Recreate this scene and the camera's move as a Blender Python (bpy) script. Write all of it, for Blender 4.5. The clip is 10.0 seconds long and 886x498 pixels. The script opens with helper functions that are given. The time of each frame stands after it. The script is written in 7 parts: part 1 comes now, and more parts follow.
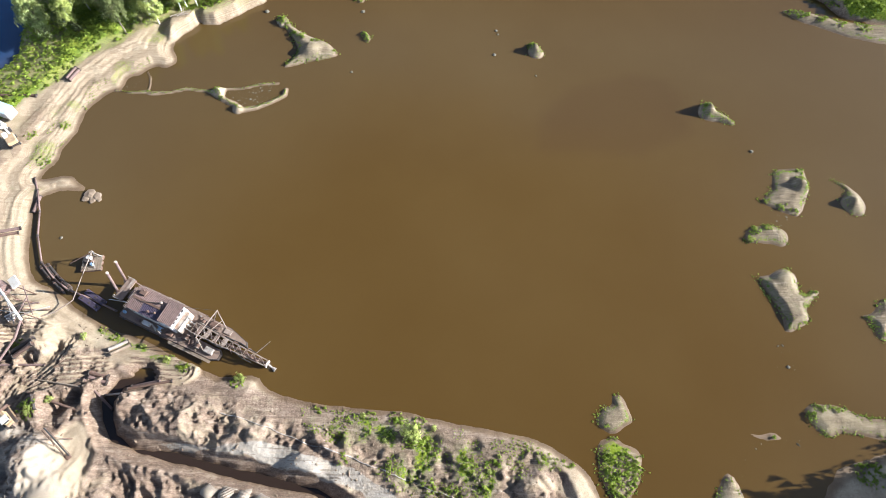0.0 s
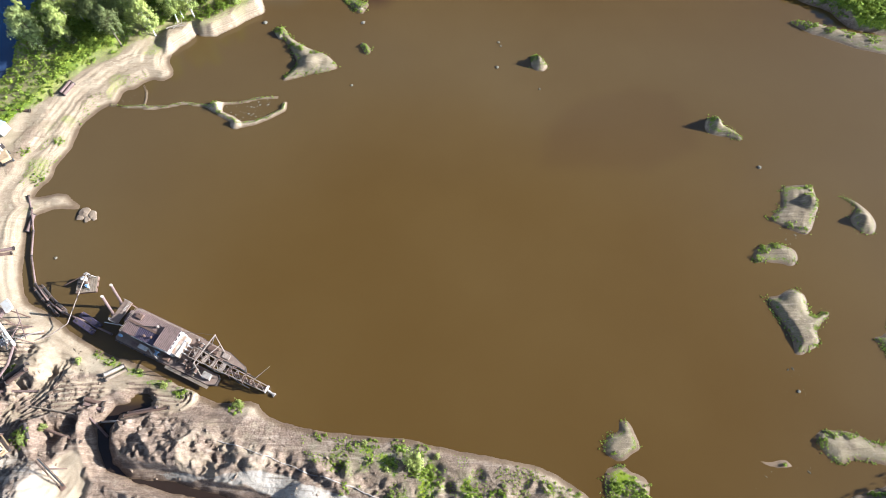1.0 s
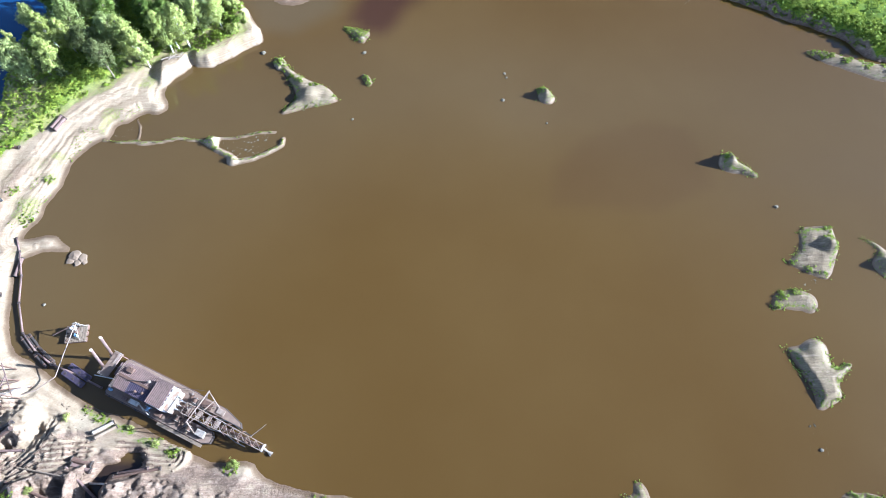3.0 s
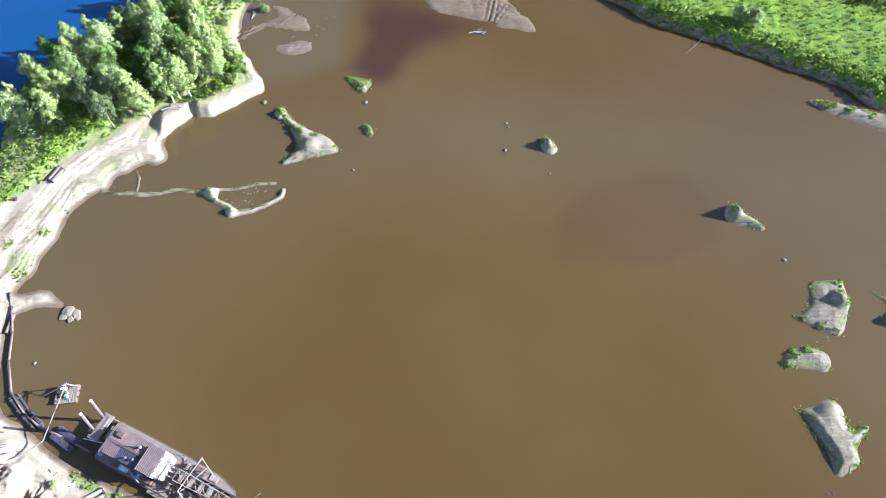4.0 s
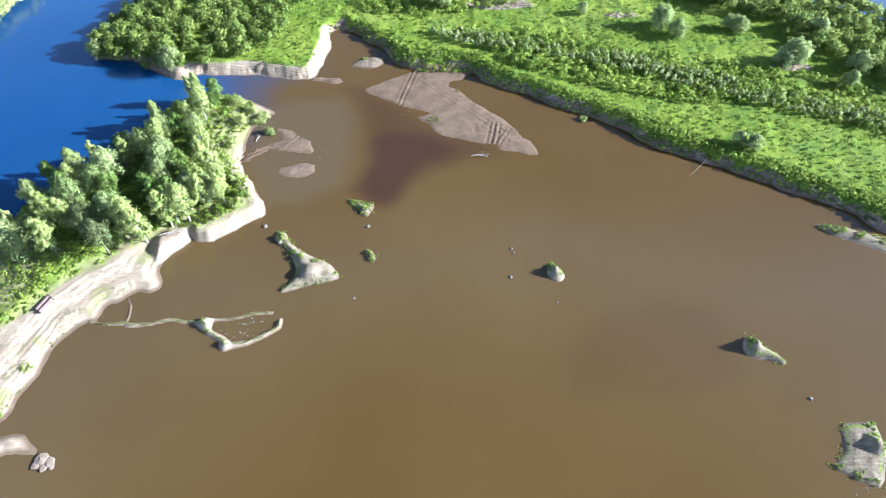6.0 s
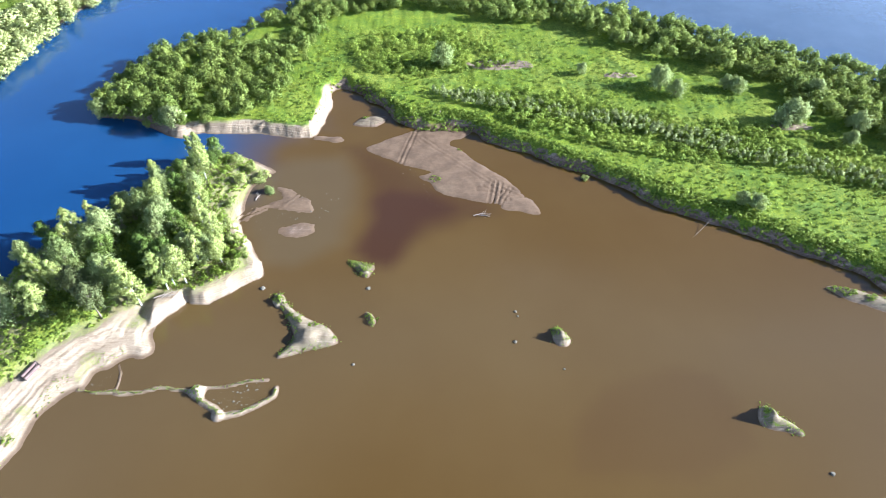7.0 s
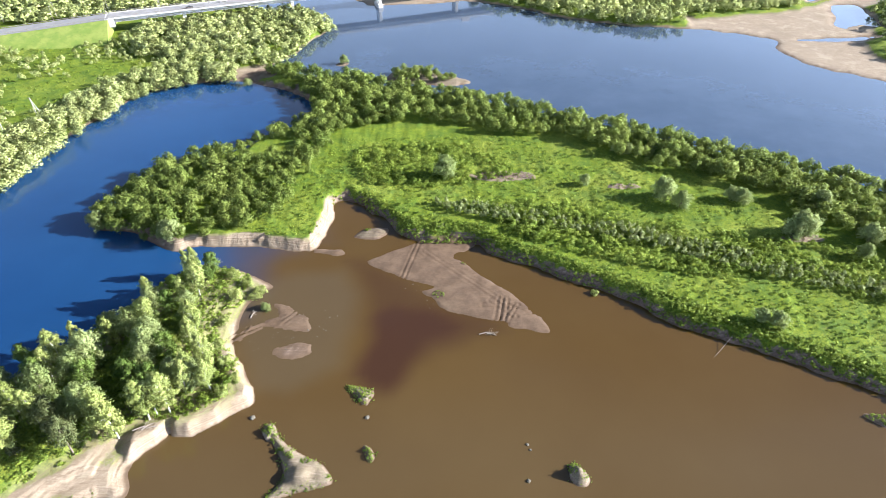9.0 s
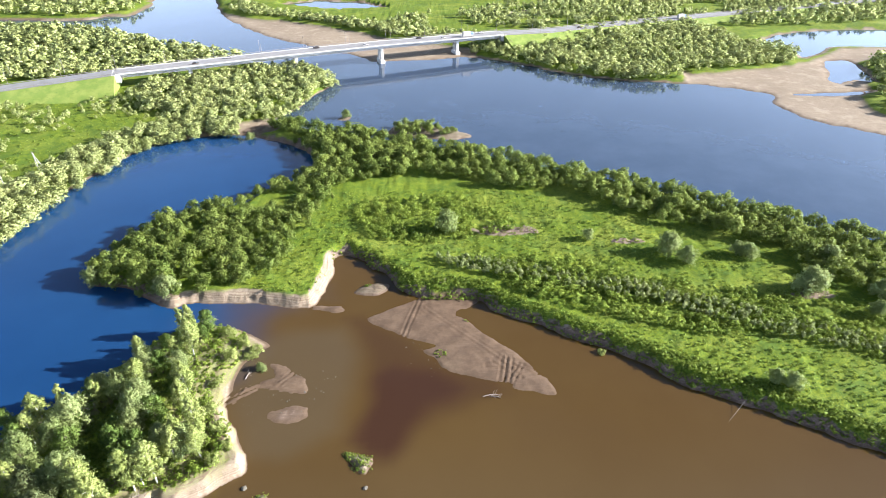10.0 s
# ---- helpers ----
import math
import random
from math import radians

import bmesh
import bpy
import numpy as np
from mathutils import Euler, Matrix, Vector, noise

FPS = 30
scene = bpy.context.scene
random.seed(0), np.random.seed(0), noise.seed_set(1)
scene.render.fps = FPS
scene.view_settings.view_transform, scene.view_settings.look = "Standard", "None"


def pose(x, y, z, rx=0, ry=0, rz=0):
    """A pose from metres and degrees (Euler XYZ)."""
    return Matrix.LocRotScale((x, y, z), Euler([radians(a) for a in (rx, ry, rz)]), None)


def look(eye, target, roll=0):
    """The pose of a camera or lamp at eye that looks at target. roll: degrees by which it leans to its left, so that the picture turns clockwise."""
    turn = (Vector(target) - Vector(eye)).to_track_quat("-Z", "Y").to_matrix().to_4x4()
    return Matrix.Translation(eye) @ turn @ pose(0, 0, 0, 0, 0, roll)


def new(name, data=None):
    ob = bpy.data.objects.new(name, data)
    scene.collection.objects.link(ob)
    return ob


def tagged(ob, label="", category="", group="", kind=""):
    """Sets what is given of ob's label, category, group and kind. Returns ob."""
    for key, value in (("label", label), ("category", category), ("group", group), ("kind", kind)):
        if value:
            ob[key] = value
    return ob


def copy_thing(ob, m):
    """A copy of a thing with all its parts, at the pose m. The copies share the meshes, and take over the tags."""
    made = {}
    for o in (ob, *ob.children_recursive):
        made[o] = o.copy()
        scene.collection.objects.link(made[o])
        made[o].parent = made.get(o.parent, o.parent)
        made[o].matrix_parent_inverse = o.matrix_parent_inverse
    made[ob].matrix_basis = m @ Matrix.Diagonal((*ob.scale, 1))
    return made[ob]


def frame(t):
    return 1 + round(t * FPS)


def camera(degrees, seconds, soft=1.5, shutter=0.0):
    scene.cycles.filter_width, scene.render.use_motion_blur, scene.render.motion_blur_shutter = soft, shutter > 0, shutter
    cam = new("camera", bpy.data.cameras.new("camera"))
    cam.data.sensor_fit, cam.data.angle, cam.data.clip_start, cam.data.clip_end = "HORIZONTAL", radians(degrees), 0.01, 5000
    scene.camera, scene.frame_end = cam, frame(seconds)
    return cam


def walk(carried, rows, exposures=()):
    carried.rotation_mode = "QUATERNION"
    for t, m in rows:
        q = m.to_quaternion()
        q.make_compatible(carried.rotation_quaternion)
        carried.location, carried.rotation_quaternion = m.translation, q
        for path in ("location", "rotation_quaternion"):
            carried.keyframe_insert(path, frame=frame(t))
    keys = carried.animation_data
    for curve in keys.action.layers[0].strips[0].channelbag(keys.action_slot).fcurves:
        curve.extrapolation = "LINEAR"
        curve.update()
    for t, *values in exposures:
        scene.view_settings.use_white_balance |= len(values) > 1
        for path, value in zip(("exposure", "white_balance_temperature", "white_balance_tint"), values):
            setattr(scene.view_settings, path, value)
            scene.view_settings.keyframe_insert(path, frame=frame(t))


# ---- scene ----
# ---- camera: a straight flight at one height, tilting up on the way ----
cam = camera(74.2, 10.0, soft=0.55)
# seconds, x, y, z, pitch, roll, yaw
PATH = [
    (0, 0.00, 0.00, 125.00, -63.11, 0.09, 0.00),
    (0.5, -0.40, 3.06, 124.92, -63.24, 0.08, -0.07),
    (1, -0.80, 6.11, 124.89, -63.40, 0.06, -0.13),
    (1.5, -1.18, 9.17, 124.77, -63.53, 0.04, -0.17),
    (2, -1.49, 12.00, 124.63, -63.61, 0.03, -0.19),
    (3.5, -1.65, 20.63, 124.20, -62.09, 0.20, -0.06),
    (4, -1.87, 24.26, 124.67, -60.34, 0.21, -0.08),
    (4.5, -2.24, 27.86, 125.06, -58.37, 0.19, -0.11),
    (5, -2.64, 31.12, 125.51, -56.33, 0.15, -0.16),
    (5.5, -3.05, 34.12, 125.96, -54.22, 0.09, -0.19),
    (7, -4.82, 42.48, 125.87, -47.41, -0.22, -0.36),
    (7.5, -5.20, 45.05, 126.05, -45.15, -0.24, -0.40),
    (8, -5.56, 47.87, 125.78, -42.86, -0.21, -0.44),
    (8.5, -5.73, 50.60, 125.47, -40.52, -0.16, -0.45),
    (9, -5.94, 53.27, 125.36, -38.23, -0.12, -0.44),
    (9.5, -6.14, 55.82, 125.34, -35.91, -0.09, -0.44),
    (10, -6.41, 58.22, 125.29, -33.57, -0.08, -0.43),
]
walk(cam, [(t, pose(x, y, z, 90 + p, r, w)) for t, x, y, z, p, r, w in PATH],
     exposures=[(0, 1.86, 5800, 10), (2, 2.06, 5260, 10), (4.5, 2.27, 4800, 10), (5.5, 2.30, 4880, 10), (7.5, 2.19, 5300, 13), (10, 1.92, 5740, 14)])

# ---- light: low evening sun from the right, clear sky ----
SUN_EL, SUN_AZ = 22.5, 2.0          # degrees; azimuth from +x towards +y
world = bpy.data.worlds.new("sky")
scene.world = world
world.use_nodes = True
wn = world.node_tree
sky = wn.nodes.new("ShaderNodeTexSky")
sky.sky_type = 'NISHITA'
sky.sun_disc = False
sky.sun_elevation = radians(SUN_EL)
sky.sun_rotation = radians(90 - SUN_AZ)
sky.air_density, sky.dust_density, sky.ozone_density = 1.0, 1.5, 2.5
wn.nodes["Background"].inputs["Strength"].default_value = 0.031
# thin high cloud drawn out over the whole sky
way = wn.nodes.new("ShaderNodeTexCoord")
split = wn.nodes.new("ShaderNodeSeparateXYZ")
wn.links.new(way.outputs["Generated"], split.inputs[0])
flat_sky = wn.nodes.new("ShaderNodeCombineXYZ")
lift = wn.nodes.new("ShaderNodeMath")
lift.operation = 'ADD'
lift.inputs[1].default_value = 0.12
wn.links.new(split.outputs[2], lift.inputs[0])
for axis, gain in ((0, 1.0), (1, 2.2)):
    over = wn.nodes.new("ShaderNodeMath")
    over.operation = 'DIVIDE'
    wn.links.new(split.outputs[axis], over.inputs[0])
    wn.links.new(lift.outputs[0], over.inputs[1])
    wide_sky = wn.nodes.new("ShaderNodeMath")
    wide_sky.operation = 'MULTIPLY'
    wide_sky.inputs[1].default_value = gain
    wn.links.new(over.outputs[0], wide_sky.inputs[0])
    wn.links.new(wide_sky.outputs[0], flat_sky.inputs[axis])
wisp = wn.nodes.new("ShaderNodeTexNoise")
wisp.inputs["Scale"].default_value, wisp.inputs["Detail"].default_value, wisp.inputs["Roughness"].default_value = 0.9, 6, 0.6
wn.links.new(flat_sky.outputs[0], wisp.inputs["Vector"])
veil = wn.nodes.new("ShaderNodeMapRange")
veil.interpolation_type = 'SMOOTHSTEP'
veil.inputs[1].default_value, veil.inputs[2].default_value, veil.inputs[4].default_value = 0.5, 0.78, 0.55
wn.links.new(wisp.outputs[0], veil.inputs[0])
grey = wn.nodes.new("ShaderNodeRGBToBW")
wn.links.new(sky.outputs[0], grey.inputs[0])
bright = wn.nodes.new("ShaderNodeVectorMath")
bright.operation = 'MULTIPLY'
bright.inputs[1].default_value = (5.2, 6.2, 7.5)
wn.links.new(grey.outputs[0], bright.inputs[0])
haze = wn.nodes.new("ShaderNodeMapRange")
haze.interpolation_type = 'SMOOTHSTEP'
haze.inputs[1].default_value, haze.inputs[2].default_value, haze.inputs[3].default_value, haze.inputs[4].default_value = 0.05, 0.65, 0.95, 0.0
wn.links.new(split.outputs[2], haze.inputs[0])
hazy = wn.nodes.new("ShaderNodeMath")
hazy.operation = 'MAXIMUM'
wn.links.new(veil.outputs[0], hazy.inputs[0])
wn.links.new(haze.outputs[0], hazy.inputs[1])
clouds = wn.nodes.new("ShaderNodeMix")
clouds.data_type = 'RGBA'
wn.links.new(hazy.outputs[0], clouds.inputs[0])
wn.links.new(sky.outputs[0], clouds.inputs[6])
wn.links.new(bright.outputs[0], clouds.inputs[7])
wn.links.new(clouds.outputs[2], wn.nodes["Background"].inputs["Color"])
sun_data = bpy.data.lights.new("sun", 'SUN')
sun_data.energy, sun_data.angle, sun_data.color = 5.0, radians(0.55), (1.0, 0.93, 0.80)
sun = new("sun", sun_data)
sd = Vector((math.cos(radians(SUN_EL)) * math.cos(radians(SUN_AZ)),
             math.cos(radians(SUN_EL)) * math.sin(radians(SUN_AZ)), math.sin(radians(SUN_EL))))
sun.matrix_world = look(sd * 300, (0, 0, 0))
# ---- materials ----
class Nodes:
    """A node material, wired step by step."""
    def __init__(self, name):
        self.m = bpy.data.materials.new(name)
        self.m.use_nodes = True
        self.t = self.m.node_tree
        self.bsdf = self.t.nodes["Principled BSDF"]
        self.out = self.t.nodes["Material Output"]

    def add(self, kind, **props):
        n = self.t.nodes.new(kind)
        for k, v in props.items():
            setattr(n, k, v)
        return n

    def put(self, socket, value):
        if isinstance(value, bpy.types.NodeSocket):
            self.t.links.new(value, socket)
        elif isinstance(value, (tuple, list)) and len(value) == 3 and socket.type == 'RGBA':
            socket.default_value = (*value, 1)
        else:
            socket.default_value = value

    def where(self):
        return self.add("ShaderNodeNewGeometry").outputs["Position"]

    def local(self):
        return self.add("ShaderNodeTexCoord").outputs["Object"]

    def noise(self, vec, scale, detail=3, rough=0.55):
        n = self.add("ShaderNodeTexNoise")
        self.put(n.inputs["Vector"], vec)
        n.inputs["Scale"].default_value, n.inputs["Detail"].default_value = scale, detail
        n.inputs["Roughness"].default_value = rough
        return n.outputs[0]

    def ramp(self, v, a, b):
        n = self.add("ShaderNodeMapRange", interpolation_type='SMOOTHSTEP')
        self.put(n.inputs[0], v)
        n.inputs[1].default_value, n.inputs[2].default_value = a, b
        return n.outputs[0]

    def math(self, op, a, b=0.0):
        n = self.add("ShaderNodeMath", operation=op)
        self.put(n.inputs[0], a)
        self.put(n.inputs[1], b)
        return n.outputs[0]

    def mix(self, f, a, b, kind='MIX'):
        n = self.add("ShaderNodeMix", data_type='RGBA', blend_type=kind)
        self.put(n.inputs[0], f)
        self.put(n.inputs[6], a)
        self.put(n.inputs[7], b)
        return n.outputs[2]

    def attr(self, name):
        n = self.add("ShaderNodeAttribute", attribute_name=name)
        return n

    def rgb(self, color):
        n = self.add("ShaderNodeSeparateColor")
        self.put(n.inputs[0], color)
        return n.outputs

    def bump(self, height, strength, dist):
        n = self.add("ShaderNodeBump")
        self.put(n.inputs["Height"], height)
        n.inputs["Strength"].default_value, n.inputs["Distance"].default_value = strength, dist
        self.put(self.bsdf.inputs["Normal"], n.outputs[0])

    def finish(self, color, rough=0.8, metal=0.0, spec=0.3):
        self.put(self.bsdf.inputs["Base Color"], color)
        self.put(self.bsdf.inputs["Roughness"], rough)
        self.put(self.bsdf.inputs["Metallic"], metal)
        self.put(self.bsdf.inputs["Specular IOR Level"], spec)
        return self.m


def ground_material():
    n = Nodes("ground")
    p = n.where()
    r, g, b = n.rgb(n.attr("cover").outputs["Color"])[:3]
    r2, g2, b2 = n.rgb(n.attr("state").outputs["Color"])[:3]
    big, mid, fine = n.noise(p, 0.05, 4), n.noise(p, 0.35, 5, 0.6), n.noise(p, 2.2, 4, 0.65)
    tiny = n.noise(p, 7.0, 3, 0.7)
    fine = n.math('ADD', 0.45, n.math('MULTIPLY', n.math('SUBTRACT', fine, 0.45), n.math('SUBTRACT', 1.0, n.math('MULTIPLY', b2, 0.8))))
    mid = n.math('ADD', 0.5, n.math('MULTIPLY', n.math('SUBTRACT', mid, 0.5), n.math('SUBTRACT', 1.0, n.math('MULTIPLY', b2, 0.6))))
    sand = n.mix(n.ramp(mid, 0.3, 0.7), (0.225, 0.172, 0.118), (0.315, 0.252, 0.178))
    sand = n.mix(n.math('MULTIPLY', n.ramp(fine, 0.45, 0.7), 0.7), sand, (0.20, 0.150, 0.10))
    sand = n.mix(n.math('MULTIPLY', n.ramp(n.noise(p, 0.11, 5, 0.65), 0.5, 0.66), 0.6), sand, (0.375, 0.314, 0.225))
    churned = n.mix(n.ramp(fine, 0.3, 0.7), (0.195, 0.138, 0.102), (0.112, 0.076, 0.056))
    churned = n.mix(n.ramp(mid, 0.5, 0.74), churned, (0.25, 0.19, 0.145))
    pale = n.mix(n.ramp(mid, 0.3, 0.8), (0.292, 0.265, 0.232), (0.235, 0.20, 0.162))
    pale = n.mix(n.math('MULTIPLY', n.ramp(fine, 0.5, 0.75), 0.6), pale, (0.17, 0.145, 0.11))
    col = n.mix(n.ramp(n.math('ADD', g, n.math('MULTIPLY', n.math('SUBTRACT', mid, 0.5), 1.1)), 0.3, 0.6), sand, churned)
    col = n.mix(n.ramp(n.math('ADD', b, n.math('MULTIPLY', n.math('SUBTRACT', mid, 0.5), 0.7)), 0.35, 0.65), col, pale)
    # grass, from lush to dry, with thin spots
    grass = n.mix(n.ramp(mid, 0.3, 0.7), (0.090, 0.132, 0.009), (0.168, 0.206, 0.013))
    grass = n.mix(n.ramp(big, 0.4, 0.7), grass, (0.215, 0.240, 0.030))
    grass = n.mix(n.math('MULTIPLY', n.ramp(n.noise(p, 0.13, 5, 0.7), 0.48, 0.64), 0.6), grass, (0.055, 0.098, 0.016))
    grass = n.mix(n.ramp(fine, 0.42, 0.66), grass, (0.05, 0.092, 0.014))
    grass = n.mix(n.math('MULTIPLY', n.ramp(n.noise(p, 0.8, 5, 0.7), 0.57, 0.72), 0.5), grass, (0.21, 0.21, 0.075))
    col = n.mix(n.math('MULTIPLY', n.ramp(r, 0.03, 0.42), 0.75), col, (0.15, 0.132, 0.078))
    col = n.mix(n.math('MULTIPLY', n.ramp(tiny, 0.46, 0.64), 0.34), col, (0.11, 0.085, 0.06))
    # drag lines of wheels and blades in the dug ground
    lay = n.add("ShaderNodeMapping")
    n.put(lay.inputs[0], p)
    lay.inputs["Rotation"].default_value = (0, 0, radians(24))
    lay.inputs["Scale"].default_value = (0.16, 1.5, 0.5)
    drag = n.noise(lay.outputs[0], 1.0, 6, 0.7)
    dug = n.ramp(g, 0.3, 0.6)
    col = n.mix(n.math('MULTIPLY', n.math('MULTIPLY', n.ramp(drag, 0.52, 0.64), dug), 0.6), col, (0.085, 0.06, 0.045))
    col = n.mix(n.math('MULTIPLY', n.math('MULTIPLY', n.ramp(drag, 0.46, 0.36), dug), 0.45), col, (0.33, 0.265, 0.205))
    col = n.mix(n.math('MULTIPLY', n.ramp(n.noise(p, 3.4, 4, 0.7), 0.54, 0.68), 0.4), col, (0.35, 0.285, 0.222))
    v = n.math('ADD', r, n.math('MULTIPLY', n.math('SUBTRACT', n.noise(p, 1.3, 5, 0.75), 0.5), 1.5))
    col = n.mix(n.ramp(v, 0.40, 0.62), col, grass)
    # wet margin along the water line
    wet = n.math('MULTIPLY', r2, n.ramp(n.math('ADD', r2, n.math('MULTIPLY', fine, 0.5)), 0.3, 0.9))
    col = n.mix(n.math('MULTIPLY', wet, 0.92), col, n.mix(n.ramp(n.noise(p, 0.22, 5, 0.7), 0.35, 0.65), (0.082, 0.053, 0.032), (0.132, 0.088, 0.054)))
    # old layers on the cut banks
    sep = n.add("ShaderNodeSeparateXYZ")
    n.put(sep.inputs[0], p)
    col = n.mix(n.math('MULTIPLY', g2, 0.6), col, (0.33, 0.262, 0.178))
    wave = n.noise(n.math('ADD', n.math('MULTIPLY', sep.outputs[2], 3.5), n.math('MULTIPLY', big, 9.0)), 1.6, 3)
    col = n.mix(n.math('MULTIPLY', g2, n.ramp(wave, 0.45, 0.6)), col, (0.20, 0.14, 0.095))
    # dirt and wheel lines drawn out along the shore
    lay = n.add("ShaderNodeMapping")
    n.put(lay.inputs[0], p)
    lay.inputs["Rotation"].default_value = (0, 0, radians(-56))
    lay.inputs["Scale"].default_value = (0.10, 1.1, 0.6)
    dirt = n.math('ADD', n.math('MULTIPLY', n.noise(lay.outputs[0], 1.0, 6, 0.75), 0.65), n.math('MULTIPLY', n.noise(p, 0.7, 5, 0.75), 0.35))
    bank = n.math('MULTIPLY', n.ramp(g2, 0.1, 0.45), n.math('SUBTRACT', 1.0, n.ramp(r, 0.2, 0.6)))
    col = n.mix(n.math('MULTIPLY', n.math('MULTIPLY', n.ramp(dirt, 0.51, 0.6), bank), 0.62), col, (0.165, 0.118, 0.078))
    col = n.mix(n.math('MULTIPLY', n.math('MULTIPLY', n.ramp(dirt, 0.46, 0.38), bank), 0.4), col, (0.40, 0.325, 0.235))
    h = n.math('ADD', n.math('MULTIPLY', fine, 0.75), n.math('MULTIPLY', tiny, 0.25))
    h = n.math('MULTIPLY', h, n.math('SUBTRACT', 1.0, n.math('MULTIPLY', b2, 0.85)))
    h = n.math('MULTIPLY', h, n.math('ADD', 0.3, n.math('MULTIPLY', n.ramp(n.math('MAXIMUM', g, n.math('MULTIPLY', g2, 0.7)), 0.25, 0.6), 0.7)))
    n.bump(h, 1.0, 0.3)
    return n.finish(col, n.math('SUBTRACT', 0.95, n.math('MULTIPLY', wet, 0.35)), 0.0, 0.1)


def water_material():
    n = Nodes("water")
    p = n.where()
    silt, plume, shoal_sheen = n.rgb(n.attr("cover").outputs["Color"])[:3]
    big = n.noise(p, 0.012, 4, 0.6)
    brown = n.mix(n.ramp(big, 0.3, 0.7), (0.060, 0.0332, 0.0074), (0.072, 0.0425, 0.0116))
    brown = n.mix(n.math('MULTIPLY', plume, 0.85), brown, (0.030, 0.0115, 0.0070))
    # greyer tone for shallows, and for sky reflection painted into the water colour
    brown = n.mix(n.math('MULTIPLY', shoal_sheen, 0.3), brown, (0.088, 0.075, 0.050))
    flow = n.noise(p, 0.03, 5, 0.65)
    blue = n.mix(n.ramp(big, 0.35, 0.7), (0.008, 0.035, 0.102), (0.011, 0.044, 0.118))
    river = n.mix(n.ramp(flow, 0.35, 0.7), (0.034, 0.052, 0.084), (0.044, 0.064, 0.100))
    blue = n.mix(n.rgb(n.attr("state").outputs["Color"])[0], blue, river)
    col = n.mix(silt, blue, brown)
    col = n.mix(n.rgb(n.attr("state").outputs["Color"])[1], col, (0.022, 0.014, 0.010))
    ripple = n.math('ADD', n.math('MULTIPLY', n.noise(p, 0.6, 3), 0.6), n.math('MULTIPLY', n.noise(p, 2.3, 2), 0.25))
    n.bump(ripple, 0.06, 0.25)
    n.bsdf.inputs["IOR"].default_value = 1.33
    return n.finish(col, 0.07, 0.0, 0.9)


def leaf_material(name, dark, light, through_color, stuff=False, thin=0.3):
    n = Nodes(name)
    geo = n.add("ShaderNodeNewGeometry")
    piece = geo.outputs["Random Per Island"]
    tree = n.attr("tint").outputs["Fac"] if stuff else n.add("ShaderNodeObjectInfo").outputs["Random"]
    patch = n.noise(geo.outputs["Position"], 0.45, 2)
    f = n.math('ADD', n.math('ADD', 0.1, n.math('MULTIPLY', piece, 0.25)), n.math('MULTIPLY', tree, 0.55))
    col = n.mix(f, dark, light)
    col = n.mix(n.math('MULTIPLY', n.ramp(patch, 0.45, 0.7), 0.35), col, light)
    n.finish(col, 0.65, 0.0, 0.12)
    tr = n.add("ShaderNodeBsdfTranslucent")
    n.put(tr.inputs[0], n.mix(0.6, col, through_color))
    mx = n.add("ShaderNodeMixShader")
    mx.inputs[0].default_value = thin
    n.t.links.new(n.bsdf.outputs[0], mx.inputs[1])
    n.t.links.new(tr.outputs[0], mx.inputs[2])
    n.t.links.new(mx.outputs[0], n.out.inputs[0])
    return n.m


def worn(name, base, spot, rough=0.7, metal=0.0, scale=1.2, amount=0.5, bump=0.15, spec=0.3):
    """Paint, metal or wood with stains at two scales and slight relief."""
    n = Nodes(name)
    p = n.local()
    a, b = n.noise(p, scale, 4, 0.6), n.noise(p, scale * 7, 3, 0.65)
    col = n.mix(n.math('MULTIPLY', n.ramp(a, 0.42, 0.68), amount), base, spot)
    col = n.mix(n.math('MULTIPLY', n.ramp(b, 0.5, 0.8), amount * 0.7), col, tuple(c * 0.6 for c in base))
    rnd = n.add("ShaderNodeObjectInfo").outputs["Random"]
    col = n.mix(n.math('MULTIPLY', rnd, 0.25), col, tuple(c * 0.65 for c in base))
    n.bump(b, bump, 0.03)
    return n.finish(col, n.math('ADD', rough - 0.1, n.math('MULTIPLY', a, 0.2)), metal, spec)


GROUND = ground_material()
WATER = water_material()
LEAF_BIRCH = leaf_material("leaf_birch", (0.216, 0.265, 0.065), (0.454, 0.49, 0.165), (0.389, 0.46, 0.10))
LEAF_WILLOW = leaf_material("leaf_willow", (0.162, 0.21, 0.06), (0.367, 0.41, 0.165), (0.335, 0.42, 0.11))
LEAF_ALDER = leaf_material("leaf_alder", (0.086, 0.14, 0.028), (0.184, 0.25, 0.055), (0.238, 0.32, 0.05))
LEAF_PINE = leaf_material("leaf_pine", (0.076, 0.10, 0.035), (0.173, 0.19, 0.075), (0.151, 0.18, 0.05))
LEAF_WOODS = leaf_material("leaf_woods", (0.076, 0.12, 0.020), (0.270, 0.315, 0.072), (0.292, 0.36, 0.06), True)
# silvery willow tone, lightened further: distance haze is put into the leaf colour
LEAF_FAR_HAZE = leaf_material("leaf_far_haze", (0.243, 0.285, 0.09), (0.497, 0.52, 0.21), (0.367, 0.42, 0.11), True)
LEAF_SCRUB = leaf_material("leaf_scrub", (0.151, 0.185, 0.06), (0.378, 0.41, 0.175), (0.313, 0.38, 0.10), True)
LEAF_LOW = leaf_material("leaf_low", (0.092, 0.15, 0.018), (0.270, 0.33, 0.05), (0.270, 0.36, 0.045), True)
BARK = worn("bark", (0.16, 0.125, 0.095), (0.07, 0.055, 0.04), 0.9)
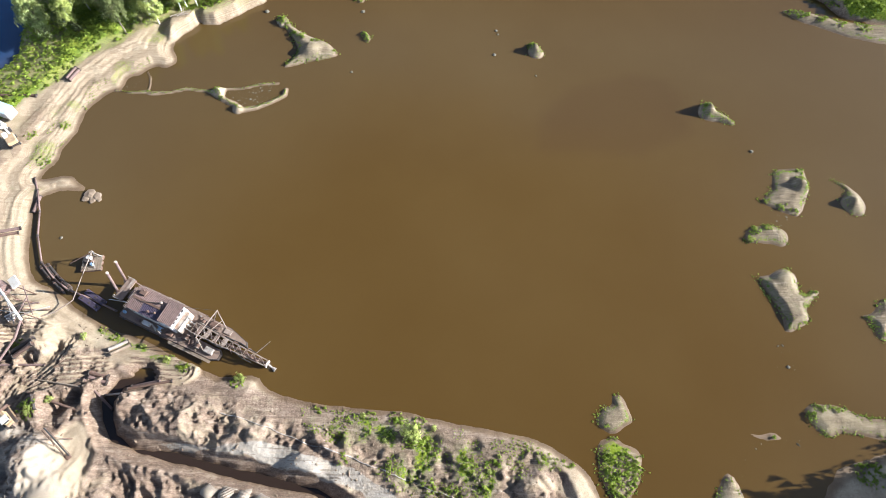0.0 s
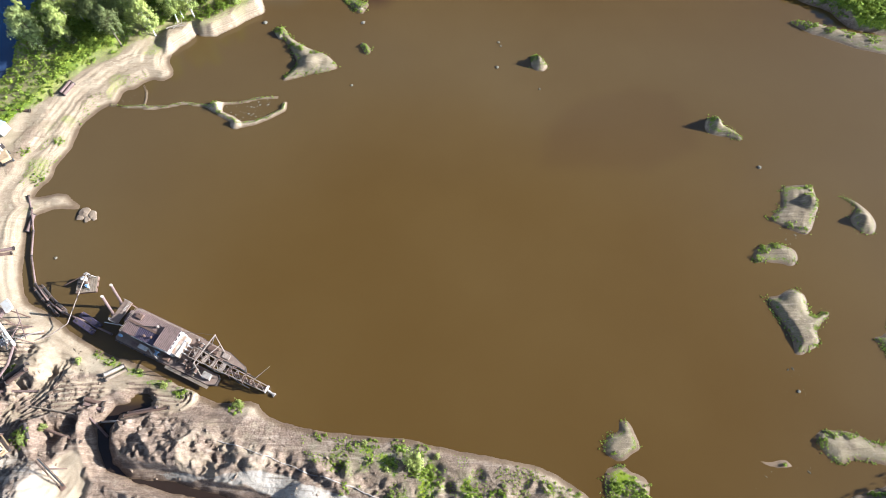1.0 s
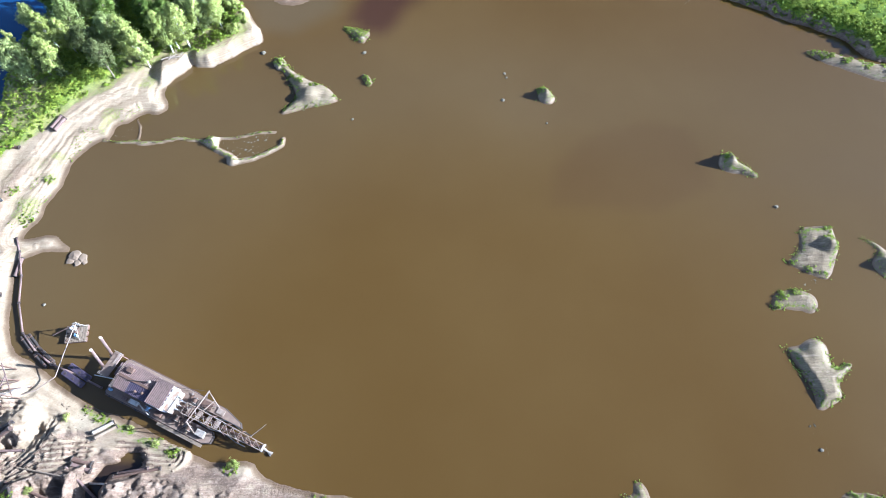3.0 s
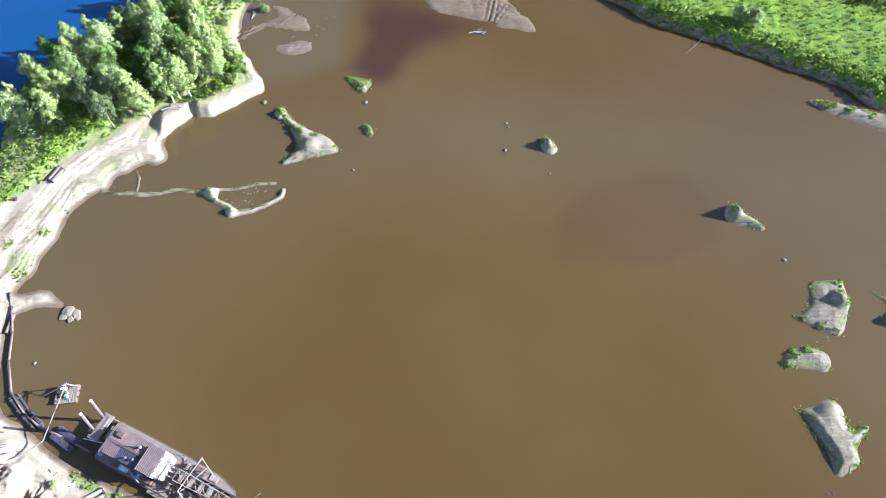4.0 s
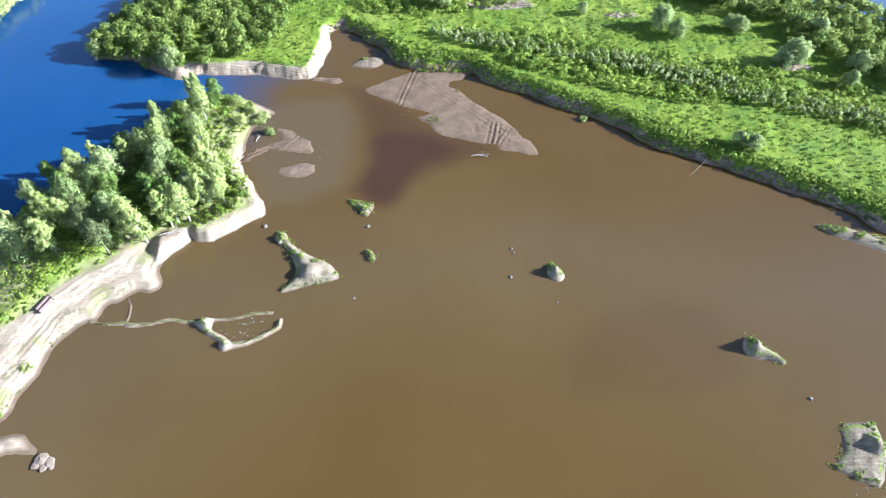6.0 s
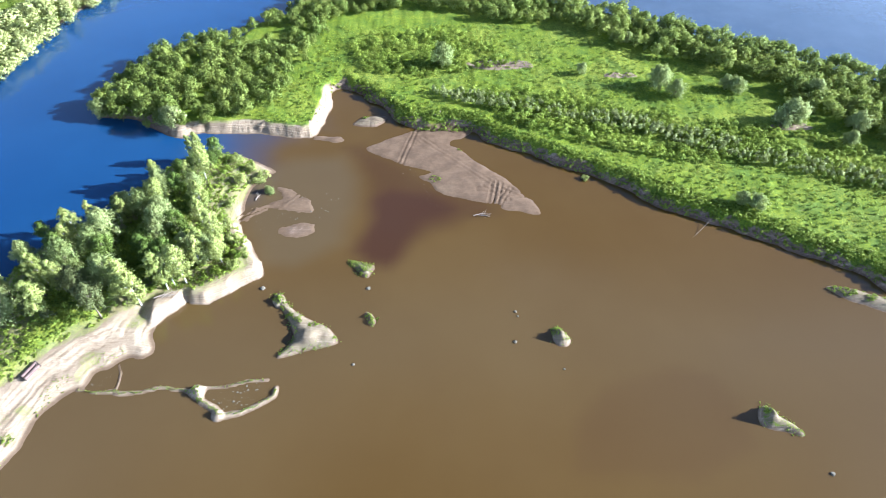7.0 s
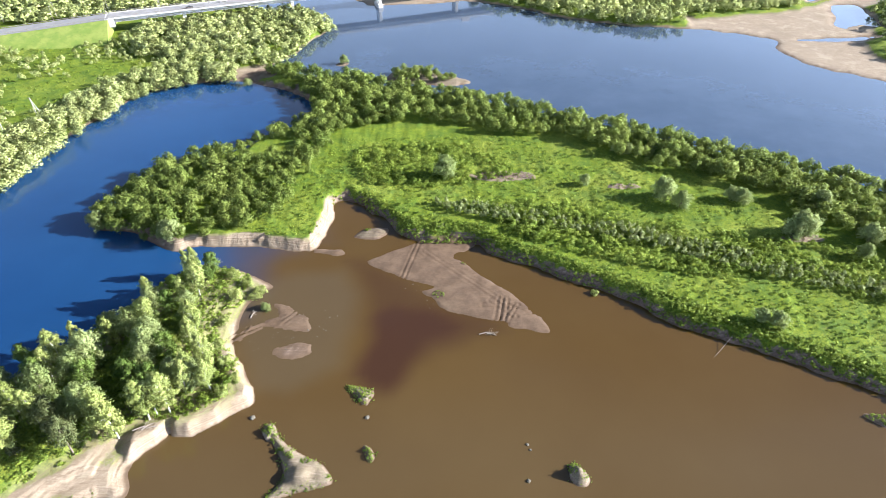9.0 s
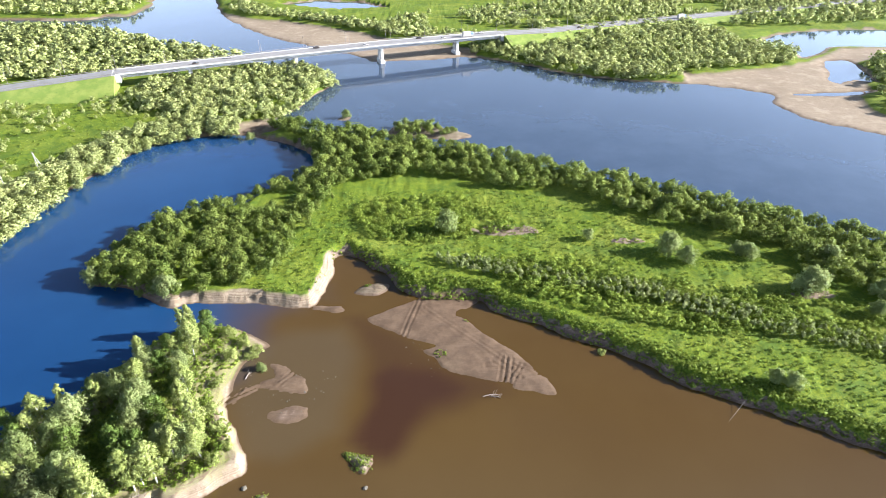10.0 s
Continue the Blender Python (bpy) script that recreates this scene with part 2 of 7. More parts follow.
BARK_BIRCH = worn("bark_birch", (0.55, 0.52, 0.46), (0.10, 0.09, 0.08), 0.8, scale=2.5)
DEADWOOD = worn("deadwood", (0.30, 0.25, 0.20), (0.14, 0.11, 0.09), 0.9)
STEEL_RUST = worn("steel_rust", (0.13, 0.08, 0.06), (0.06, 0.042, 0.035), 0.8, 0.2)
STEEL_RED = worn("steel_red", (0.15, 0.10, 0.088), (0.08, 0.055, 0.05), 0.8, 0.1)
STEEL_DARK = worn("steel_dark", (0.05, 0.042, 0.038), (0.09, 0.055, 0.04), 0.75, 0.3)
PAINT_WHITE = worn("paint_white", (0.45, 0.43, 0.40), (0.32, 0.22, 0.15), 0.6, amount=0.45)
PAINT_GREY = worn("paint_grey", (0.27, 0.245, 0.22), (0.17, 0.105, 0.075), 0.65, amount=0.6)
PAINT_YELLOW = worn("paint_yellow", (0.33, 0.235, 0.14), (0.18, 0.12, 0.08), 0.6)
PAINT_BLUE = worn("paint_blue", (0.22, 0.33, 0.46), (0.35, 0.38, 0.40), 0.5, amount=0.4)
PLATE_DECK = worn("plate_deck", (0.175, 0.125, 0.10), (0.26, 0.19, 0.145), 0.85, 0.1)
CONCRETE = worn("concrete", (0.50, 0.48, 0.44), (0.34, 0.32, 0.29), 0.9, scale=0.4)
ASPHALT = worn("asphalt", (0.24, 0.23, 0.22), (0.17, 0.165, 0.16), 0.9, scale=0.15)
STEEL_PURPLE = worn("steel_purple", (0.046, 0.036, 0.062), (0.085, 0.06, 0.066), 0.7, 0.1)
RUBBER = worn("rubber", (0.03, 0.03, 0.03), (0.06, 0.055, 0.05), 0.85)
GLASS_DARK = worn("glass_dark", (0.03, 0.035, 0.04), (0.05, 0.05, 0.05), 0.2, bump=0.0, spec=0.6)
TIMBER = worn("timber", (0.20, 0.155, 0.115), (0.11, 0.085, 0.06), 0.9)
# ---- plan of the land: outlines in metres ----
WEST_PIT = [(31, 8), (29, 13), (26, 15), (20, 19), (12, 21), (2, 23), (-10, 25), (-22, 26), (-33, 28), (-38, 30), (-40, 33),
            (-47, 32), (-55, 35), (-64, 40), (-76, 44), (-83, 48), (-89, 52), (-95, 55), (-98, 59), (-100, 67), (-102, 76),
            (-101, 78), (-96, 80), (-91, 80), (-91, 81), (-96, 85), (-103, 83), (-102, 86), (-100, 88), (-99.5, 93.2), (-98.5, 95),
            (-97.2, 98.5), (-97.4, 101), (-97, 104.5), (-95.7, 107.3), (-93.4, 110.6), (-91.6, 112.2), (-89.4, 112.6), (-88.6, 115), (-88.2, 117.4),
            (-85.6, 118.4), (-83.6, 120.4), (-81.5, 121.9), (-79, 121.1), (-76.4, 123), (-76.8, 125.4), (-78.6, 127.5), (-78.8, 130), (-77.6, 132),
            (-76, 134), (-74, 136), (-72.4, 138.2), (-71.6, 138.6)]
WEST_TIP = [(-70.3, 137.9), (-66.8, 137.6), (-64.2, 139.6), (-61, 142.2), (-57, 145.2), (-53.6, 147.2), (-53.8, 149.8), (-56.7, 155), (-59.3, 159.3),
            (-62.9, 164.2), (-64.5, 167.3), (-64.8, 173.3), (-65.4, 178.3), (-65.6, 182.2), (-64.1, 186.2), (-61, 190.6), (-57.8, 193), (-62.8, 196.4),
            (-67, 198.6), (-71.3, 200.8), (-79, 202.5), (-86, 203.5), (-94, 196), (-98, 189), (-102, 180), (-107, 173), (-114, 166), (-121, 157),
            (-125, 149), (-124, 135), (-122, 124), (-128, 118), (-150, 106), (-200, 80), (-260, 20), (-300, -140), (70, -140), (48, -30)]
WEST = WEST_PIT + WEST_TIP
MEADOW_S = [(-131, 224), (-116, 223), (-103, 215), (-96, 211), (-91, 214), (-75, 215), (-58, 212), (-48, 211), (-46, 220),
            (-44, 233), (-46, 240), (-44, 244), (-35, 240), (-31, 234), (-25, 231), (-21, 222), (-13, 216), (7, 216), (12, 210),
            (19, 206), (30, 199), (46, 190), (54, 185), (61, 178), (67, 174), (79, 168), (90, 161), (104, 154), (115, 148),
            (117, 144), (119, 141), (126, 139), (150, 128), (240, 95), (600, 20)]
RIVER_S = [(600, 48), (300, 180), (172, 245), (142, 263), (104, 285), (74, 303), (39, 321), (12, 334), (-23, 346), (-46, 356),
           (-74, 362), (-95, 374), (-104, 379)]
LAKE = [(-117, 362), (-93, 353), (-79, 344), (-67, 330), (-65, 311), (-83, 297), (-93, 279), (-113, 274), (-126, 254), (-132, 232)]
MEADOW = MEADOW_S + RIVER_S + LAKE
LEFT = [(-92, 354), (-117, 362), (-151, 354), (-161, 341), (-167, 318), (-174, 300), (-177, 284), (-179, 252), (-192, 225), (-225, 180),
        (-290, 110), (-420, 20), (-4400, -300), (-4400, 620), (-394, 600), (-367, 605), (-326, 595), (-266, 569), (-221, 539),
        (-178, 518), (-128, 488), (-100, 472), (-77, 452), (-76, 441), (-85, 429), (-93, 399), (-103, 380), (-94, 373)]
FAR_LEFT = [(-4400, 660), (-416, 636), (-385, 636), (-335, 632), (-325, 655), (-301, 651), (-303, 709), (-340, 800), (-600, 1300), (-900, 4400), (-4400, 4400)]
EAST = [(-780, 4400), (-480, 1300), (-270, 800), (-246, 732), (-230, 689), (-206, 638), (-153, 575), (-104, 539), (-65, 514),
        (-55, 499), (-30, 502), (0, 508), (17, 514), (46, 499), (83, 471), (119, 454), (155, 448), (168, 447), (187, 438), (202, 432),
        (211, 425), (200, 409), (203, 397), (210, 379), (221, 371), (239, 359), (330, 290), (640, 140), (4400, -500), (4400, 4400)]
SOUTH_EAST = [(72, 5), (77, 11.7), (81.4, 15), (89.6, 16.5), (99, 18), (112, 24), (135, 36), (220, 60), (600, -20), (600, -140), (64, -140)]
PONDS = [
    [(242, 550), (258, 554), (283, 577), (310, 589), (351, 597), (440, 596), (430, 548), (356, 541), (331, 543), (310, 541), (294, 525), (269, 506), (275, 525), (263, 537)],
    [(282, 499), (300, 504), (302, 495), (295, 465), (290, 450), (281, 456), (263, 447), (260, 456), (272, 471), (275, 485)],
    [(222, 425), (239, 427.5), (258, 429.5), (277, 432), (264, 424), (240, 423)],
    [(-168, 708), (-136, 726), (-87, 717), (-61, 692), (-106, 681)],
    [(51, 655), (80, 670), (98, 660), (61, 648)],
]
# outline, crest height, bank width
ISLANDS = [
    ([(-50, 141.4), (-47.5, 142), (-44.3, 136.7), (-38, 132), (-34.6, 131), (-30, 126), (-33, 124.8), (-38.8, 123.7), (-42.7, 122.2),
      (-45.6, 121.4), (-42.2, 125.5), (-41.8, 128.8), (-43.8, 132), (-46.8, 136.7)], 1.5, 3.0),
    ([(-31, 154), (-26.8, 153), (-22.3, 151.7), (-25, 146)], 1.0, 2.0),
    ([(-24.6, 135.7), (-22, 134.4), (-21.3, 131.5), (-22.9, 131)], 1.0, 1.5),
    ([(24.6, 129.8), (26.2, 130.2), (28.7, 126.4), (27.5, 124.7), (24.8, 125.4)], 1.6, 2.2),
    ([(69.8, 107), (71.8, 108), (73.2, 105.7), (76.8, 102.8), (77.8, 100.4), (75.1, 101.6), (71.4, 102.2), (69, 103.7)], 1.8, 3.0),
    ([(84.6, 85.7), (89.8, 86.2), (92, 86.2), (92.2, 82.8), (91.3, 79.4), (87.5, 72.4), (84.2, 73.2), (78.5, 76.4), (82.3, 79.4),
      (83.6, 82.8)], 0.8, 3.0),
    ([(98.6, 83.1), (102, 81.1), (104, 78.6), (104.7, 75.3), (102.8, 72.5), (100.2, 73.1), (98.7, 76.1), (100.5, 78.6), (101.4, 80.2)], 1.0, 2.5),
    ([(72.8, 67.3), (74.9, 69.2), (79.2, 70), (83, 68.4), (83.2, 65.8), (81.1, 63.8), (78.7, 65), (75.4, 65.3), (72.6, 65)], 0.8, 2.5),
    ([(73.1, 56.1), (76.5, 56.4), (80.5, 58), (82.1, 56.1), (81.6, 52.5), (82.9, 51.1), (85.3, 52.5), (86.5, 52.2), (84.4, 50.4),
      (82.2, 48.3), (81.8, 45), (76.2, 41.9), (76.5, 46.3), (75.4, 49.7), (73.7, 53.2)], 1.2, 2.0),
    ([(94.3, 46.3), (97.1, 47), (99.3, 49.7), (101.2, 50.4), (102.6, 46.3), (97.8, 40.3), (96.4, 41), (96.2, 44.3)], 0.9, 2.0),
    ([(75.8, 25.6), (77.8, 26.5), (83.6, 25.9), (87.7, 23.8), (91.9, 23.3), (97, 22), (90.6, 19.3), (86.5, 20.2), (82.1, 21),
      (79.4, 19.9), (77.4, 21), (75.9, 23.8)], 0.7, 2.5),
    ([(62.4, 20.9), (64.9, 20.3), (68, 20.9), (70.1, 19.4), (65.4, 19)], 0.35, 1.5),
    ([(35.9, 28.5), (37.7, 28.3), (39.1, 23.3), (38, 22.5), (34.8, 20.4), (32.4, 22.1), (31.8, 23.3), (33.1, 25.6), (35.6, 26.4)], 0.7, 2.0),
    ([(31.7, 18.8), (34.8, 20.4), (36.3, 18.8), (40.1, 17.1), (40, 13.9), (38.6, 10.7), (35.9, 7.6), (33.1, 7.6), (31.4, 11.7), (31.3, 14.9)], 0.45, 2.0),
    ([(52.5, 6), (56.4, 12.8), (57.9, 11.7), (59, 6), (62, -20), (50, -20)], 0.9, 2.5),
    ([(-22.2, 211.2), (-29.8, 206.1), (-29, 204.2), (-21.6, 199.9), (-17.6, 196.6), (-11, 194.6), (-6.3, 192.5), (-12.7, 190.9), (-8.1, 187.5), (-4.4, 182.9),
      (0.9, 180.2), (8, 178.7), (13.2, 177.6), (15.2, 174.3), (19.9, 174.3), (24.1, 172.6), (26.8, 172.8), (26.4, 175.5), (24, 179.4), (21.7, 183.3),
      (17.7, 188.8), (12.5, 193.9), (8, 197.5), (4.3, 202), (1.5, 206), (-1.4, 207.3), (-0.3, 209.9), (5.7, 212.5), (8, 217), (-2.3, 218), (-14, 216)], 0.42, 6.0),
    ([(-65.5, 169.6), (-63.6, 174.5), (-61.5, 176.8), (-57.4, 178.3), (-54.4, 179.1), (-55.3, 182.2), (-57.2, 184.6), (-54.2, 185.2), (-49.2, 182.4),
      (-46.1, 179.6), (-43.8, 175.7), (-42.2, 173), (-46.1, 173.3), (-50.6, 174.5), (-53.3, 174.6), (-56.9, 175), (-60.8, 172.8), (-62.7, 169.6)], 0.34, 4.0),
    ([(-53.5, 167.2), (-52, 168.4), (-47, 168.6), (-43.2, 168.2), (-42.2, 166), (-43.7, 163.7), (-47.6, 162.6), (-52, 163.8), (-54.4, 165.6)], 0.30, 3.0),
    ([(-36.6, 219.3), (-33.3, 223.5), (-28.2, 225.2), (-23.8, 224.5), (-24.4, 220.6), (-27.7, 217.9), (-32.8, 218.2)], 0.8, 3.0),
    ([(-49.5, 210.3), (-48, 213), (-44.2, 212.2), (-40.2, 212.2), (-37.5, 209.9), (-41.8, 209)], 0.4, 2.0),
    ([(101, 144), (108, 143.5), (115, 140), (122, 138), (134, 137), (134, 129), (120, 132), (111, 137), (106, 139)], 1.2, 3.0),
    ([(-36, 359), (-31, 374), (-12, 376), (1, 367), (14, 358), (1, 353)], 1.2, 4.0),
    ([(-66, 384), (-61, 388), (-56, 386), (-60, 381)], 0.6, 2.0),
]
# narrow ridges of gravel: line, half width, height
RIDGES = [
    ([(-91, 112.6), (-86, 112), (-82.8, 112.2), (-80, 111.7), (-75.6, 112.1), (-71.5, 113.4), (-68, 112.8), (-63.8, 112.2)], 0.35, 0.32),
    ([(-63, 113), (-60.6, 109.5), (-57.4, 107.8), (-55.2, 105.8), (-50.8, 106.7), (-47.3, 108.5), (-43.9, 110.9), (-43.8, 112.9)], 0.7, 0.45),
    ([(-62.2, 113), (-55, 113.6), (-51.4, 114.9), (-46.2, 115.3)], 0.25, 0.25),
    ([(-82.2, 112.4), (-81.8, 114), (-82.3, 117.2), (-83.6, 119.4)], 0.14, 0.16),
]
# mounds: x, y, radius, height
MOUNDS = [(-62.5, 112, 2.6, 0.9), (-56, 105.8, 2.0, 0.9), (-38, 127, 3.2, 1.2), (-48.5, 138.5, 2.5, 0.9), (71.3, 105.3, 2.6, 1.6),
          (89.8, 80.8, 2.8, 1.8), (101, 76, 2.2, 1.3), (78.5, 55.5, 3.0, 0.5), (26.3, 127.6, 2.2, 1.0),
          (-82, 15, 7, 4.0), (-76, 9, 8, 3.0), (-66, 27, 5, 2.2), (-60, 22, 6, 2.0), (-52, 24, 7, 1.6), (-88, 40, 6, 2.2),
          (-92, 46, 5, 1.6), (-100, 38, 6, 2.0), (-80, 34, 5, 1.0), (-40, 19, 8, 1.2), (-28, 13, 6, 1.6), (18, 11, 5, 1.4), (-94, 10, 6, 2.5),
          (-79, 50.5, 3, 0.6)]
CANAL = [(-64, 32), (-69, 31.2), (-71, 27.3), (-69.9, 23.2), (-67.9, 19.8), (-62.6, 17.3), (-51.9, 15.4), (-43.6, 13.3), (-35.4, 11.7), (-25.1, 9.4), (-12, 2), (10, -30)]
WEST_GREEN = [(-150, 100), (-117, 101), (-113, 107), (-106, 114), (-101, 123), (-93, 129), (-89, 135), (-77, 142), (-69, 141), (-61, 147),
              (-57.5, 154), (-61, 161), (-67, 167), (-70, 173), (-67.5, 182), (-65, 190), (-68, 199), (-84, 210), (-103, 200), (-130, 155), (-130, 125), (-160, 115)]
PALE_SLOPE = [(-39.8, 19.4), (-32.7, 18), (-25.7, 16.4), (-18.6, 13.8), (-11.7, 10.4), (-5, 6), (4, -8), (-2, -14), (-16, 8.3), (-25.2, 12.4), (-32.1, 13.5), (-39.1, 15.3), (-51.7, 16.8), (-57, 18.3), (-47, 18.6)]
DYKE_GREEN = [(-30, 26), (-16, 25), (2, 22), (18, 19), (26, 14), (13, 11), (13, 4), (-3, 4), (-16, 15), (-28, 21)]
EAST_SAND = [(160, 446), (163, 480), (173, 466), (201, 474), (237, 481), (256, 490), (284, 507), (312, 532), (420, 545), (430, 525), (330, 508), (292, 484), (293, 466),
             (281, 438), (262, 416), (254, 392), (262, 370), (300, 320), (400, 240), (240, 330), (195, 400)]
BANK_SAND = [(-260, 700), (-215, 664), (-182, 636), (-152, 630), (-112, 608), (-70, 582), (-40, 556), (25, 530), (20, 490), (-60, 480), (-230, 600)]
ISTHMUS = [(-150, 366), (-125, 374), (-104, 384), (-90, 377), (-95, 360), (-118, 358), (-148, 352)]
BARE = [(20, 255, 15, 4.5), (66, 247, 8, 2.2), (120, 213, 9, 2.5)]
PIT = [(-60, 203), (-57, 196), (-75, 150), (-110, 110), (-115, 40), (-60, -20), (60, -30), (150, -20), (260, 90), (130, 150), (60, 190), (10, 222),
       (-30, 245), (-52, 240), (-42, 216)]
PLUME = [(-39.6, 206.7), (-33.4, 199), (-29.4, 190.3), (-27.3, 180.8), (-27.1, 170.7), (-28.6, 162.5), (-30.2, 157), (-25.2, 151.7), (-18.8, 150.7), (-15, 154.4),
         (-13.1, 160.3), (-6.2, 165.9), (4.1, 170.7), (14.6, 173.6), (8, 178.7), (-4.4, 182.9), (-10, 191.1), (-17, 198), (-27, 204.2), (-31.9, 208.3)]
PLUME_CORE = [(-27, 180), (-26.6, 170), (-27.9, 163.7), (-29.4, 157), (-25.2, 152.4), (-19.1, 151.6), (-15.5, 154.8), (-13, 161), (-9, 168), (0, 175), (-8, 182), (-20, 186)]
SHALLOWS = [(-70, 190), (-55, 200), (-36, 203), (-29, 190), (-32, 160), (-45, 150), (-58, 150), (-64, 165)]


# ruts: line, half width, depth, spacing
TRACKS = [([(-92, 22), (-89, 29.4), (-83, 33), (-71, 34.5), (-62, 34.0), (-56, 33.4)], 3.6, 0.21, 1.0),
          ([(-130, 80), (-111.8, 92), (-106.5, 98.5), (-103, 107), (-99.8, 117), (-92, 124.6), (-82.4, 131), (-75.6, 138)], 5.0, 0.06, 1.5),
          ([(-97, 41), (-90, 42), (-82.5, 40.6), (-83.5, 35.5), (-88, 31)], 2.4, 0.21, 1.0),
          ([(-37, 20), (-21, 17), (-9.6, 12.7), (0, 8), (20, -8)], 1.6, 0.12, 1.4)]
SPIT_TRACKS = [[(-13, 216), (-18, 196)], [(-11, 211), (2, 197.5), (16, 183)], [(10, 186), (17, 179)], [(13.5, 188), (11.5, 178)], [(16, 185), (22, 181)], [(15, 187), (13, 176)],
               [(18, 184.5), (14, 177)], [(8, 184), (17, 183)], [(-67.8, 167.3), (-64.4, 170.8), (-60.7, 173.3), (-56.9, 175.8), (-52.7, 177), (-49.1, 181.4)],
               [(-66.2, 170.9), (-63.3, 173.3), (-58.7, 176.3), (-53.4, 175.8), (-47.9, 174.5), (-43.4, 173.2)], [(-68, 164), (-66.5, 170), (-63, 175)]]
HEAP = [(-70.5, 4), (-68.2, 17), (-68.6, 20.3), (-70.6, 23.4), (-74.7, 24.6), (-78, 22.5), (-81.7, 17), (-84, 4)]
FLATS = [(-67, 15), (-51, 12), (-37, 9), (-24, 5), (0, -20), (-64, -20), (-66, 4)]
# dug holes: x, y, radius, depth
PITS = [(-65, 32.4, 4.6, 2.6), (-69, 30.5, 3.0, 2.2), (-80.5, 25.5, 3.6, 2.2), (-77, 27.5, 2.6, 1.8), (-88.5, 36, 2.6, 1.8), (-71.5, 26, 2.5, 1.5), (-72.4, 140, 1.7, 1.9),
        (-3, 19, 3.0, 0.8), (-90, 46, 3, 1.2), (-84, 38.5, 2.0, 1.2), (-86, 13, 3, 1.5), (-90, 9, 3, 1.6), (0, 15.5, 1.8, 0.8), (-22, 19, 2.2, 0.9), (6, 18, 2.0, 0.7)]
# the trodden hollow at the dyke's east end, with lumps left standing in it
HOLLOW = [(12.6, 14), (13, 17), (17, 17.6), (21, 16), (24.6, 13), (26, 8), (24, 2), (14, 0), (10.5, 6)]


RIVER_BED = [(-110, 385), (-60, 360), (20, 330), (110, 280), (320, 165), (4400, -1500), (4400, 4400), (-4400, 4400), (-4400, 610), (-300, 560), (-100, 470)]


def lattice(ix, iy, seed):
    h = (ix * 374761393 + iy * 668265263 + seed * 974711) & 0x7fffffff
    h = ((h ^ (h >> 13)) * 1274126177) & 0x7fffffff
    return ((h ^ (h >> 16)) & 0xffff) / 65535.0


def value_noise(x, y, seed=0):
    ix, iy = np.floor(x).astype(np.int64), np.floor(y).astype(np.int64)
    fx, fy = x - ix, y - iy
    fx, fy = fx * fx * (3 - 2 * fx), fy * fy * (3 - 2 * fy)
    a, b = lattice(ix, iy, seed), lattice(ix + 1, iy, seed)
    c, d = lattice(ix, iy + 1, seed), lattice(ix + 1, iy + 1, seed)
    return (a + (b - a) * fx) * (1 - fy) + (c + (d - c) * fx) * fy


def fbm(x, y, size, octaves=4, seed=0):
    """Rolling noise about 0, within about -1 to 1."""
    total, amp = np.zeros_like(x), 1.0
    for i in range(octaves):
        total += amp * (value_noise(x / size + 17.3 * i, y / size - 9.1 * i, seed + i) * 2 - 1)
        size, amp = size / 2.03, amp * 0.5
    return total / 1.6


def ridged(x, y, size, octaves=3, seed=0):
    """Sharp crests, within about 0 to 1."""
    total, amp = np.zeros_like(x), 0.6
    for i in range(octaves):
        u, v = x * 0.8 + y * 0.6, y * 0.8 - x * 0.6
        total += amp * (1 - np.abs(2 * value_noise(u / size + 5.2 * i, v / size + 3.7 * i, seed + i) - 1)) ** 2
        size, amp = size / 2.1, amp * 0.5
        x, y = u * 0.28 - v * 0.96, u * 0.96 + v * 0.28
    return total


def rounded(poly, times=1):
    """An outline with its corners cut."""
    for _ in range(times):
        poly = [q for a, b in zip(poly, poly[1:] + poly[:1]) for q in
                ((a[0] * 0.8 + b[0] * 0.2, a[1] * 0.8 + b[1] * 0.2), (a[0] * 0.2 + b[0] * 0.8, a[1] * 0.2 + b[1] * 0.8))]
    return poly


def step(v, a, b):
    t = np.clip((v - a) / (b - a), 0, 1)
    return t * t * (3 - 2 * t)


def line_distance(x, y, line, closed=False):
    best = np.full(x.shape, 1e18)
    pts = list(line) + ([line[0]] if closed else [])
    for (ax, ay), (bx, by) in zip(pts, pts[1:]):
        dx, dy = bx - ax, by - ay
        t = np.clip(((x - ax) * dx + (y - ay) * dy) / (dx * dx + dy * dy + 1e-9), 0, 1)
        best = np.minimum(best, (x - ax - t * dx) ** 2 + (y - ay - t * dy) ** 2)
    return np.sqrt(best)


def inside_distance(x, y, poly, reach=1e9):
    """Metres to the outline, positive inside."""
    out = np.full(x.shape, -float(reach) if reach < 1e8 else -1e4)
    xs, ys = [p[0] for p in poly], [p[1] for p in poly]
    near = (x > min(xs) - reach) & (x < max(xs) + reach) & (y > min(ys) - reach) & (y < max(ys) + reach)
    if not near.any():
        return out
    px, py = x[near], y[near]
    d = line_distance(px, py, poly, True)
    odd = np.zeros(px.shape, bool)
    for (ax, ay), (bx, by) in zip(poly, poly[1:] + poly[:1]):
        if ay != by:
            odd ^= ((ay > py) != (by > py)) & (px < (bx - ax) * (py - ay) / (by - ay) + ax)
    out[near] = np.where(odd, d, -d)
    return out


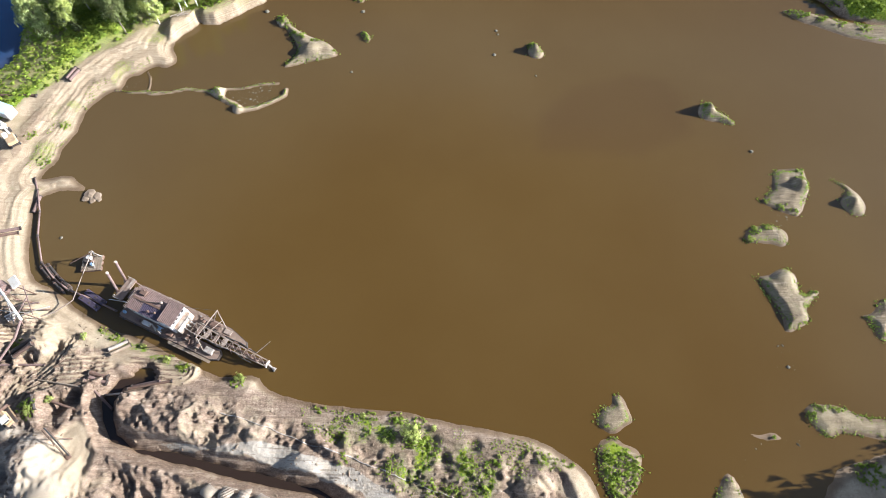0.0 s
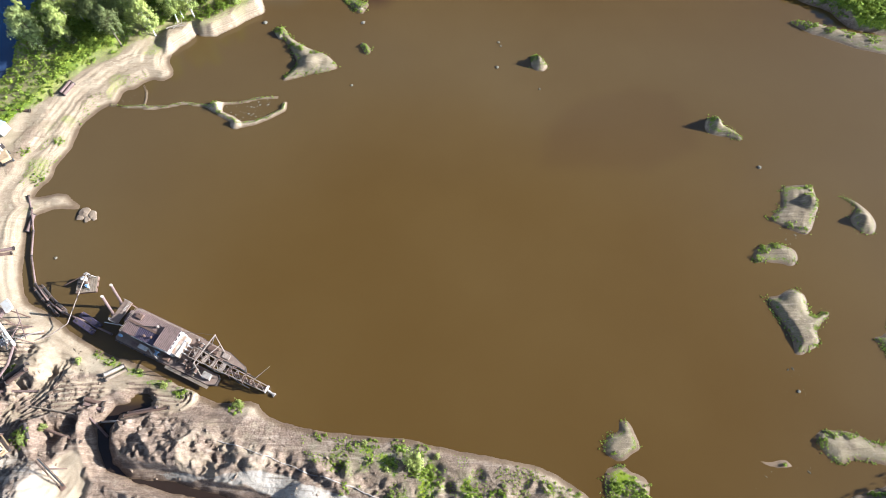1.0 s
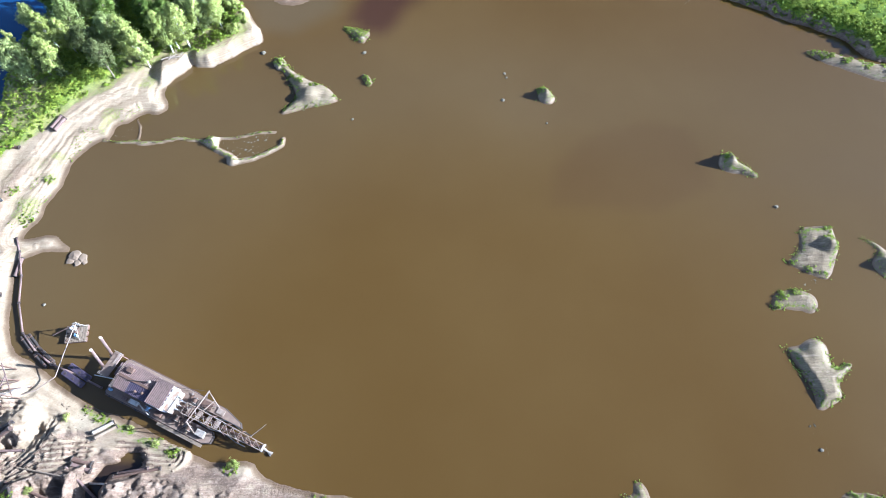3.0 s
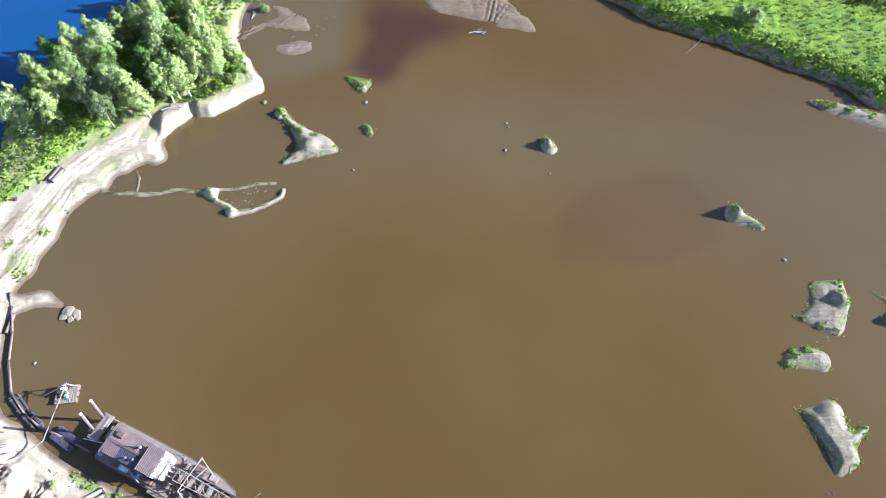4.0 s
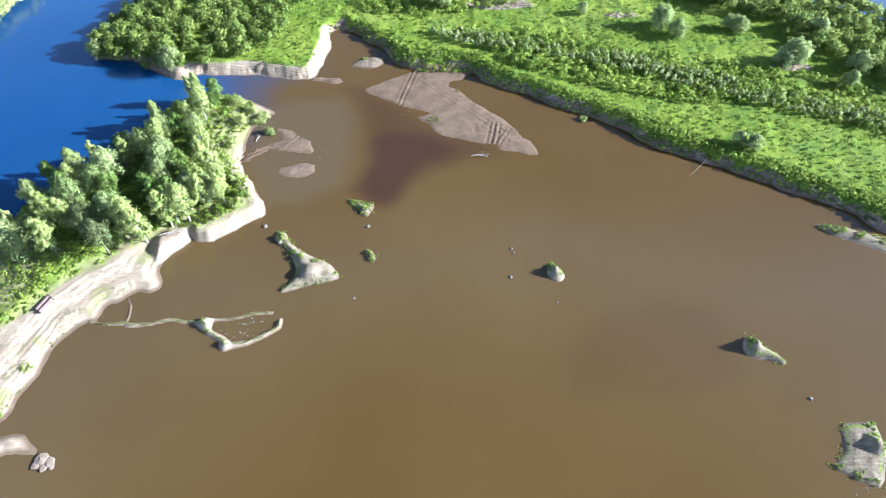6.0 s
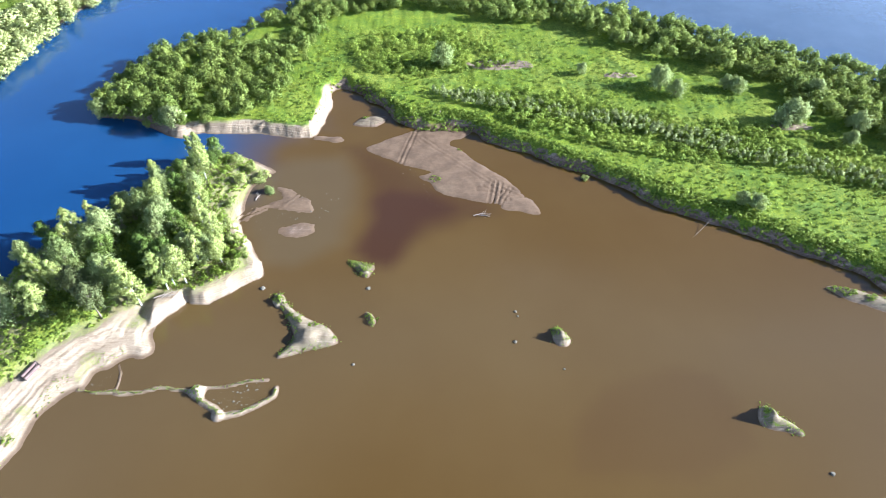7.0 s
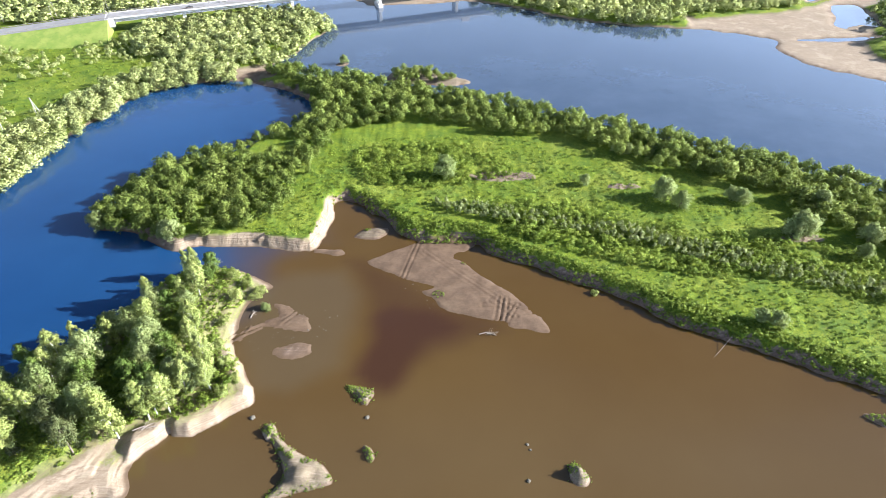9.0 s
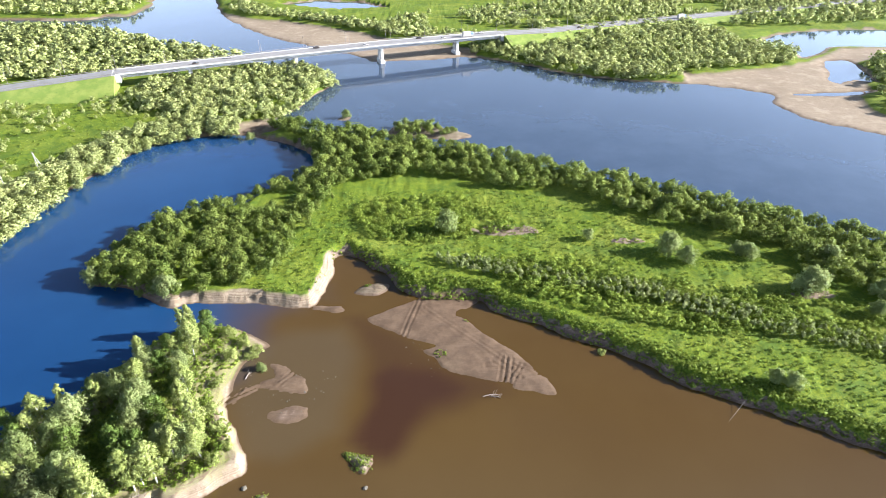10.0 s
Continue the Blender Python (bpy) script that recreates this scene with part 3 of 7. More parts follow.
def terrain(x, y):
    """Height and ground cover at the places x, y (arrays)."""
    far = step(np.hypot(x, y - 100), 200, 420)
    wob = fbm(x, y, 9.0, 4, 3) * (1.3 + 1.6 * far) + fbm(x, y, 2.2, 2, 8) * 0.35
    rel, rough = fbm(x, y, 22.0, 4, 11), fbm(x, y, 3.2, 3, 21)
    z = np.full(x.shape, -2.5)
    grass, churn, pale = np.zeros_like(x), np.zeros_like(x), np.zeros_like(x)
    cut, even, damp = np.zeros_like(x), np.zeros_like(x), np.zeros_like(x)

    # the sandy west bank with its wooded point
    d = inside_distance(x, y, rounded(WEST)) + wob * 0.55
    pit = line_distance(x, y, WEST_PIT)
    cliff = step(-line_distance(x, y, [(-76, 136), (-66, 140), (-57, 147), (-58, 156), (-63, 164)]), -7, -3)
    south = step(-y, -75, -50)
    west = (1.3 * step(d, -0.3, 5) + 1.0 * step(d + rough * 0.5, 6.0, 11.0) + 0.9 * step(d + rough * 0.8, 13.0, 17.5)) * (1 - cliff) * (1 - 0.55 * south) \
        + cliff * (3.2 * step(d + 1.2 * (ridged(x, y, 8.0, 3, 95) - 0.5), 0.3, 2.2) + 0.3 * step(d, 3, 9)) + south * 0.8 * step(d, 0, 4)
    work = south * step(d, 3, 9) * step(y, -14, -3) * step(x, -124, -108)
    west += work * (rough * 0.25 + np.abs(rel) * 0.6) + step(d, 2, 6) * rough * (0.05 + 0.11 * south)
    # terraces of old water lines, and ruts of wheels along the shore
    lawn = step(inside_distance(x, y, WEST_GREEN, 40), -3, 3)
    west += (1 - lawn) * 0.08 * step(d, 1, 3) * np.sin(d * 3.6 + rel * 4) * (1 - step(d, 10, 16)) * step(fbm(x, y, 12, 2, 52), -0.4, 0.3)
    # small broken ledges left by falling water
    shelf = west / 0.32 + 0.9 * fbm(x, y, 6.0, 3, 78)
    shelf = (np.floor(shelf) + step(shelf - np.floor(shelf), 0.55, 0.98) - 0.9 * fbm(x, y, 6.0, 3, 78)) * 0.32
    west += 0.8 * (1 - south) * (1 - lawn) * step(d, 0.6, 2) * (shelf - west) * step(fbm(x, y, 8, 3, 59), -0.5, 0.2)
    # wheel ruts along the shore road and through the works
    rut, road = np.zeros_like(x), np.zeros_like(x)
    for line, half, deep, gap in TRACKS:
        q = line_distance(x, y, line) + rough * 0.12 + rel * 0.3
        band = 1 - step(q, half * 0.7, half)
        rut = np.maximum(rut, band * (0.5 + 0.5 * np.cos(q * 6.283 / gap + fbm(x, y, 14, 2, 53) * 1.5)) * (0.45 + 0.55 * step(fbm(x, y, 5, 2, 55), -0.3, 0.4)))
        if deep > 0.2:
            road = np.maximum(road, band)
            west = west * (1 - band * 0.7) + band * 0.7 * 1.5
        west -= band * deep * np.cos(q * 6.283 / gap + fbm(x, y, 14, 2, 53) * 1.5) * (0.5 + 0.5 * step(fbm(x, y, 5, 2, 55), -0.5, 0.2))
    # clods, dug faces and pits of the works
    across, along = x * 0.8 + y * 0.6 + rough * 0.5, (y * 0.8 - x * 0.6) * 0.5
    crest = ridged(across, along, 5.5, 3, 61)
    clod = 2.4 * crest ** 1.3 + 0.75 * ridged(across * 1.1 + 40, along * 1.5, 1.9, 2, 64) + 0.35 * step(fbm(x, y, 1.6, 3, 67), 0.0, 0.2)
    west += work * (1 - 0.5 * road) * 0.55 * (ridged(x + 31, y * 1.2, 1.5, 2, 77) - 0.35)
    west += work * (1 - 0.8 * road) * clod * (0.25 + 0.75 * step(fbm(x, y, 13, 2, 63), -0.4, 0.15)) * (1 - 0.55 * step(x, -22, -8))
    west += work * road * 0.25 * step(fbm(x, y, 1.2, 2, 68), 0.05, 0.25)
    # spade-cut faces: the dug ground breaks into steps
    ledge = west / 0.75 + 0.5 * fbm(x, y, 2.4, 2, 79)
    cutaway = (np.floor(ledge) + step(ledge - np.floor(ledge), 0.62, 0.98) - 0.5 * fbm(x, y, 2.4, 2, 79)) * 0.75
    west += 0.75 * work * (1 - road) * (cutaway - west)
    heap = inside_distance(x, y, HEAP, 15) + rough * 0.5
    smooth = step(heap, 0.5, 2.5)
    west = west * (1 - smooth) + smooth * (2.3 + 0.7 * fbm(x, y, 7, 2, 66) + 0.03 * np.sin(heap * 5) + 0.5 * step(fbm(x, y, 5, 2, 65), 0.1, 0.3)) + 0.6 * step(heap, 0, 2) * (1 - smooth)
    flat = step(inside_distance(x, y, FLATS, 10), -1, 3)
    west = west * (1 - flat) + flat * (0.4 + 2.2 * ridged(across, along * 0.8, 3.4, 3, 69) ** 1.3 + 0.5 * step(fbm(x, y, 1.5, 3, 70), 0.05, 0.25))
    for hx, hy, hr, hd in PITS:
        west -= hd * step(-np.hypot(x - hx, y - hy) / hr - rough * 0.2, -1.0, -0.25)
    bowl = step(inside_distance(x, y, HOLLOW, 10) + rough * 0.7, -0.2, 1.1)
    west += bowl * (1.5 * ridged(x * 0.9 + 7, y * 0.7, 3.0, 3, 74) ** 1.6 - 1.1)
    churn_flat = flat
    even = np.maximum(even, smooth * 0.8 * (d > 0))
    z = np.where(d > -8, np.maximum(z, np.where(d > 0, west, d * 0.30)), z)
    green = inside_distance(x, y, WEST_GREEN, 40) + rel * 2.2 + rough * 1.2
    green_zone = step(green, -2.8, 0.4)
    grass = np.maximum(grass, green_zone)
    z += 0.5 * step(green, -1, 5) * (d > 0)
    sparse = step(fbm(x, y, 7.0, 3, 31), -0.08, 0.35) * step(d, 0.8, 2.4) * (1 - 0.5 * step(d, 5, 9)) * 0.56 * (d > 0)
    grass = np.maximum(grass, sparse * step(y, 62, 82) * (1 - cliff))
    dyke = inside_distance(x, y, DYKE_GREEN, 30) + rel * 2
    grass = np.maximum(grass, step(dyke, -1, 3) * (0.16 + 0.42 * step(fbm(x, y, 4.0, 3, 41), -0.15, 0.5)))
    edge = step(-line_distance(x, y, [(-76, 43), (-62, 37), (-54, 33.5)]), -2.4, -0.6)
    grass = np.maximum(grass, edge * step(fbm(x, y, 3.0, 3, 45), -0.1, 0.4) * 0.55 * (d > 0))
    brown = step(inside_distance(x, y, [(-84, 40), (-74, 38), (-62, 38), (-44, 32), (-20, 27), (0, 24), (24, 16), (26, 10), (10, 11), (-14, 15), (-34, 20), (-46, 22.5), (-57, 27), (-70, 31), (-84, 32)], 20) + rel * 2, -3, 3)
    churn = np.maximum(churn, work * np.maximum(0.46 + 0.36 * step(rel, -0.1, 0.4) + 0.25 * step(crest, 0.35, 0.1), brown * 0.62))
    churn = np.maximum(churn, brown * 0.6 * (d > 0))
    churn = np.maximum(churn * (1 - 0.5 * road), (0.85 * step(rut, 0.25, 0.8)) * (d > 0) * np.where(road > 0.1, 1, 0.6 * step(fbm(x, y, 9, 3, 57), -0.1, 0.3)))
    brown = (1 - step(line_distance(x, y, [(-118, 82), (-111, 93), (-107, 101), (-104, 108)]), 1.5, 4.0)) * step(rough, -0.3, 0.3)
    churn = np.maximum(churn, np.maximum(brown * 0.95, step(dyke, -2, 2) * (0.66 + 0.3 * rel)))
    churn = np.maximum(churn * (1 - 0.8 * smooth), churn_flat * 0.75)
    pale = np.maximum(pale, smooth * 0.3)
    belt = step(inside_distance(x, y, PALE_SLOPE, 20) + rough * 0.8 + rel, -0.6, 1.2)
    pale = np.maximum(pale, belt * 0.95)
    z = np.where(d > 0, z * (1 - 0.85 * belt) + 0.85 * belt * np.minimum(2.3, 0.45 + 0.42 * line_distance(x, y, CANAL) + 0.25 * ridged(across * 0.6, along * 2.2, 4.0, 2, 73)), z)
    pale = np.maximum(pale, south * step(inside_distance(x, y, [(-100, 2), (-100, 26), (-84, 24), (-74, 17), (-72, 6)], 20), -2, 3) * 0.5)
    cut = np.maximum(cut, 0.15 * smooth * (d > 0))
    churn = np.maximum(churn, 0.22 * smooth * (d > 0))
    cut = np.maximum(cut, cliff * step(d, 0, 1) * (1 - step(d, 3.2, 4.5)))
    cut = np.maximum(cut, 0.55 * step(d, 0.6, 1.6) * (1 - step(d, 12, 17)) * (1 - south))
    even = np.maximum(even, 0.25 * (1 - south) * (1 - green_zone) * (d > 0))

    # level meadows and woods beyond the water
    for poly, top, width in ((MEADOW, 3.3, 4.5), (LEFT, 2.4, 5.0), (FAR_LEFT, 3.0, 5.0), (EAST, 2.6, 7.0), (SOUTH_EAST, 1.0, 8.0)):
        d = inside_distance(x, y, rounded(poly)) + wob
        h = top * step(d, -0.2, width) ** 0.8 + 0.5 * rel * step(d, 4, 14) + rough * 0.42 * step(d, 1, 5)
        z = np.maximum(z, np.where(d > 0, h, d * 0.25))
        if poly is not SOUTH_EAST:
            start = 0.5 if poly is MEADOW else 0.4 if poly is LEFT else 1.4
            grass = np.maximum(grass, step(d + (rough * 2.2 - 1.3 if poly is MEADOW else 0), start - 1.2, start + 2.0))
        if poly is MEADOW:
            bank = step(-line_distance(x, y, [(-92, 213), (-50, 211), (-44, 235)]), -9, -5)
            z = np.where((bank > 0) & (d > 0), np.maximum(z, bank * (2.0 * step(d + 1.0 * (ridged(x, y, 9.0, 3, 96) - 0.5), 0.3, 2.2) + 0.5 * step(d, 3, 6)) * (1 + 0.25 * rel)), z)
            churn = np.maximum(churn, (1 - bank) * step(d, -1, 0) * (1 - step(d, 5, 8)))
            cut = np.maximum(cut, bank * step(d, 0, 1) * (1 - step(d, 3.0, 4)))
            grass *= 1 - bank * step(d, -1, 0.5) * (1 - step(d + rough * 1.5, 2.4, 4.2))
    for poly in (EAST_SAND, BANK_SAND, ISTHMUS):
        d = inside_distance(x, y, poly, 60) + wob
        m = step(d, -3, 5)
        damp = np.maximum(damp, m * (0.34 + 0.25 * fbm(x, y, 30, 3, 98)))
        grass *= 1 - m
        even = np.maximum(even, m)
        pale = np.maximum(pale, m * 0.25 * step(rel, -0.2, 0.5))
        z = np.where((z > 0.15) & (m > 0), z * (1 - m) + m * (0.25 + 0.2 * np.minimum(z, 2) + 0.15 * rel), z)
    for bx, by, ra, rb in BARE:
        m = step(1 - np.hypot((x - bx) / ra, (y - by) / rb) + rough * 0.3, 0.0, 0.35)
        grass *= 1 - m
        churn = np.maximum(churn, m * 0.5)
    for poly in PONDS:
        d = inside_distance(x, y, poly, 40) + wob * 0.6
        z = np.where(d > -6, np.minimum(z, -d * 0.25), z)
        grass *= 1 - step(d, -4, -2)

    # islands, ridges and mounds in the pit
    for poly, top, width in ISLANDS:
        d = inside_distance(x, y, rounded(poly), 14) + wob * 0.3 + 0.2
        if top < 0.5 and len(poly) > 5:
            d = d + np.where(d > -9, 1.3 * (ridged(x * 0.5 + y * 0.35, y - x * 0.35, 5.0, 3, 92) - 0.42), 0) * (0.5 if top > 0.4 else 1.3 if top < 0.34 or len(poly) < 8 else 1)
        h = np.maximum(top * (0.6 * step(d, -0.3, 1.3) + 0.4 * step(d, 0.8, width)) * (1 + 0.22 * rough) - 0.06, -3) - 0.3 * np.maximum(-d - 0.2, 0)
        if top < 0.5:
            h += np.where(d > -1, (0.30 if top < 0.4 else 0.16) * (ridged(x * 0.5 + y * 0.3, y - x * 0.4, 4.0, 3, 90) - 0.5) * step(d, -0.8, 0.6), 0)
        z = np.maximum(z, h)
        pale = np.maximum(pale, 0.12 * step(d, -0.5, 0.5) * (y < 160))
        z += np.where((d > 0) & (top > 0.5), 0.13 * fbm(x, y, 1.5, 2, 93) * step(d, 0.2, 1.2), 0)
        churn = np.maximum(churn, 0.92 * step(d, -0.5, 0.8) * (0.75 + 0.6 * rel))
        even = np.maximum(even, step(d, -0.5, 0.5) * (1.0 if top < 0.5 else 0.15))
        churn = np.maximum(churn, 0.4 * step(d, -0.5, 0.5) * (top < 0.5))
        grass = np.maximum(grass, 0.26 * step(d, 0.3, 1.0) * (top > 0.5))
        grass = np.maximum(grass, (0.36 + 0.24 * step(rel, -0.2, 0.3)) * step(d, 0.2, 0.8) * (1 - 0.66 * step(d, 1.0, 2.0)) * (y < 160) * (top > 0.3))
    reed = inside_distance(x, y, ISLANDS[13][0], 12) + rough * 0.8
    grass = np.maximum(grass, 0.62 * step(reed, -0.2, 0.8) * step(fbm(x, y, 3.0, 3, 46), -0.45, 0.1))
    for line, half, top in RIDGES:
        d = half - line_distance(x, y, line) + wob * 0.25
        z = np.maximum(z, np.where(d > 0, top * step(d, -0.2, half), d * 0.25))
    for mx, my, r, h in MOUNDS:
        q = np.hypot(x - mx, y - my) / r + rough * 0.18
        z += np.where(z > -0.3, h * step(-q, -1.0, -0.15), 0)
    for line in SPIT_TRACKS:
        q = line_distance(x, y, line) + rough * 0.15
        m = (1 - step(np.abs(q - 0.8), 0.1, 0.45)) * (z > 0)
        z -= 0.13 * m
        side = (1 - step(np.abs(np.abs(q - 0.8) - 0.55), 0.05, 0.3)) * (z > 0.08)
        z += 0.06 * side
    d = line_distance(x, y, CANAL) + wob * 0.5
    z = np.where(d < 6, np.minimum(z, -0.30 + 1.9 * step(d, 0.25, 2.3) + 5 * step(d, 2.3, 4.5)), z)
    churn = np.maximum(churn, step(-d, -5, -2) * 0.8)
    grass = np.where(z < 0.12, 0, grass)
    wet = np.maximum(np.maximum(1 - step(z, 0.05, 0.45), damp), 0.94 * even * (y < 230) * (y > 168) * (x > -66))
    return z, grass, churn, pale, wet, cut, even


def spaced(bounds):
    """Coordinates from (end, spacing) pairs, growing beyond both ends."""
    out = [bounds[0][0]]
    for end, gap in bounds[1:]:
        n = max(1, round((end - out[-1]) / gap))
        out += list(np.linspace(out[-1], end, n + 1)[1:])
    gap = bounds[1][1]
    while out[0] > -4400:
        out.insert(0, out[0] - gap)
        gap *= 1.35
    gap = bounds[-1][1]
    while out[-1] < 4400:
        out.append(out[-1] + gap)
        gap *= 1.35
    return np.array(out)


def sheet(name, xs, ys, z, colors, material):
    """A grid of quads with colour attributes."""
    nx, ny = len(xs), len(ys)
    gx, gy = np.meshgrid(xs, ys)
    co = np.stack([gx, gy, z], -1).reshape(-1, 3)
    i = np.arange(ny - 1)[:, None] * nx + np.arange(nx - 1)[None]
    quads = np.stack([i, i + 1, i + nx + 1, i + nx], -1).reshape(-1, 4)
    # the deep bed stays open below the water
    zf = z.reshape(-1)
    deep = (zf[quads] < -1.6).all(1)
    if deep.any():
        quads = quads[~deep]
        used = np.zeros(len(co), bool)
        used[quads] = True
        index = np.cumsum(used) - 1
        co, quads = co[used], index[quads]
        colors = {k: tuple(c.reshape(-1)[used] for c in v) for k, v in colors.items()}
    me = from_arrays(name, co, quads)
    for key, (r, g, b) in colors.items():
        a = me.attributes.new(key, 'FLOAT_COLOR', 'POINT')
        rgba = np.stack([r, g, b, np.ones_like(r)], -1).reshape(-1).astype(np.float32)
        a.data.foreach_set("color", rgba)
    me.materials.append(material)
    me.polygons.foreach_set("use_smooth", np.ones(len(quads), bool))
    return new(name, me)


def from_arrays(name, co, faces):
    """A mesh from vertex rows and faces that all have the same number of corners."""
    me = bpy.data.meshes.new(name)
    n, k = faces.shape
    me.vertices.add(len(co))
    me.vertices.foreach_set("co", np.asarray(co, np.float32).reshape(-1))
    me.loops.add(n * k)
    me.loops.foreach_set("vertex_index", faces.reshape(-1).astype(np.int32))
    me.polygons.add(n)
    me.polygons.foreach_set("loop_start", np.arange(0, n * k, k, dtype=np.int32))
    me.polygons.foreach_set("loop_total", np.full(n, k, np.int32))
    me.update(calc_edges=True)
    return me


gxs = spaced([(-420, 0), (-260, 8), (-132, 2.2), (-107, 0.65), (-28, 0.30), (44, 0.42), (60, 0.65), (106, 0.42), (125, 0.8), (260, 2.2), (420, 5)])
gys = spaced([(-30, 0), (2, 2.0), (54, 0.28), (112, 0.55), (222, 0.62), (262, 1.1), (540, 3.2), (760, 6)])
mx, my = np.meshgrid(gxs, gys)
gz, grass, churn, pale, wet, cut, even = terrain(mx, my)
ground = sheet("ground", gxs, gys, gz, {"cover": (grass, churn, pale), "state": (wet, cut, even)}, GROUND)
tagged(ground, "sandy river land with meadows, banks and wheel ruts", "ground", kind="structure")

wxs = spaced([(-420, 0), (-150, 14), (130, 2.2), (420, 12)])
wys = spaced([(-30, 0), (250, 2.2), (420, 9), (760, 18)])
mx, my = np.meshgrid(wxs, wys)
soft = fbm(mx, my, 18, 3, 71) * 4
silt = step(inside_distance(mx, my, PIT) + soft * 1.5, -42, 4) ** 1.6
plume = 0.52 * step(inside_distance(mx, my, PLUME, 40) + soft * 0.5, -3, 4) + 0.42 * step(inside_distance(mx, my, PLUME_CORE, 40) + soft * 0.5, -3, 4)
stain = step(inside_distance(mx, my, [(27, 104), (36, 113), (52, 118), (62, 116), (65, 109), (66, 98), (51, 91), (25, 93)], 40) + soft * 0.3, -2.5, 2.5)
plume = np.maximum(plume, stain * 0.22)
shoal_sheen = step(inside_distance(mx, my, SHALLOWS, 40) + soft * 0.5, -4, 6) * (1 - plume)
# painted sky reflection: greying that grows away from the pit's southern middle
shoal_sheen = np.maximum(shoal_sheen, 0.7 * step(np.hypot(mx * 0.8 - 6, my - 42) + soft, 38, 100) * (1 - step(my, 120, 170)) * (1 - plume))
canal = step(-line_distance(mx, my, CANAL), -6, -4) * (my < 33.5)
river = step(inside_distance(mx, my, RIVER_BED) + soft * 2, -25, 25)
water = sheet("water", wxs, wys, mx * 0, {"cover": (silt, plume, shoal_sheen), "state": (river, canal, river)}, WATER)
tagged(water, "muddy brown pit water merging into blue river water", "water", kind="structure")


def height(x, y):
    return float(terrain(np.array([float(x)]), np.array([float(y)]))[0][0])


def heights(x, y):
    return terrain(np.asarray(x, float), np.asarray(y, float))[0]


# ---- plants ----
def unit(v):
    return v / (np.linalg.norm(v, axis=-1, keepdims=True) + 1e-9)


def sprays(rng, pos, out, size):
    """Leaf sprays as small triangles, each turned at random but facing outwards; returns corners (n, 3, 3)."""
    n = len(pos)
    face = unit(rng.normal(size=(n, 3)) + out * 0.9)
    u = unit(np.cross(face, rng.normal(size=(n, 3))))
    w = np.cross(face, u)
    s = size * rng.uniform(0.6, 1.4, n)[:, None]
    return np.stack([pos + u * s, pos - u * s * 0.5 + w * s * 0.8, pos - u * s * 0.5 - w * s * 0.8], 1)


def leaf_cloud(rng, centres, radii, per, size, flat=0.75, twigs=8):
    """Leaves on the twigs of each limb's blob; returns triangles and the way that each leaf faces the light."""
    centres, radii = np.asarray(centres, float), np.asarray(radii, float)
    axis = centres.mean(0)
    d = unit(rng.normal(size=(len(centres) * twigs, 3)) + [0, 0, 0.25])
    k = np.repeat(np.arange(len(centres)), twigs)
    tip = centres[k] + d * (radii[k] * rng.uniform(0.35, 0.95, len(k)))[:, None] * [1, 1, flat]
    tip_r = radii[k] * rng.uniform(0.26, 0.5, len(k))
    j = np.repeat(np.arange(len(k)), max(1, per // twigs))
    v = unit(rng.normal(size=(len(j), 3)) + [0, 0, 0.2])
    pos = tip[j] + v * (tip_r[j] * rng.uniform(0.3, 1.1, len(j)) ** 0.6)[:, None] * [1, 1, 1.15]
    soft = unit(0.75 * v + 0.55 * d[j] + 0.6 * unit((pos - axis) * [1, 1, 0.6]) + [0, 0, 0.3] + rng.normal(size=v.shape) * 0.42)
    return sprays(rng, pos, soft, size), soft


def leaves_mesh(name, leaves, material, tint=None):
    """A mesh of leaf triangles, shaded as the soft body of the crown."""
    tri, soft = leaves
    co = tri.reshape(-1, 3)
    me = from_arrays(name, co, np.arange(len(co)).reshape(-1, 3))
    at = me.attributes.new("custom_normal", 'FLOAT_VECTOR', 'POINT')
    at.data.foreach_set("vector", np.repeat(soft, 3, 0).astype(np.float32).reshape(-1))
    if tint is not None:
        at = me.attributes.new("tint", 'FLOAT', 'POINT')
        at.data.foreach_set("value", np.repeat(tint, 3).astype(np.float32))
    me.materials.append(material)
    return me


def tube(bm, pts, radii, sides=6):
    """A tapered tube along points, closed at both ends."""
    pts = [Vector(p) for p in pts]
    rings = []
    for i, p in enumerate(pts):
        d = (pts[min(i + 1, len(pts) - 1)] - pts[max(i - 1, 0)]).normalized()
        side = d.orthogonal().normalized()
        other = d.cross(side)
        rings.append([bm.verts.new(p + (side * math.cos(2 * math.pi * j / sides) + other * math.sin(2 * math.pi * j / sides)) * radii[i])
                      for j in range(sides)])
    for a, b in zip(rings, rings[1:]):
        for j in range(sides):
            bm.faces.new((a[j], a[(j + 1) % sides], b[(j + 1) % sides], b[j]))
    bm.faces.new(rings[0][::-1])
    bm.faces.new(rings[-1])


def part(name, bm, material, parent, label="", smooth=False):
    me = bpy.data.meshes.new(name)
    bmesh.ops.recalc_face_normals(bm, faces=bm.faces)
    bm.to_mesh(me)
    bm.free()
    me.materials.append(material)
    if smooth:
        me.polygons.foreach_set("use_smooth", np.ones(len(me.polygons), bool))
    ob = new(name, me)
    ob.parent = parent
    if label:
        tagged(ob, label)
    return ob


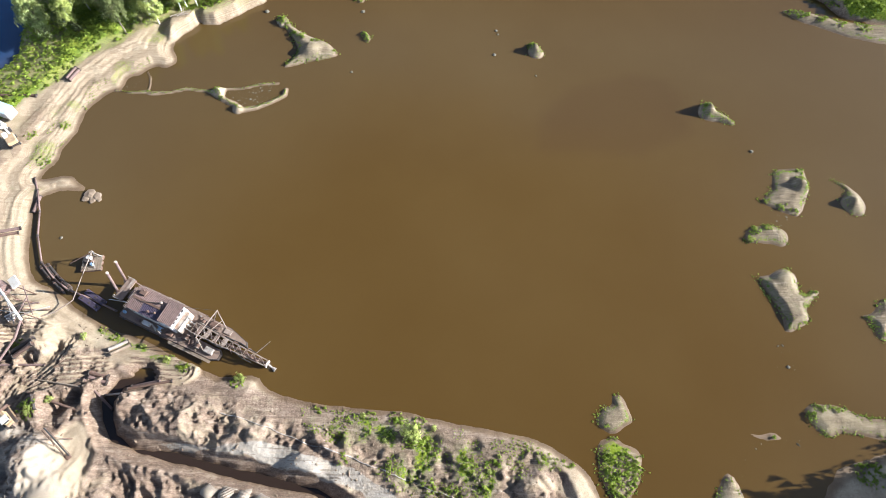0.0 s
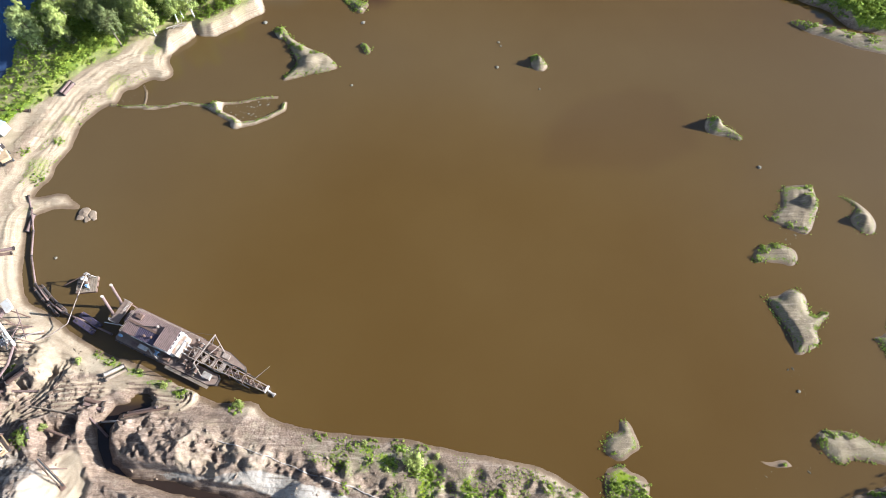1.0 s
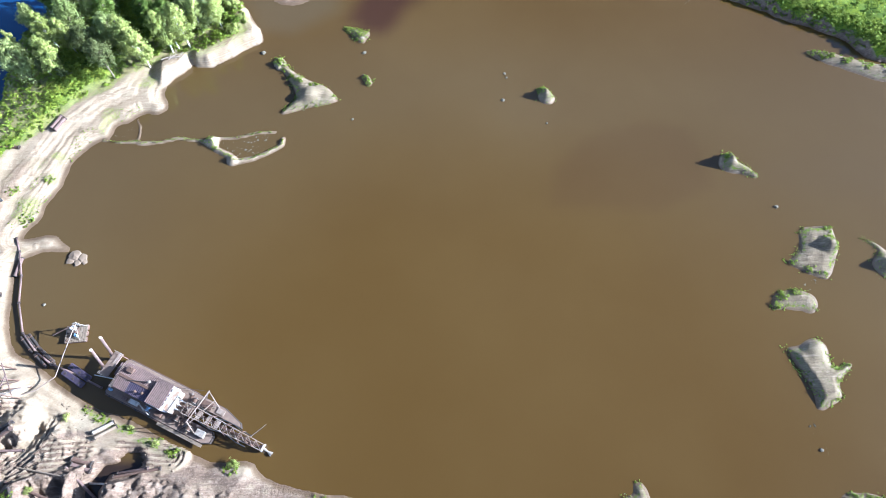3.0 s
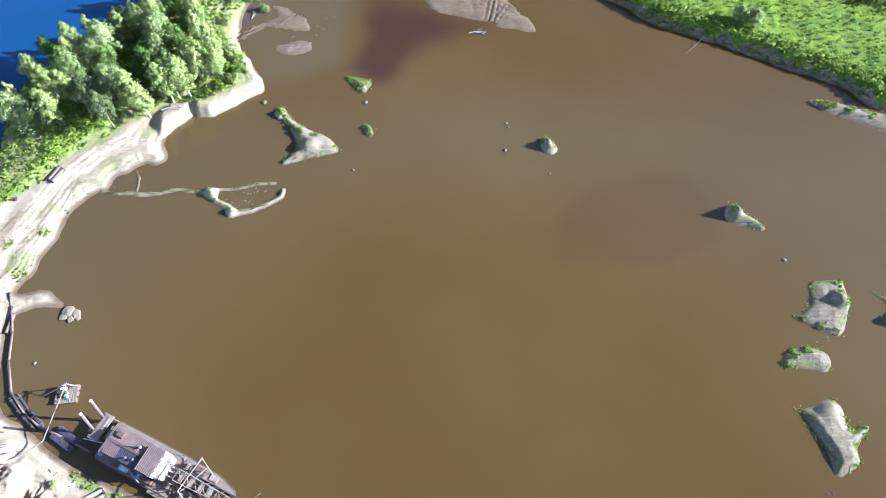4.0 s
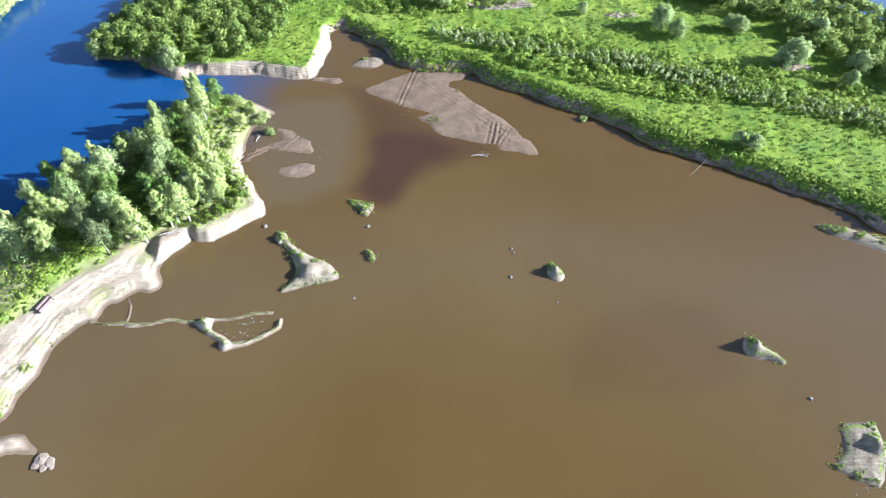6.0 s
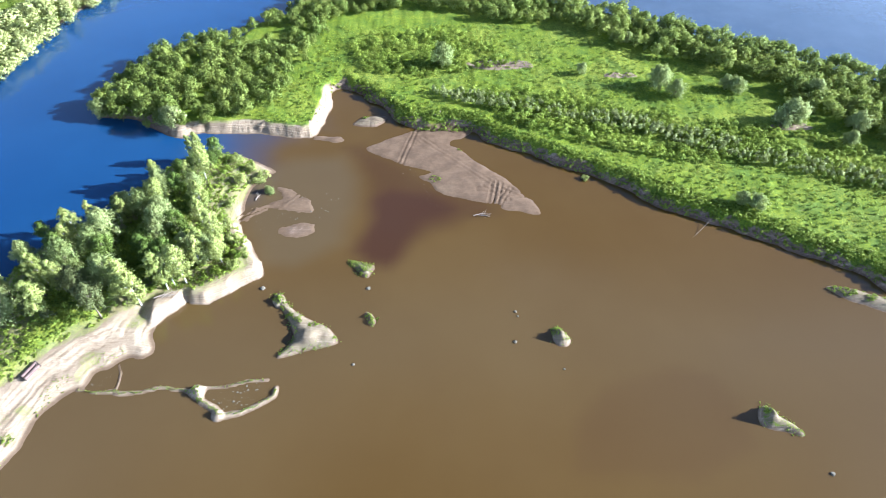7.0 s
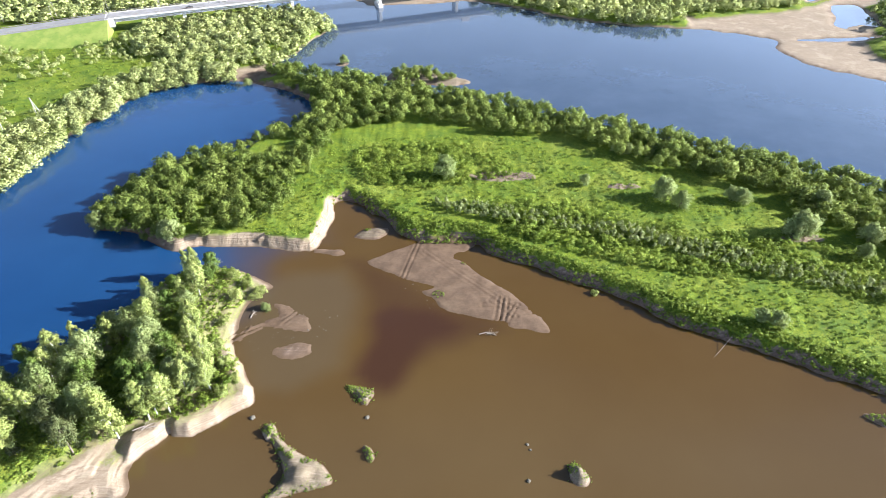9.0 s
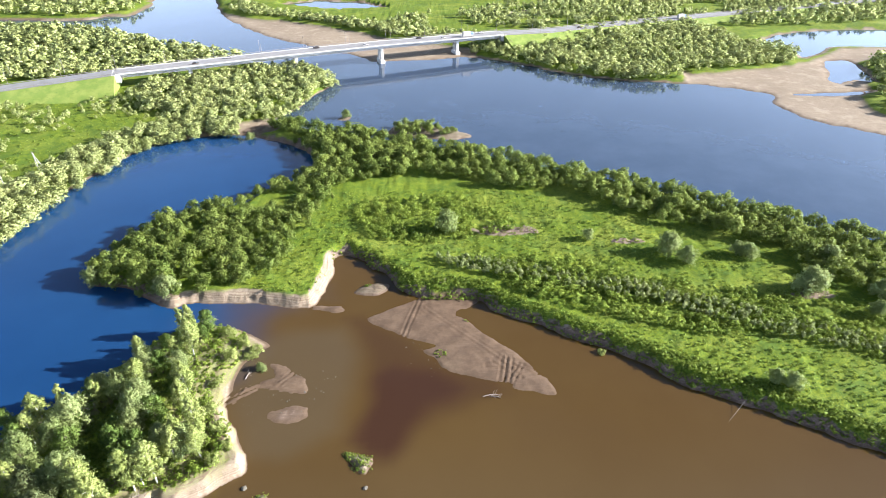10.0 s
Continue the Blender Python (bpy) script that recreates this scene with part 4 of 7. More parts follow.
def tree(name, seed, tall, wide, leaf, bark, blobs, per, size, label, clear=0.25, lean=0.0, pointed=0.0, stems=1):
    """A tree of its own: trunk with limbs, and a crown of leaf sprays, at the origin."""
    rng = np.random.default_rng(seed)
    top = new(name)
    bm = bmesh.new()
    centres, radii = [], []
    for s in range(stems):
        a0 = rng.uniform(0, 6.28)
        off = Vector((math.cos(a0), math.sin(a0), 0)) * (0.0 if stems == 1 else 0.4)
        bend = [Vector((rng.normal() * 0.02 * tall + lean * t * tall, rng.normal() * 0.02 * tall, tall * t)) + off * (1 + t * 2)
                for t in (0, 0.3, 0.6, 0.85)]
        bend[0] = off + Vector((0, 0, -0.4))
        tube(bm, bend, [0.016 * tall, 0.012 * tall, 0.008 * tall, 0.003 * tall], 6)
        for i in range(blobs // stems):
            t = clear + (1 - clear) * (i + 0.5) / (blobs / stems)
            shape = math.sin(math.pi * min(1, (t - clear) / (1 - clear) * 0.82 + 0.2)) ** 0.7 if pointed == 0 else (1.08 - (t - clear) / (1 - clear)) ** pointed
            a = i * 2.4 + rng.uniform(-0.6, 0.6)
            reach = wide * 0.5 * shape * rng.uniform(0.35, 0.85)
            stem = bend[min(3, int(t * 3.2))] * 1.0
            base = Vector((stem.x, stem.y, tall * t * 0.86))
            end = base + Vector((math.cos(a) * reach, math.sin(a) * reach, tall * 0.05 + reach * 0.15))
            tube(bm, [base, (base + end) / 2 + Vector((0, 0, reach * 0.12)), end], [0.005 * tall, 0.0035 * tall, 0.0015 * tall], 4)
            centres.append(tuple(end))
            radii.append(wide * 0.5 * (0.34 + 0.22 * shape) * rng.uniform(0.75, 1.2))
        centres.append((bend[3].x, bend[3].y, tall * 0.93))
        radii.append(wide * 0.16)
    part("trunk", bm, bark, top)
    crown = new("crown", leaves_mesh("crown", leaf_cloud(rng, centres, radii, per, size, 0.85), leaf))
    crown.parent = top
    return tagged(top, label, "tree", "trees")


def scatter(rng, poly, gap, dense=1.0, clump=18.0, seed=5, grow=0.0, low=0.15):
    """Places on a jittered grid within an outline, with natural gaps."""
    xs, ys = [p[0] for p in poly], [p[1] for p in poly]
    gx, gy = np.meshgrid(np.arange(min(xs) - grow, max(xs) + grow, gap), np.arange(min(ys) - grow, max(ys) + grow, gap))
    x = gx.ravel() + rng.uniform(-0.5, 0.5, gx.size) * gap
    y = gy.ravel() + rng.uniform(-0.5, 0.5, gx.size) * gap
    keep = inside_distance(x, y, poly) > -grow
    if dense < 1:
        keep &= fbm(x, y, clump, 3, seed) < (dense * 2 - 1) * 0.75
    x, y = x[keep], y[keep]
    z = heights(x, y)
    ok = z > low
    return x[ok], y[ok], np.maximum(z[ok], 0)


def grove_forms(seed, kinds, lobes, count, size, flat, jitter=0.2, wide=0.36, bush=0.42):
    """Far trees about one metre tall: an uneven crown of upright tufts, each form as triangles with their soft facing."""
    rng = np.random.default_rng(seed)
    forms = []
    for _ in range(kinds):
        # tufts sit on an egg-shaped crown, larger low down
        d = unit(rng.normal(size=(lobes, 3)) + [0, 0, 0.35])
        lean = rng.normal(size=3) * [0.08, 0.08, 0]
        egg = rng.uniform(0.75, 1.2)
        heart = np.stack([d[:, 0] * wide, d[:, 1] * wide, d[:, 2] * 0.42 * egg], 1) * rng.uniform(0.45, 0.85, lobes)[:, None]
        heart[0] = (0, 0, 0.34 * egg)
        heart += lean * (heart[:, 2:3] + 0.4)
        big = wide * bush * rng.uniform(0.7, 1.3, lobes)
        k = rng.integers(0, lobes, count)
        v = unit(rng.normal(size=(count, 3)) + [0, 0, 0.3])
        pos = heart[k] + v * (big[k] * rng.uniform(0.55, 1.1, count))[:, None] * [1, 1, 1.3]
        soft = unit(v * 0.8 + unit(pos * [1, 1, 0.7]) * 0.9 + [0, 0, 0.35] + rng.normal(size=v.shape) * (jitter + 0.2))
        pos[:, 2] = np.maximum((pos[:, 2] + 0.46) * flat, 0.02)
        forms.append((sprays(rng, pos, soft, size), soft))
    return forms


def woods(name, seed, spots, tall, forms, material, label, spread=1.0, low=0.45, high=1.4):
    """Many far trees in one mesh."""
    rng = np.random.default_rng(seed)
    x, y, z = spots
    n = len(x)
    which = rng.integers(0, len(forms), n)
    # heights go in drifts, with single tall and low ones
    drift = 0.5 + 0.5 * np.clip(fbm(np.asarray(x), np.asarray(y), 16, 2, seed + 7), -1, 1)
    size = tall * (low + (high - low) * np.clip(0.45 * drift + 0.55 * rng.uniform(0, 1, n) ** 1.5, 0, 1))
    turn = rng.uniform(0, 6.28, n)
    girth = spread * rng.uniform(0.8, 1.2, n)
    tint = np.clip(rng.uniform(0, 1, n) ** 1.3 * 0.75 + 0.5 * (fbm(np.asarray(x), np.asarray(y), 22, 2, seed) + 0.2), 0, 1)
    out, softs, tints = [], [], []
    for k, (form, soft) in enumerate(forms):
        idx = np.where(which == k)[0]
        if not len(idx):
            continue
        c, s = np.cos(turn[idx])[:, None], np.sin(turn[idx])[:, None]
        f = form.reshape(-1, 3)
        g = girth[idx][:, None]
        px = (f[None, :, 0] * c - f[None, :, 1] * s) * g
        py = (f[None, :, 0] * s + f[None, :, 1] * c) * g
        pz = np.repeat(f[None, :, 2], len(idx), 0)
        co = np.stack([px, py, pz], -1) * size[idx][:, None, None] + np.stack([x[idx], y[idx], z[idx]], -1)[:, None]
        out.append(co.reshape(-1, 3, 3))
        softs.append(np.stack([soft[None, :, 0] * c - soft[None, :, 1] * s, soft[None, :, 0] * s + soft[None, :, 1] * c, np.repeat(soft[None, :, 2], len(idx), 0)], -1).reshape(-1, 3))
        tints.append(np.repeat(tint[idx], len(form)))
    ob = new(name, leaves_mesh(name, (np.concatenate(out), np.concatenate(softs)), material, np.concatenate(tints)))
    return tagged(ob, label, "trees", kind="stuff")


RNG = np.random.default_rng(4)
FAR_FORMS = grove_forms(1, 10, 12, 140, 0.072, 1.0, 0.05)
MID_FORMS = grove_forms(2, 12, 20, 460, 0.045, 0.9, 0.22)
HORIZON_FORMS = grove_forms(5, 8, 9, 80, 0.105, 0.95, 0.0)
LOW_FORMS = grove_forms(3, 10, 8, 125, 0.072, 0.8, 0.25, 0.42)
SCRUB_FORMS = grove_forms(8, 10, 9, 110, 0.080, 1.0, 0.25, 0.26, 0.5)


def blend_spots(rng, spots, per):
    """Places round (x, y, radius) clumps."""
    x, y = [], []
    for cx, cy, r in spots:
        n = max(3, int(per * r * r))
        a, q = rng.uniform(0, 6.28, n), r * np.sqrt(rng.uniform(0, 1, n))
        x += list(cx + q * np.cos(a))
        y += list(cy + q * np.sin(a))
    x, y = np.array(x), np.array(y)
    z = heights(x, y)
    ok = z > 0.05
    return x[ok], y[ok], z[ok]


def join(*spots):
    return tuple(np.concatenate(c) for c in zip(*spots))


TREE_LABEL = "tall light green birch with a pale trunk on the bank"
BIRCH = [tree("birch_tree", 20 + i, 14.0 + i, 6.2, LEAF_BIRCH, BARK_BIRCH, 26, 240, 0.19, TREE_LABEL, 0.22) for i in range(3)]
WILLOW = [tree("willow_tree", 30 + i, 11.0 + i, 8.0, LEAF_WILLOW, BARK, 26, 240, 0.19, "broad silvery green willow in the thicket", 0.1, stems=2) for i in range(2)]
ALDER = [tree("alder_tree", 40 + i, 11.0, 6.6, LEAF_ALDER, BARK, 20, 200, 0.21, "dark green alder in the shade of the thicket", 0.12) for i in range(2)]
PINE = [tree("pine_tree", 50, 14.0, 7.0, LEAF_PINE, BARK, 22, 200, 0.19, "dark pine with a bare lower trunk by the sand", 0.4)]
SPRUCE = [tree("spruce_tree", 52, 6.0, 3.2, LEAF_PINE, BARK, 18, 96, 0.16, "small pointed spruce in the undergrowth", 0.08, pointed=0.9)]
POINTED = [tree("aspen_tree", 54, 13.0, 4.0, LEAF_BIRCH, BARK, 20, 200, 0.19, "slender pale green aspen among the willows", 0.12)]
SHRUB = [tree("willow_shrub", 60 + i, 8.5, 9.5, LEAF_WILLOW, BARK, 26, 200, 0.26, "rounded willow shrub standing alone in the meadow", 0.02, stems=3) for i in range(2)]
BUSH = [tree("bush", 65, 2.6, 4.2, LEAF_BIRCH, BARK, 12, 120, 0.15, "low leafy bush on the sandy bank", 0.02, stems=3)]
for proto, (px, py) in zip(BIRCH + WILLOW + ALDER + PINE + SPRUCE + POINTED + SHRUB + BUSH,
                           [(-83.4, 136.8), (-78, 142), (-73.5, 144), (-92, 168), (-84, 160), (-79, 150), (-95, 150), (-91.5, 132),
                            (-104, 131), (-71, 153), (-3.4, 254.8), (119.4, 216), (-7, 20.5)]):
    proto.matrix_basis = pose(px, py, height(px, py) - 0.1)
rt = random.Random(8)


def plant(protos, x, y, size):
    src = rt.choice(protos)
    ob = copy_thing(src, pose(x, y, height(x, y) - 0.1, rt.uniform(-3, 3), rt.uniform(-3, 3), rt.uniform(0, 360)))
    ob.scale = (size * rt.uniform(0.9, 1.1), size * rt.uniform(0.9, 1.1), size)
    return ob


for x, y, s in [(-76.5, 143.5, 0.95), (-86, 139, 1.0), (-70.5, 149, 0.85), (-65, 150.5, 0.75), (-68.5, 158, 1.0), (-75.5, 171, 0.95), (-79, 186, 1.0)]:
    plant(BIRCH, x, y, s)
for x, y, s in [(-97, 137, 1.0), (-101, 141, 0.8), (-107, 131, 0.7)]:
    plant(PINE, x, y, s * 0.85)
for x, y in [(-66, 155), (-80, 192), (-86, 197)]:
    plant(POINTED, x, y, 0.8)
GROVE = [(-115, 130), (-104, 128), (-95, 135), (-86, 141), (-74, 147), (-64, 149), (-63, 156), (-70, 164), (-76, 174), (-76, 186), (-78, 198), (-86, 202),
         (-95, 192), (-101, 180), (-110, 167), (-121, 154), (-123, 140)]
gx_, gy_, _ = scatter(np.random.default_rng(77), GROVE, 7.0)
for x, y in zip(gx_, gy_):
    deep = float(inside_distance(np.array([x]), np.array([y]), GROVE)[0])
    kind = rt.random()
    if kind < 0.36:
        plant(WILLOW, x, y, rt.uniform(0.7, 1.15))
    elif kind < 0.66 or deep < 2:
        plant(ALDER, x, y, rt.uniform(0.5, 0.95))
    elif kind < 0.9:
        plant(BIRCH, x, y, rt.uniform(0.65, 0.95))
    else:
        plant(POINTED, x, y, rt.uniform(0.7, 0.95))
for x, y, s in [(78.8, 239.2, 0.95), (83.5, 233.3, 0.75), (107.2, 236.1, 0.65), (104, 238, 0.6), (74.4, 273.3, 0.5), (91.5, 172, 0.55), (51.3, 249, 0.5),
                (141, 211.7, 0.8), (134.8, 203, 0.6), (122.5, 217, 0.8), (116, 214, 0.7), (-128, 225, 0.75), (-98, 216, 0.8), (-101, 218, 0.6),
                (-60, 385, 0.55), (70, 276, 0.45), (135, 232, 0.8), (-108, 355, 0.5), (88, 174, 0.5), (-59, 183, 0.35)]:
    plant(SHRUB, x, y, s)
for x, y, s in [(-61.5, 190, 1.1), (-63.5, 187.5, 0.9), (-66.5, 192, 1.0), (-68, 186, 1.2), (-69, 176, 0.9), (-67, 165, 1.0), (-63, 158, 0.9), (-59.5, 153, 0.8), (-72, 196, 1.0), (-62, 149, 0.9),
                (-2, 21.5, 0.3), (-12, 19, 0.28), (-17, 24.3, 0.3), (-44, 32.2, 0.55), (43, 189.5, 0.7), (11, 16, 0.25), (9, 13, 0.28), (-84.5, 24.5, 0.55), (-82, 27, 0.4),
                (-94, 38, 0.4), (-66, 39.2, 0.35), (-60, 35.8, 0.4), (-79, 41, 0.4)]:
    plant(BUSH, x, y, s)
# trees beyond the south-east shore, whose long shade reaches over the water
SHADE_WOODS = [(99, -12), (100, 4), (107, 9.5), (116, 14), (128, 20), (150, 28), (160, 20), (140, -12)]
woods("shore_wood", 30, scatter(np.random.default_rng(99), SHADE_WOODS, 3.4), 19.0, MID_FORMS, LEAF_WOODS, "tall dense wood on the south-east shore", 0.75, 0.8, 1.15)

# the belt of willows along the river, and the woods of the second point
BELT = [(-104, 376), (-60, 366), (-20, 344), (13, 333), (40, 320), (75, 302), (105, 284), (142, 262), (240, 210), (300, 178), (300, 140),
        (190, 180), (150, 199), (140, 214), (123, 222), (121, 242), (105, 252), (86, 259), (66, 273), (51, 288), (19, 293), (-1, 302), (-17, 304), (-37, 301),
        (-58, 289), (-62, 300), (-66, 318), (-70, 334), (-85, 350)]
woods("riverside_trees", 11, scatter(RNG, BELT, 3.9, low=-0.4), 7.8, MID_FORMS, LEAF_WOODS, "dense belt of willows and alders along the river bank", 1.1, 0.35, 1.35)
POINT = [(-130, 226), (-114, 224), (-100, 216), (-92, 219), (-78, 222), (-66, 232), (-62, 252), (-60, 270), (-55, 282), (-57, 296), (-66, 309), (-82, 295), (-93, 279), (-112, 272), (-125, 253)]
woods("point_trees", 12, scatter(RNG, POINT, 3.7, 0.82, 14, grow=3.5, low=-0.4), 6.8, MID_FORMS, LEAF_WOODS, "thick green trees and shrubs on the grassy point", 1.1, 0.3)
LEFT_BANK = [(-120, 362), (-150, 355), (-162, 342), (-168, 318), (-175, 300), (-179, 284), (-181, 252), (-194, 226), (-212, 226), (-196, 256), (-190, 290), (-182, 306), (-175, 330), (-167, 352), (-150, 368)]
# woods farther off take the leaf colour with haze painted in
woods("bank_willows", 13, scatter(RNG, LEFT_BANK, 4.0, grow=7.5, low=-1.1), 7.6, MID_FORMS, LEAF_FAR_HAZE, "pale haze-lightened willows leaning along the lake shore", 1.35)
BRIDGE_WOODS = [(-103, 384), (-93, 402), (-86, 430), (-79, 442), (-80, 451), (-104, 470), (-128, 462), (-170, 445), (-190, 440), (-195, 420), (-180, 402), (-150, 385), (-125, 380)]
woods("bridge_trees", 14, scatter(RNG, BRIDGE_WOODS, 4.3, 0.92, 20, grow=6, low=-0.8), 6.8, FAR_FORMS, LEAF_FAR_HAZE, "dense rounded trees below the bridge", 1.4)
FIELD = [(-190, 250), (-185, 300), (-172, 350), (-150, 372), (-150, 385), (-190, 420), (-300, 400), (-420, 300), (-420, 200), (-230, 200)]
woods("field_shrubs", 15, scatter(RNG, FIELD, 5.5, 0.46, 26), 4.5, FAR_FORMS, LEAF_FAR_HAZE, "scattered shrubs on the flood meadow", 1.3, 0.35)
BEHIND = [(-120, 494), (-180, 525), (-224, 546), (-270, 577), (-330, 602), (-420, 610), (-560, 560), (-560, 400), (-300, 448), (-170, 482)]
woods("far_bank_trees", 16, scatter(RNG, BEHIND, 5.4, 0.95, 40, grow=5), 7.2, HORIZON_FORMS, LEAF_FAR_HAZE, "broad wood on the far side of the road", 1.55)
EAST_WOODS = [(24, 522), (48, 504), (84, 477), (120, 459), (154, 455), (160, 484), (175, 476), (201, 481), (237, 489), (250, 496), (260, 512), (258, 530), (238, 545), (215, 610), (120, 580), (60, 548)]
woods("east_bank_trees", 17, scatter(RNG, EAST_WOODS, 4.9, 0.9, 26, grow=6, low=-0.6), 6.8, FAR_FORMS, LEAF_FAR_HAZE, "green trees on the far river bank", 1.45)
NORTH_WOODS = [(-225, 700), (-146, 640), (-60, 596), (20, 562), (60, 575), (140, 610), (240, 640), (480, 720), (300, 760), (120, 720), (0, 660), (-60, 610), (-150, 640), (-210, 720)]
woods("far_shore_trees", 18, scatter(RNG, NORTH_WOODS, 6.2, 0.62, 45), 6.5, HORIZON_FORMS, LEAF_FAR_HAZE, "lines of trees across the distant meadows", 1.4)
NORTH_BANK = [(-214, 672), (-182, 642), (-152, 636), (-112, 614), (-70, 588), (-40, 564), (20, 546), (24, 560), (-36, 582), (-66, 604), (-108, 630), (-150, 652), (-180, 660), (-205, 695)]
woods("north_bank_trees", 37, scatter(RNG, NORTH_BANK, 5.0, 0.95, 30), 6.5, HORIZON_FORMS, LEAF_FAR_HAZE, "belt of trees behind the sandy far shore", 1.5)
EAST_FAR = [(297, 482), (299, 468), (287, 438), (268, 416), (260, 392), (274, 372), (330, 330), (420, 400), (420, 490), (332, 503)]
POND_WOODS = [(255, 600), (330, 605), (420, 625), (480, 720), (420, 740), (270, 650)]
FAR_POINT = [(-420, 645), (-340, 640), (-320, 660), (-306, 660), (-308, 720), (-360, 800), (-560, 820), (-620, 660)]
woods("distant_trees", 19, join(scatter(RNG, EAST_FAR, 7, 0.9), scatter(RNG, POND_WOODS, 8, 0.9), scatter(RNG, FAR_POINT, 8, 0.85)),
      8.0, HORIZON_FORMS, LEAF_FAR_HAZE, "distant woods on the far banks", 1.4)
woods("islet_willows", 20, join(scatter(RNG, [(-34, 361), (-31, 371), (-12, 373), (-1, 365), (8, 359), (0, 355)], 3.6)), 5.5, MID_FORMS, LEAF_WOODS,
      "willows on a small river islet", 1.2)

# low growth: tussocks, reeds and undergrowth
TUFT = grove_forms(7, 12, 5, 42, 0.115, 0.6, 0.3, 0.42)
BAND = [(-2, 238), (12, 227), (20, 216), (38.5, 206.5), (56, 199), (80, 194), (110, 191), (134, 178), (190, 150), (190, 170), (145, 197), (122, 210), (100, 216), (81, 220), (62, 227),
        (43, 234), (22, 236)]
BAND_2 = [(-43, 278), (-14, 283), (1, 283), (24, 268), (23, 255), (-9, 246), (-35, 250), (-40, 262)]
woods("meadow_shrubs", 21, join(scatter(RNG, BAND, 2.6, 0.86, 12), scatter(RNG, BAND_2, 2.9, 0.75, 12)), 2.6, LOW_FORMS, LEAF_LOW,
      "rows of low rounded shrubs in the meadow", 1.45, 0.5, 1.5)
MEADOW_IN = [(-88, 218), (-50, 216), (-44, 240), (-30, 240), (-12, 220), (8, 220), (22, 208), (50, 192), (70, 178), (100, 160), (128, 144), (250, 100), (200, 165), (140, 205),
             (105, 246), (60, 275), (20, 290), (-50, 286), (-62, 250)]
SILVER = [(-11, 237), (2, 237), (25, 230), (41, 224), (61, 222), (74, 214), (100, 204), (140, 186), (140, 178), (100, 193), (72, 206), (49, 216), (24, 222), (2, 228)]
woods("silver_scrub", 34, scatter(RNG, SILVER, 1.9, 0.75, 8), 2.6, SCRUB_FORMS, LEAF_SCRUB, "silvery young willow scrub in a band over the meadow", 1.0, 0.5, 1.6)
woods("meadow_tussocks", 22, scatter(RNG, MEADOW_IN, 1.95, 0.74, 7), 1.0, TUFT, LEAF_LOW, "grass tussocks and weeds all over the meadow", 1.5, 0.4, 1.6)
woods("field_tussocks", 28, scatter(RNG, FIELD, 4.2, 0.75, 14), 1.2, TUFT, LEAF_LOW, "tussocks and low scrub on the flood meadow", 1.8, 0.4, 1.6)
BANK_EDGE = [(-14, 217), (7, 217), (12, 211), (20, 207), (31, 200), (47, 191), (55, 186), (68, 175), (80, 169), (91, 162), (105, 155), (118, 146), (128, 141), (131, 145),
             (106, 159), (82, 173), (56, 189), (32, 204), (14, 214), (8, 221), (-20, 226), (-30, 238), (-36, 243), (-38, 240)]
woods("bank_weeds", 23, scatter(RNG, BANK_EDGE, 1.05, 0.85, 6, grow=2.0, low=0.05), 1.5, TUFT, LEAF_LOW, "weeds hanging over the cut meadow bank", 1.3, 0.4, 1.5)
woods("undergrowth", 24, join(scatter(RNG, WEST_GREEN, 1.3, 0.85, 8)), 0.85, TUFT, LEAF_LOW, "lush undergrowth below the trees of the point", 2.4, 0.3, 1.7)
woods("thicket", 35, scatter(RNG, GROVE, 3.0, 0.8, 9, grow=3.5, low=1.2), 2.4, LOW_FORMS, LEAF_LOW, "bright green bushes filling the gaps below the birches", 1.3, 0.4, 1.5)
SHORE_STRIP = [(-107, 84), (-101, 90), (-99, 98), (-97, 106), (-92, 113), (-87, 119), (-82, 123), (-84, 126), (-92, 120), (-99, 112), (-103, 103), (-106, 94)]
woods("shore_tufts", 36, scatter(RNG, SHORE_STRIP, 0.75, 0.42, 5), 0.3, TUFT, LEAF_LOW, "thin dry tufts of grass scattered over the sandy shore", 1.7, 0.4, 1.7)
ISLAND_SPOTS = [(-48, 139, 1.6), (-46, 136.8, 1.2), (-44, 134.5, 1.2), (-41, 132.4, 1.3), (-37.5, 131, 1.2), (-31, 126.4, 1.4), (-43, 126.5, 1.5), (-63.5, 113, 1.6),
                (-61.5, 110.5, 1.3), (-27, 152, 3.2), (-25, 148.5, 1.8), (-22.8, 134, 1.4), (-22, 132, 1.2), (25.4, 128.6, 1.5), (27.6, 126.5, 1.0), (71.4, 106.2, 1.8),
                (79.3, 99.7, 0.8), (90.6, 82.6, 1.7), (91.3, 79.6, 1.2), (80, 76, 1.5), (84, 74.2, 1.6), (91, 85.5, 1.4), (86.5, 73, 1.0), (75, 68.4, 1.6), (79, 69.3, 1.3),
                (73.3, 66, 1.2), (83, 51.4, 0.9), (85.2, 52.4, 0.9), (82, 48.4, 0.8), (84.4, 57.8, 0.9), (95.5, 46.2, 1.3), (97.2, 41.4, 1.0), (101, 55, 1.6)]
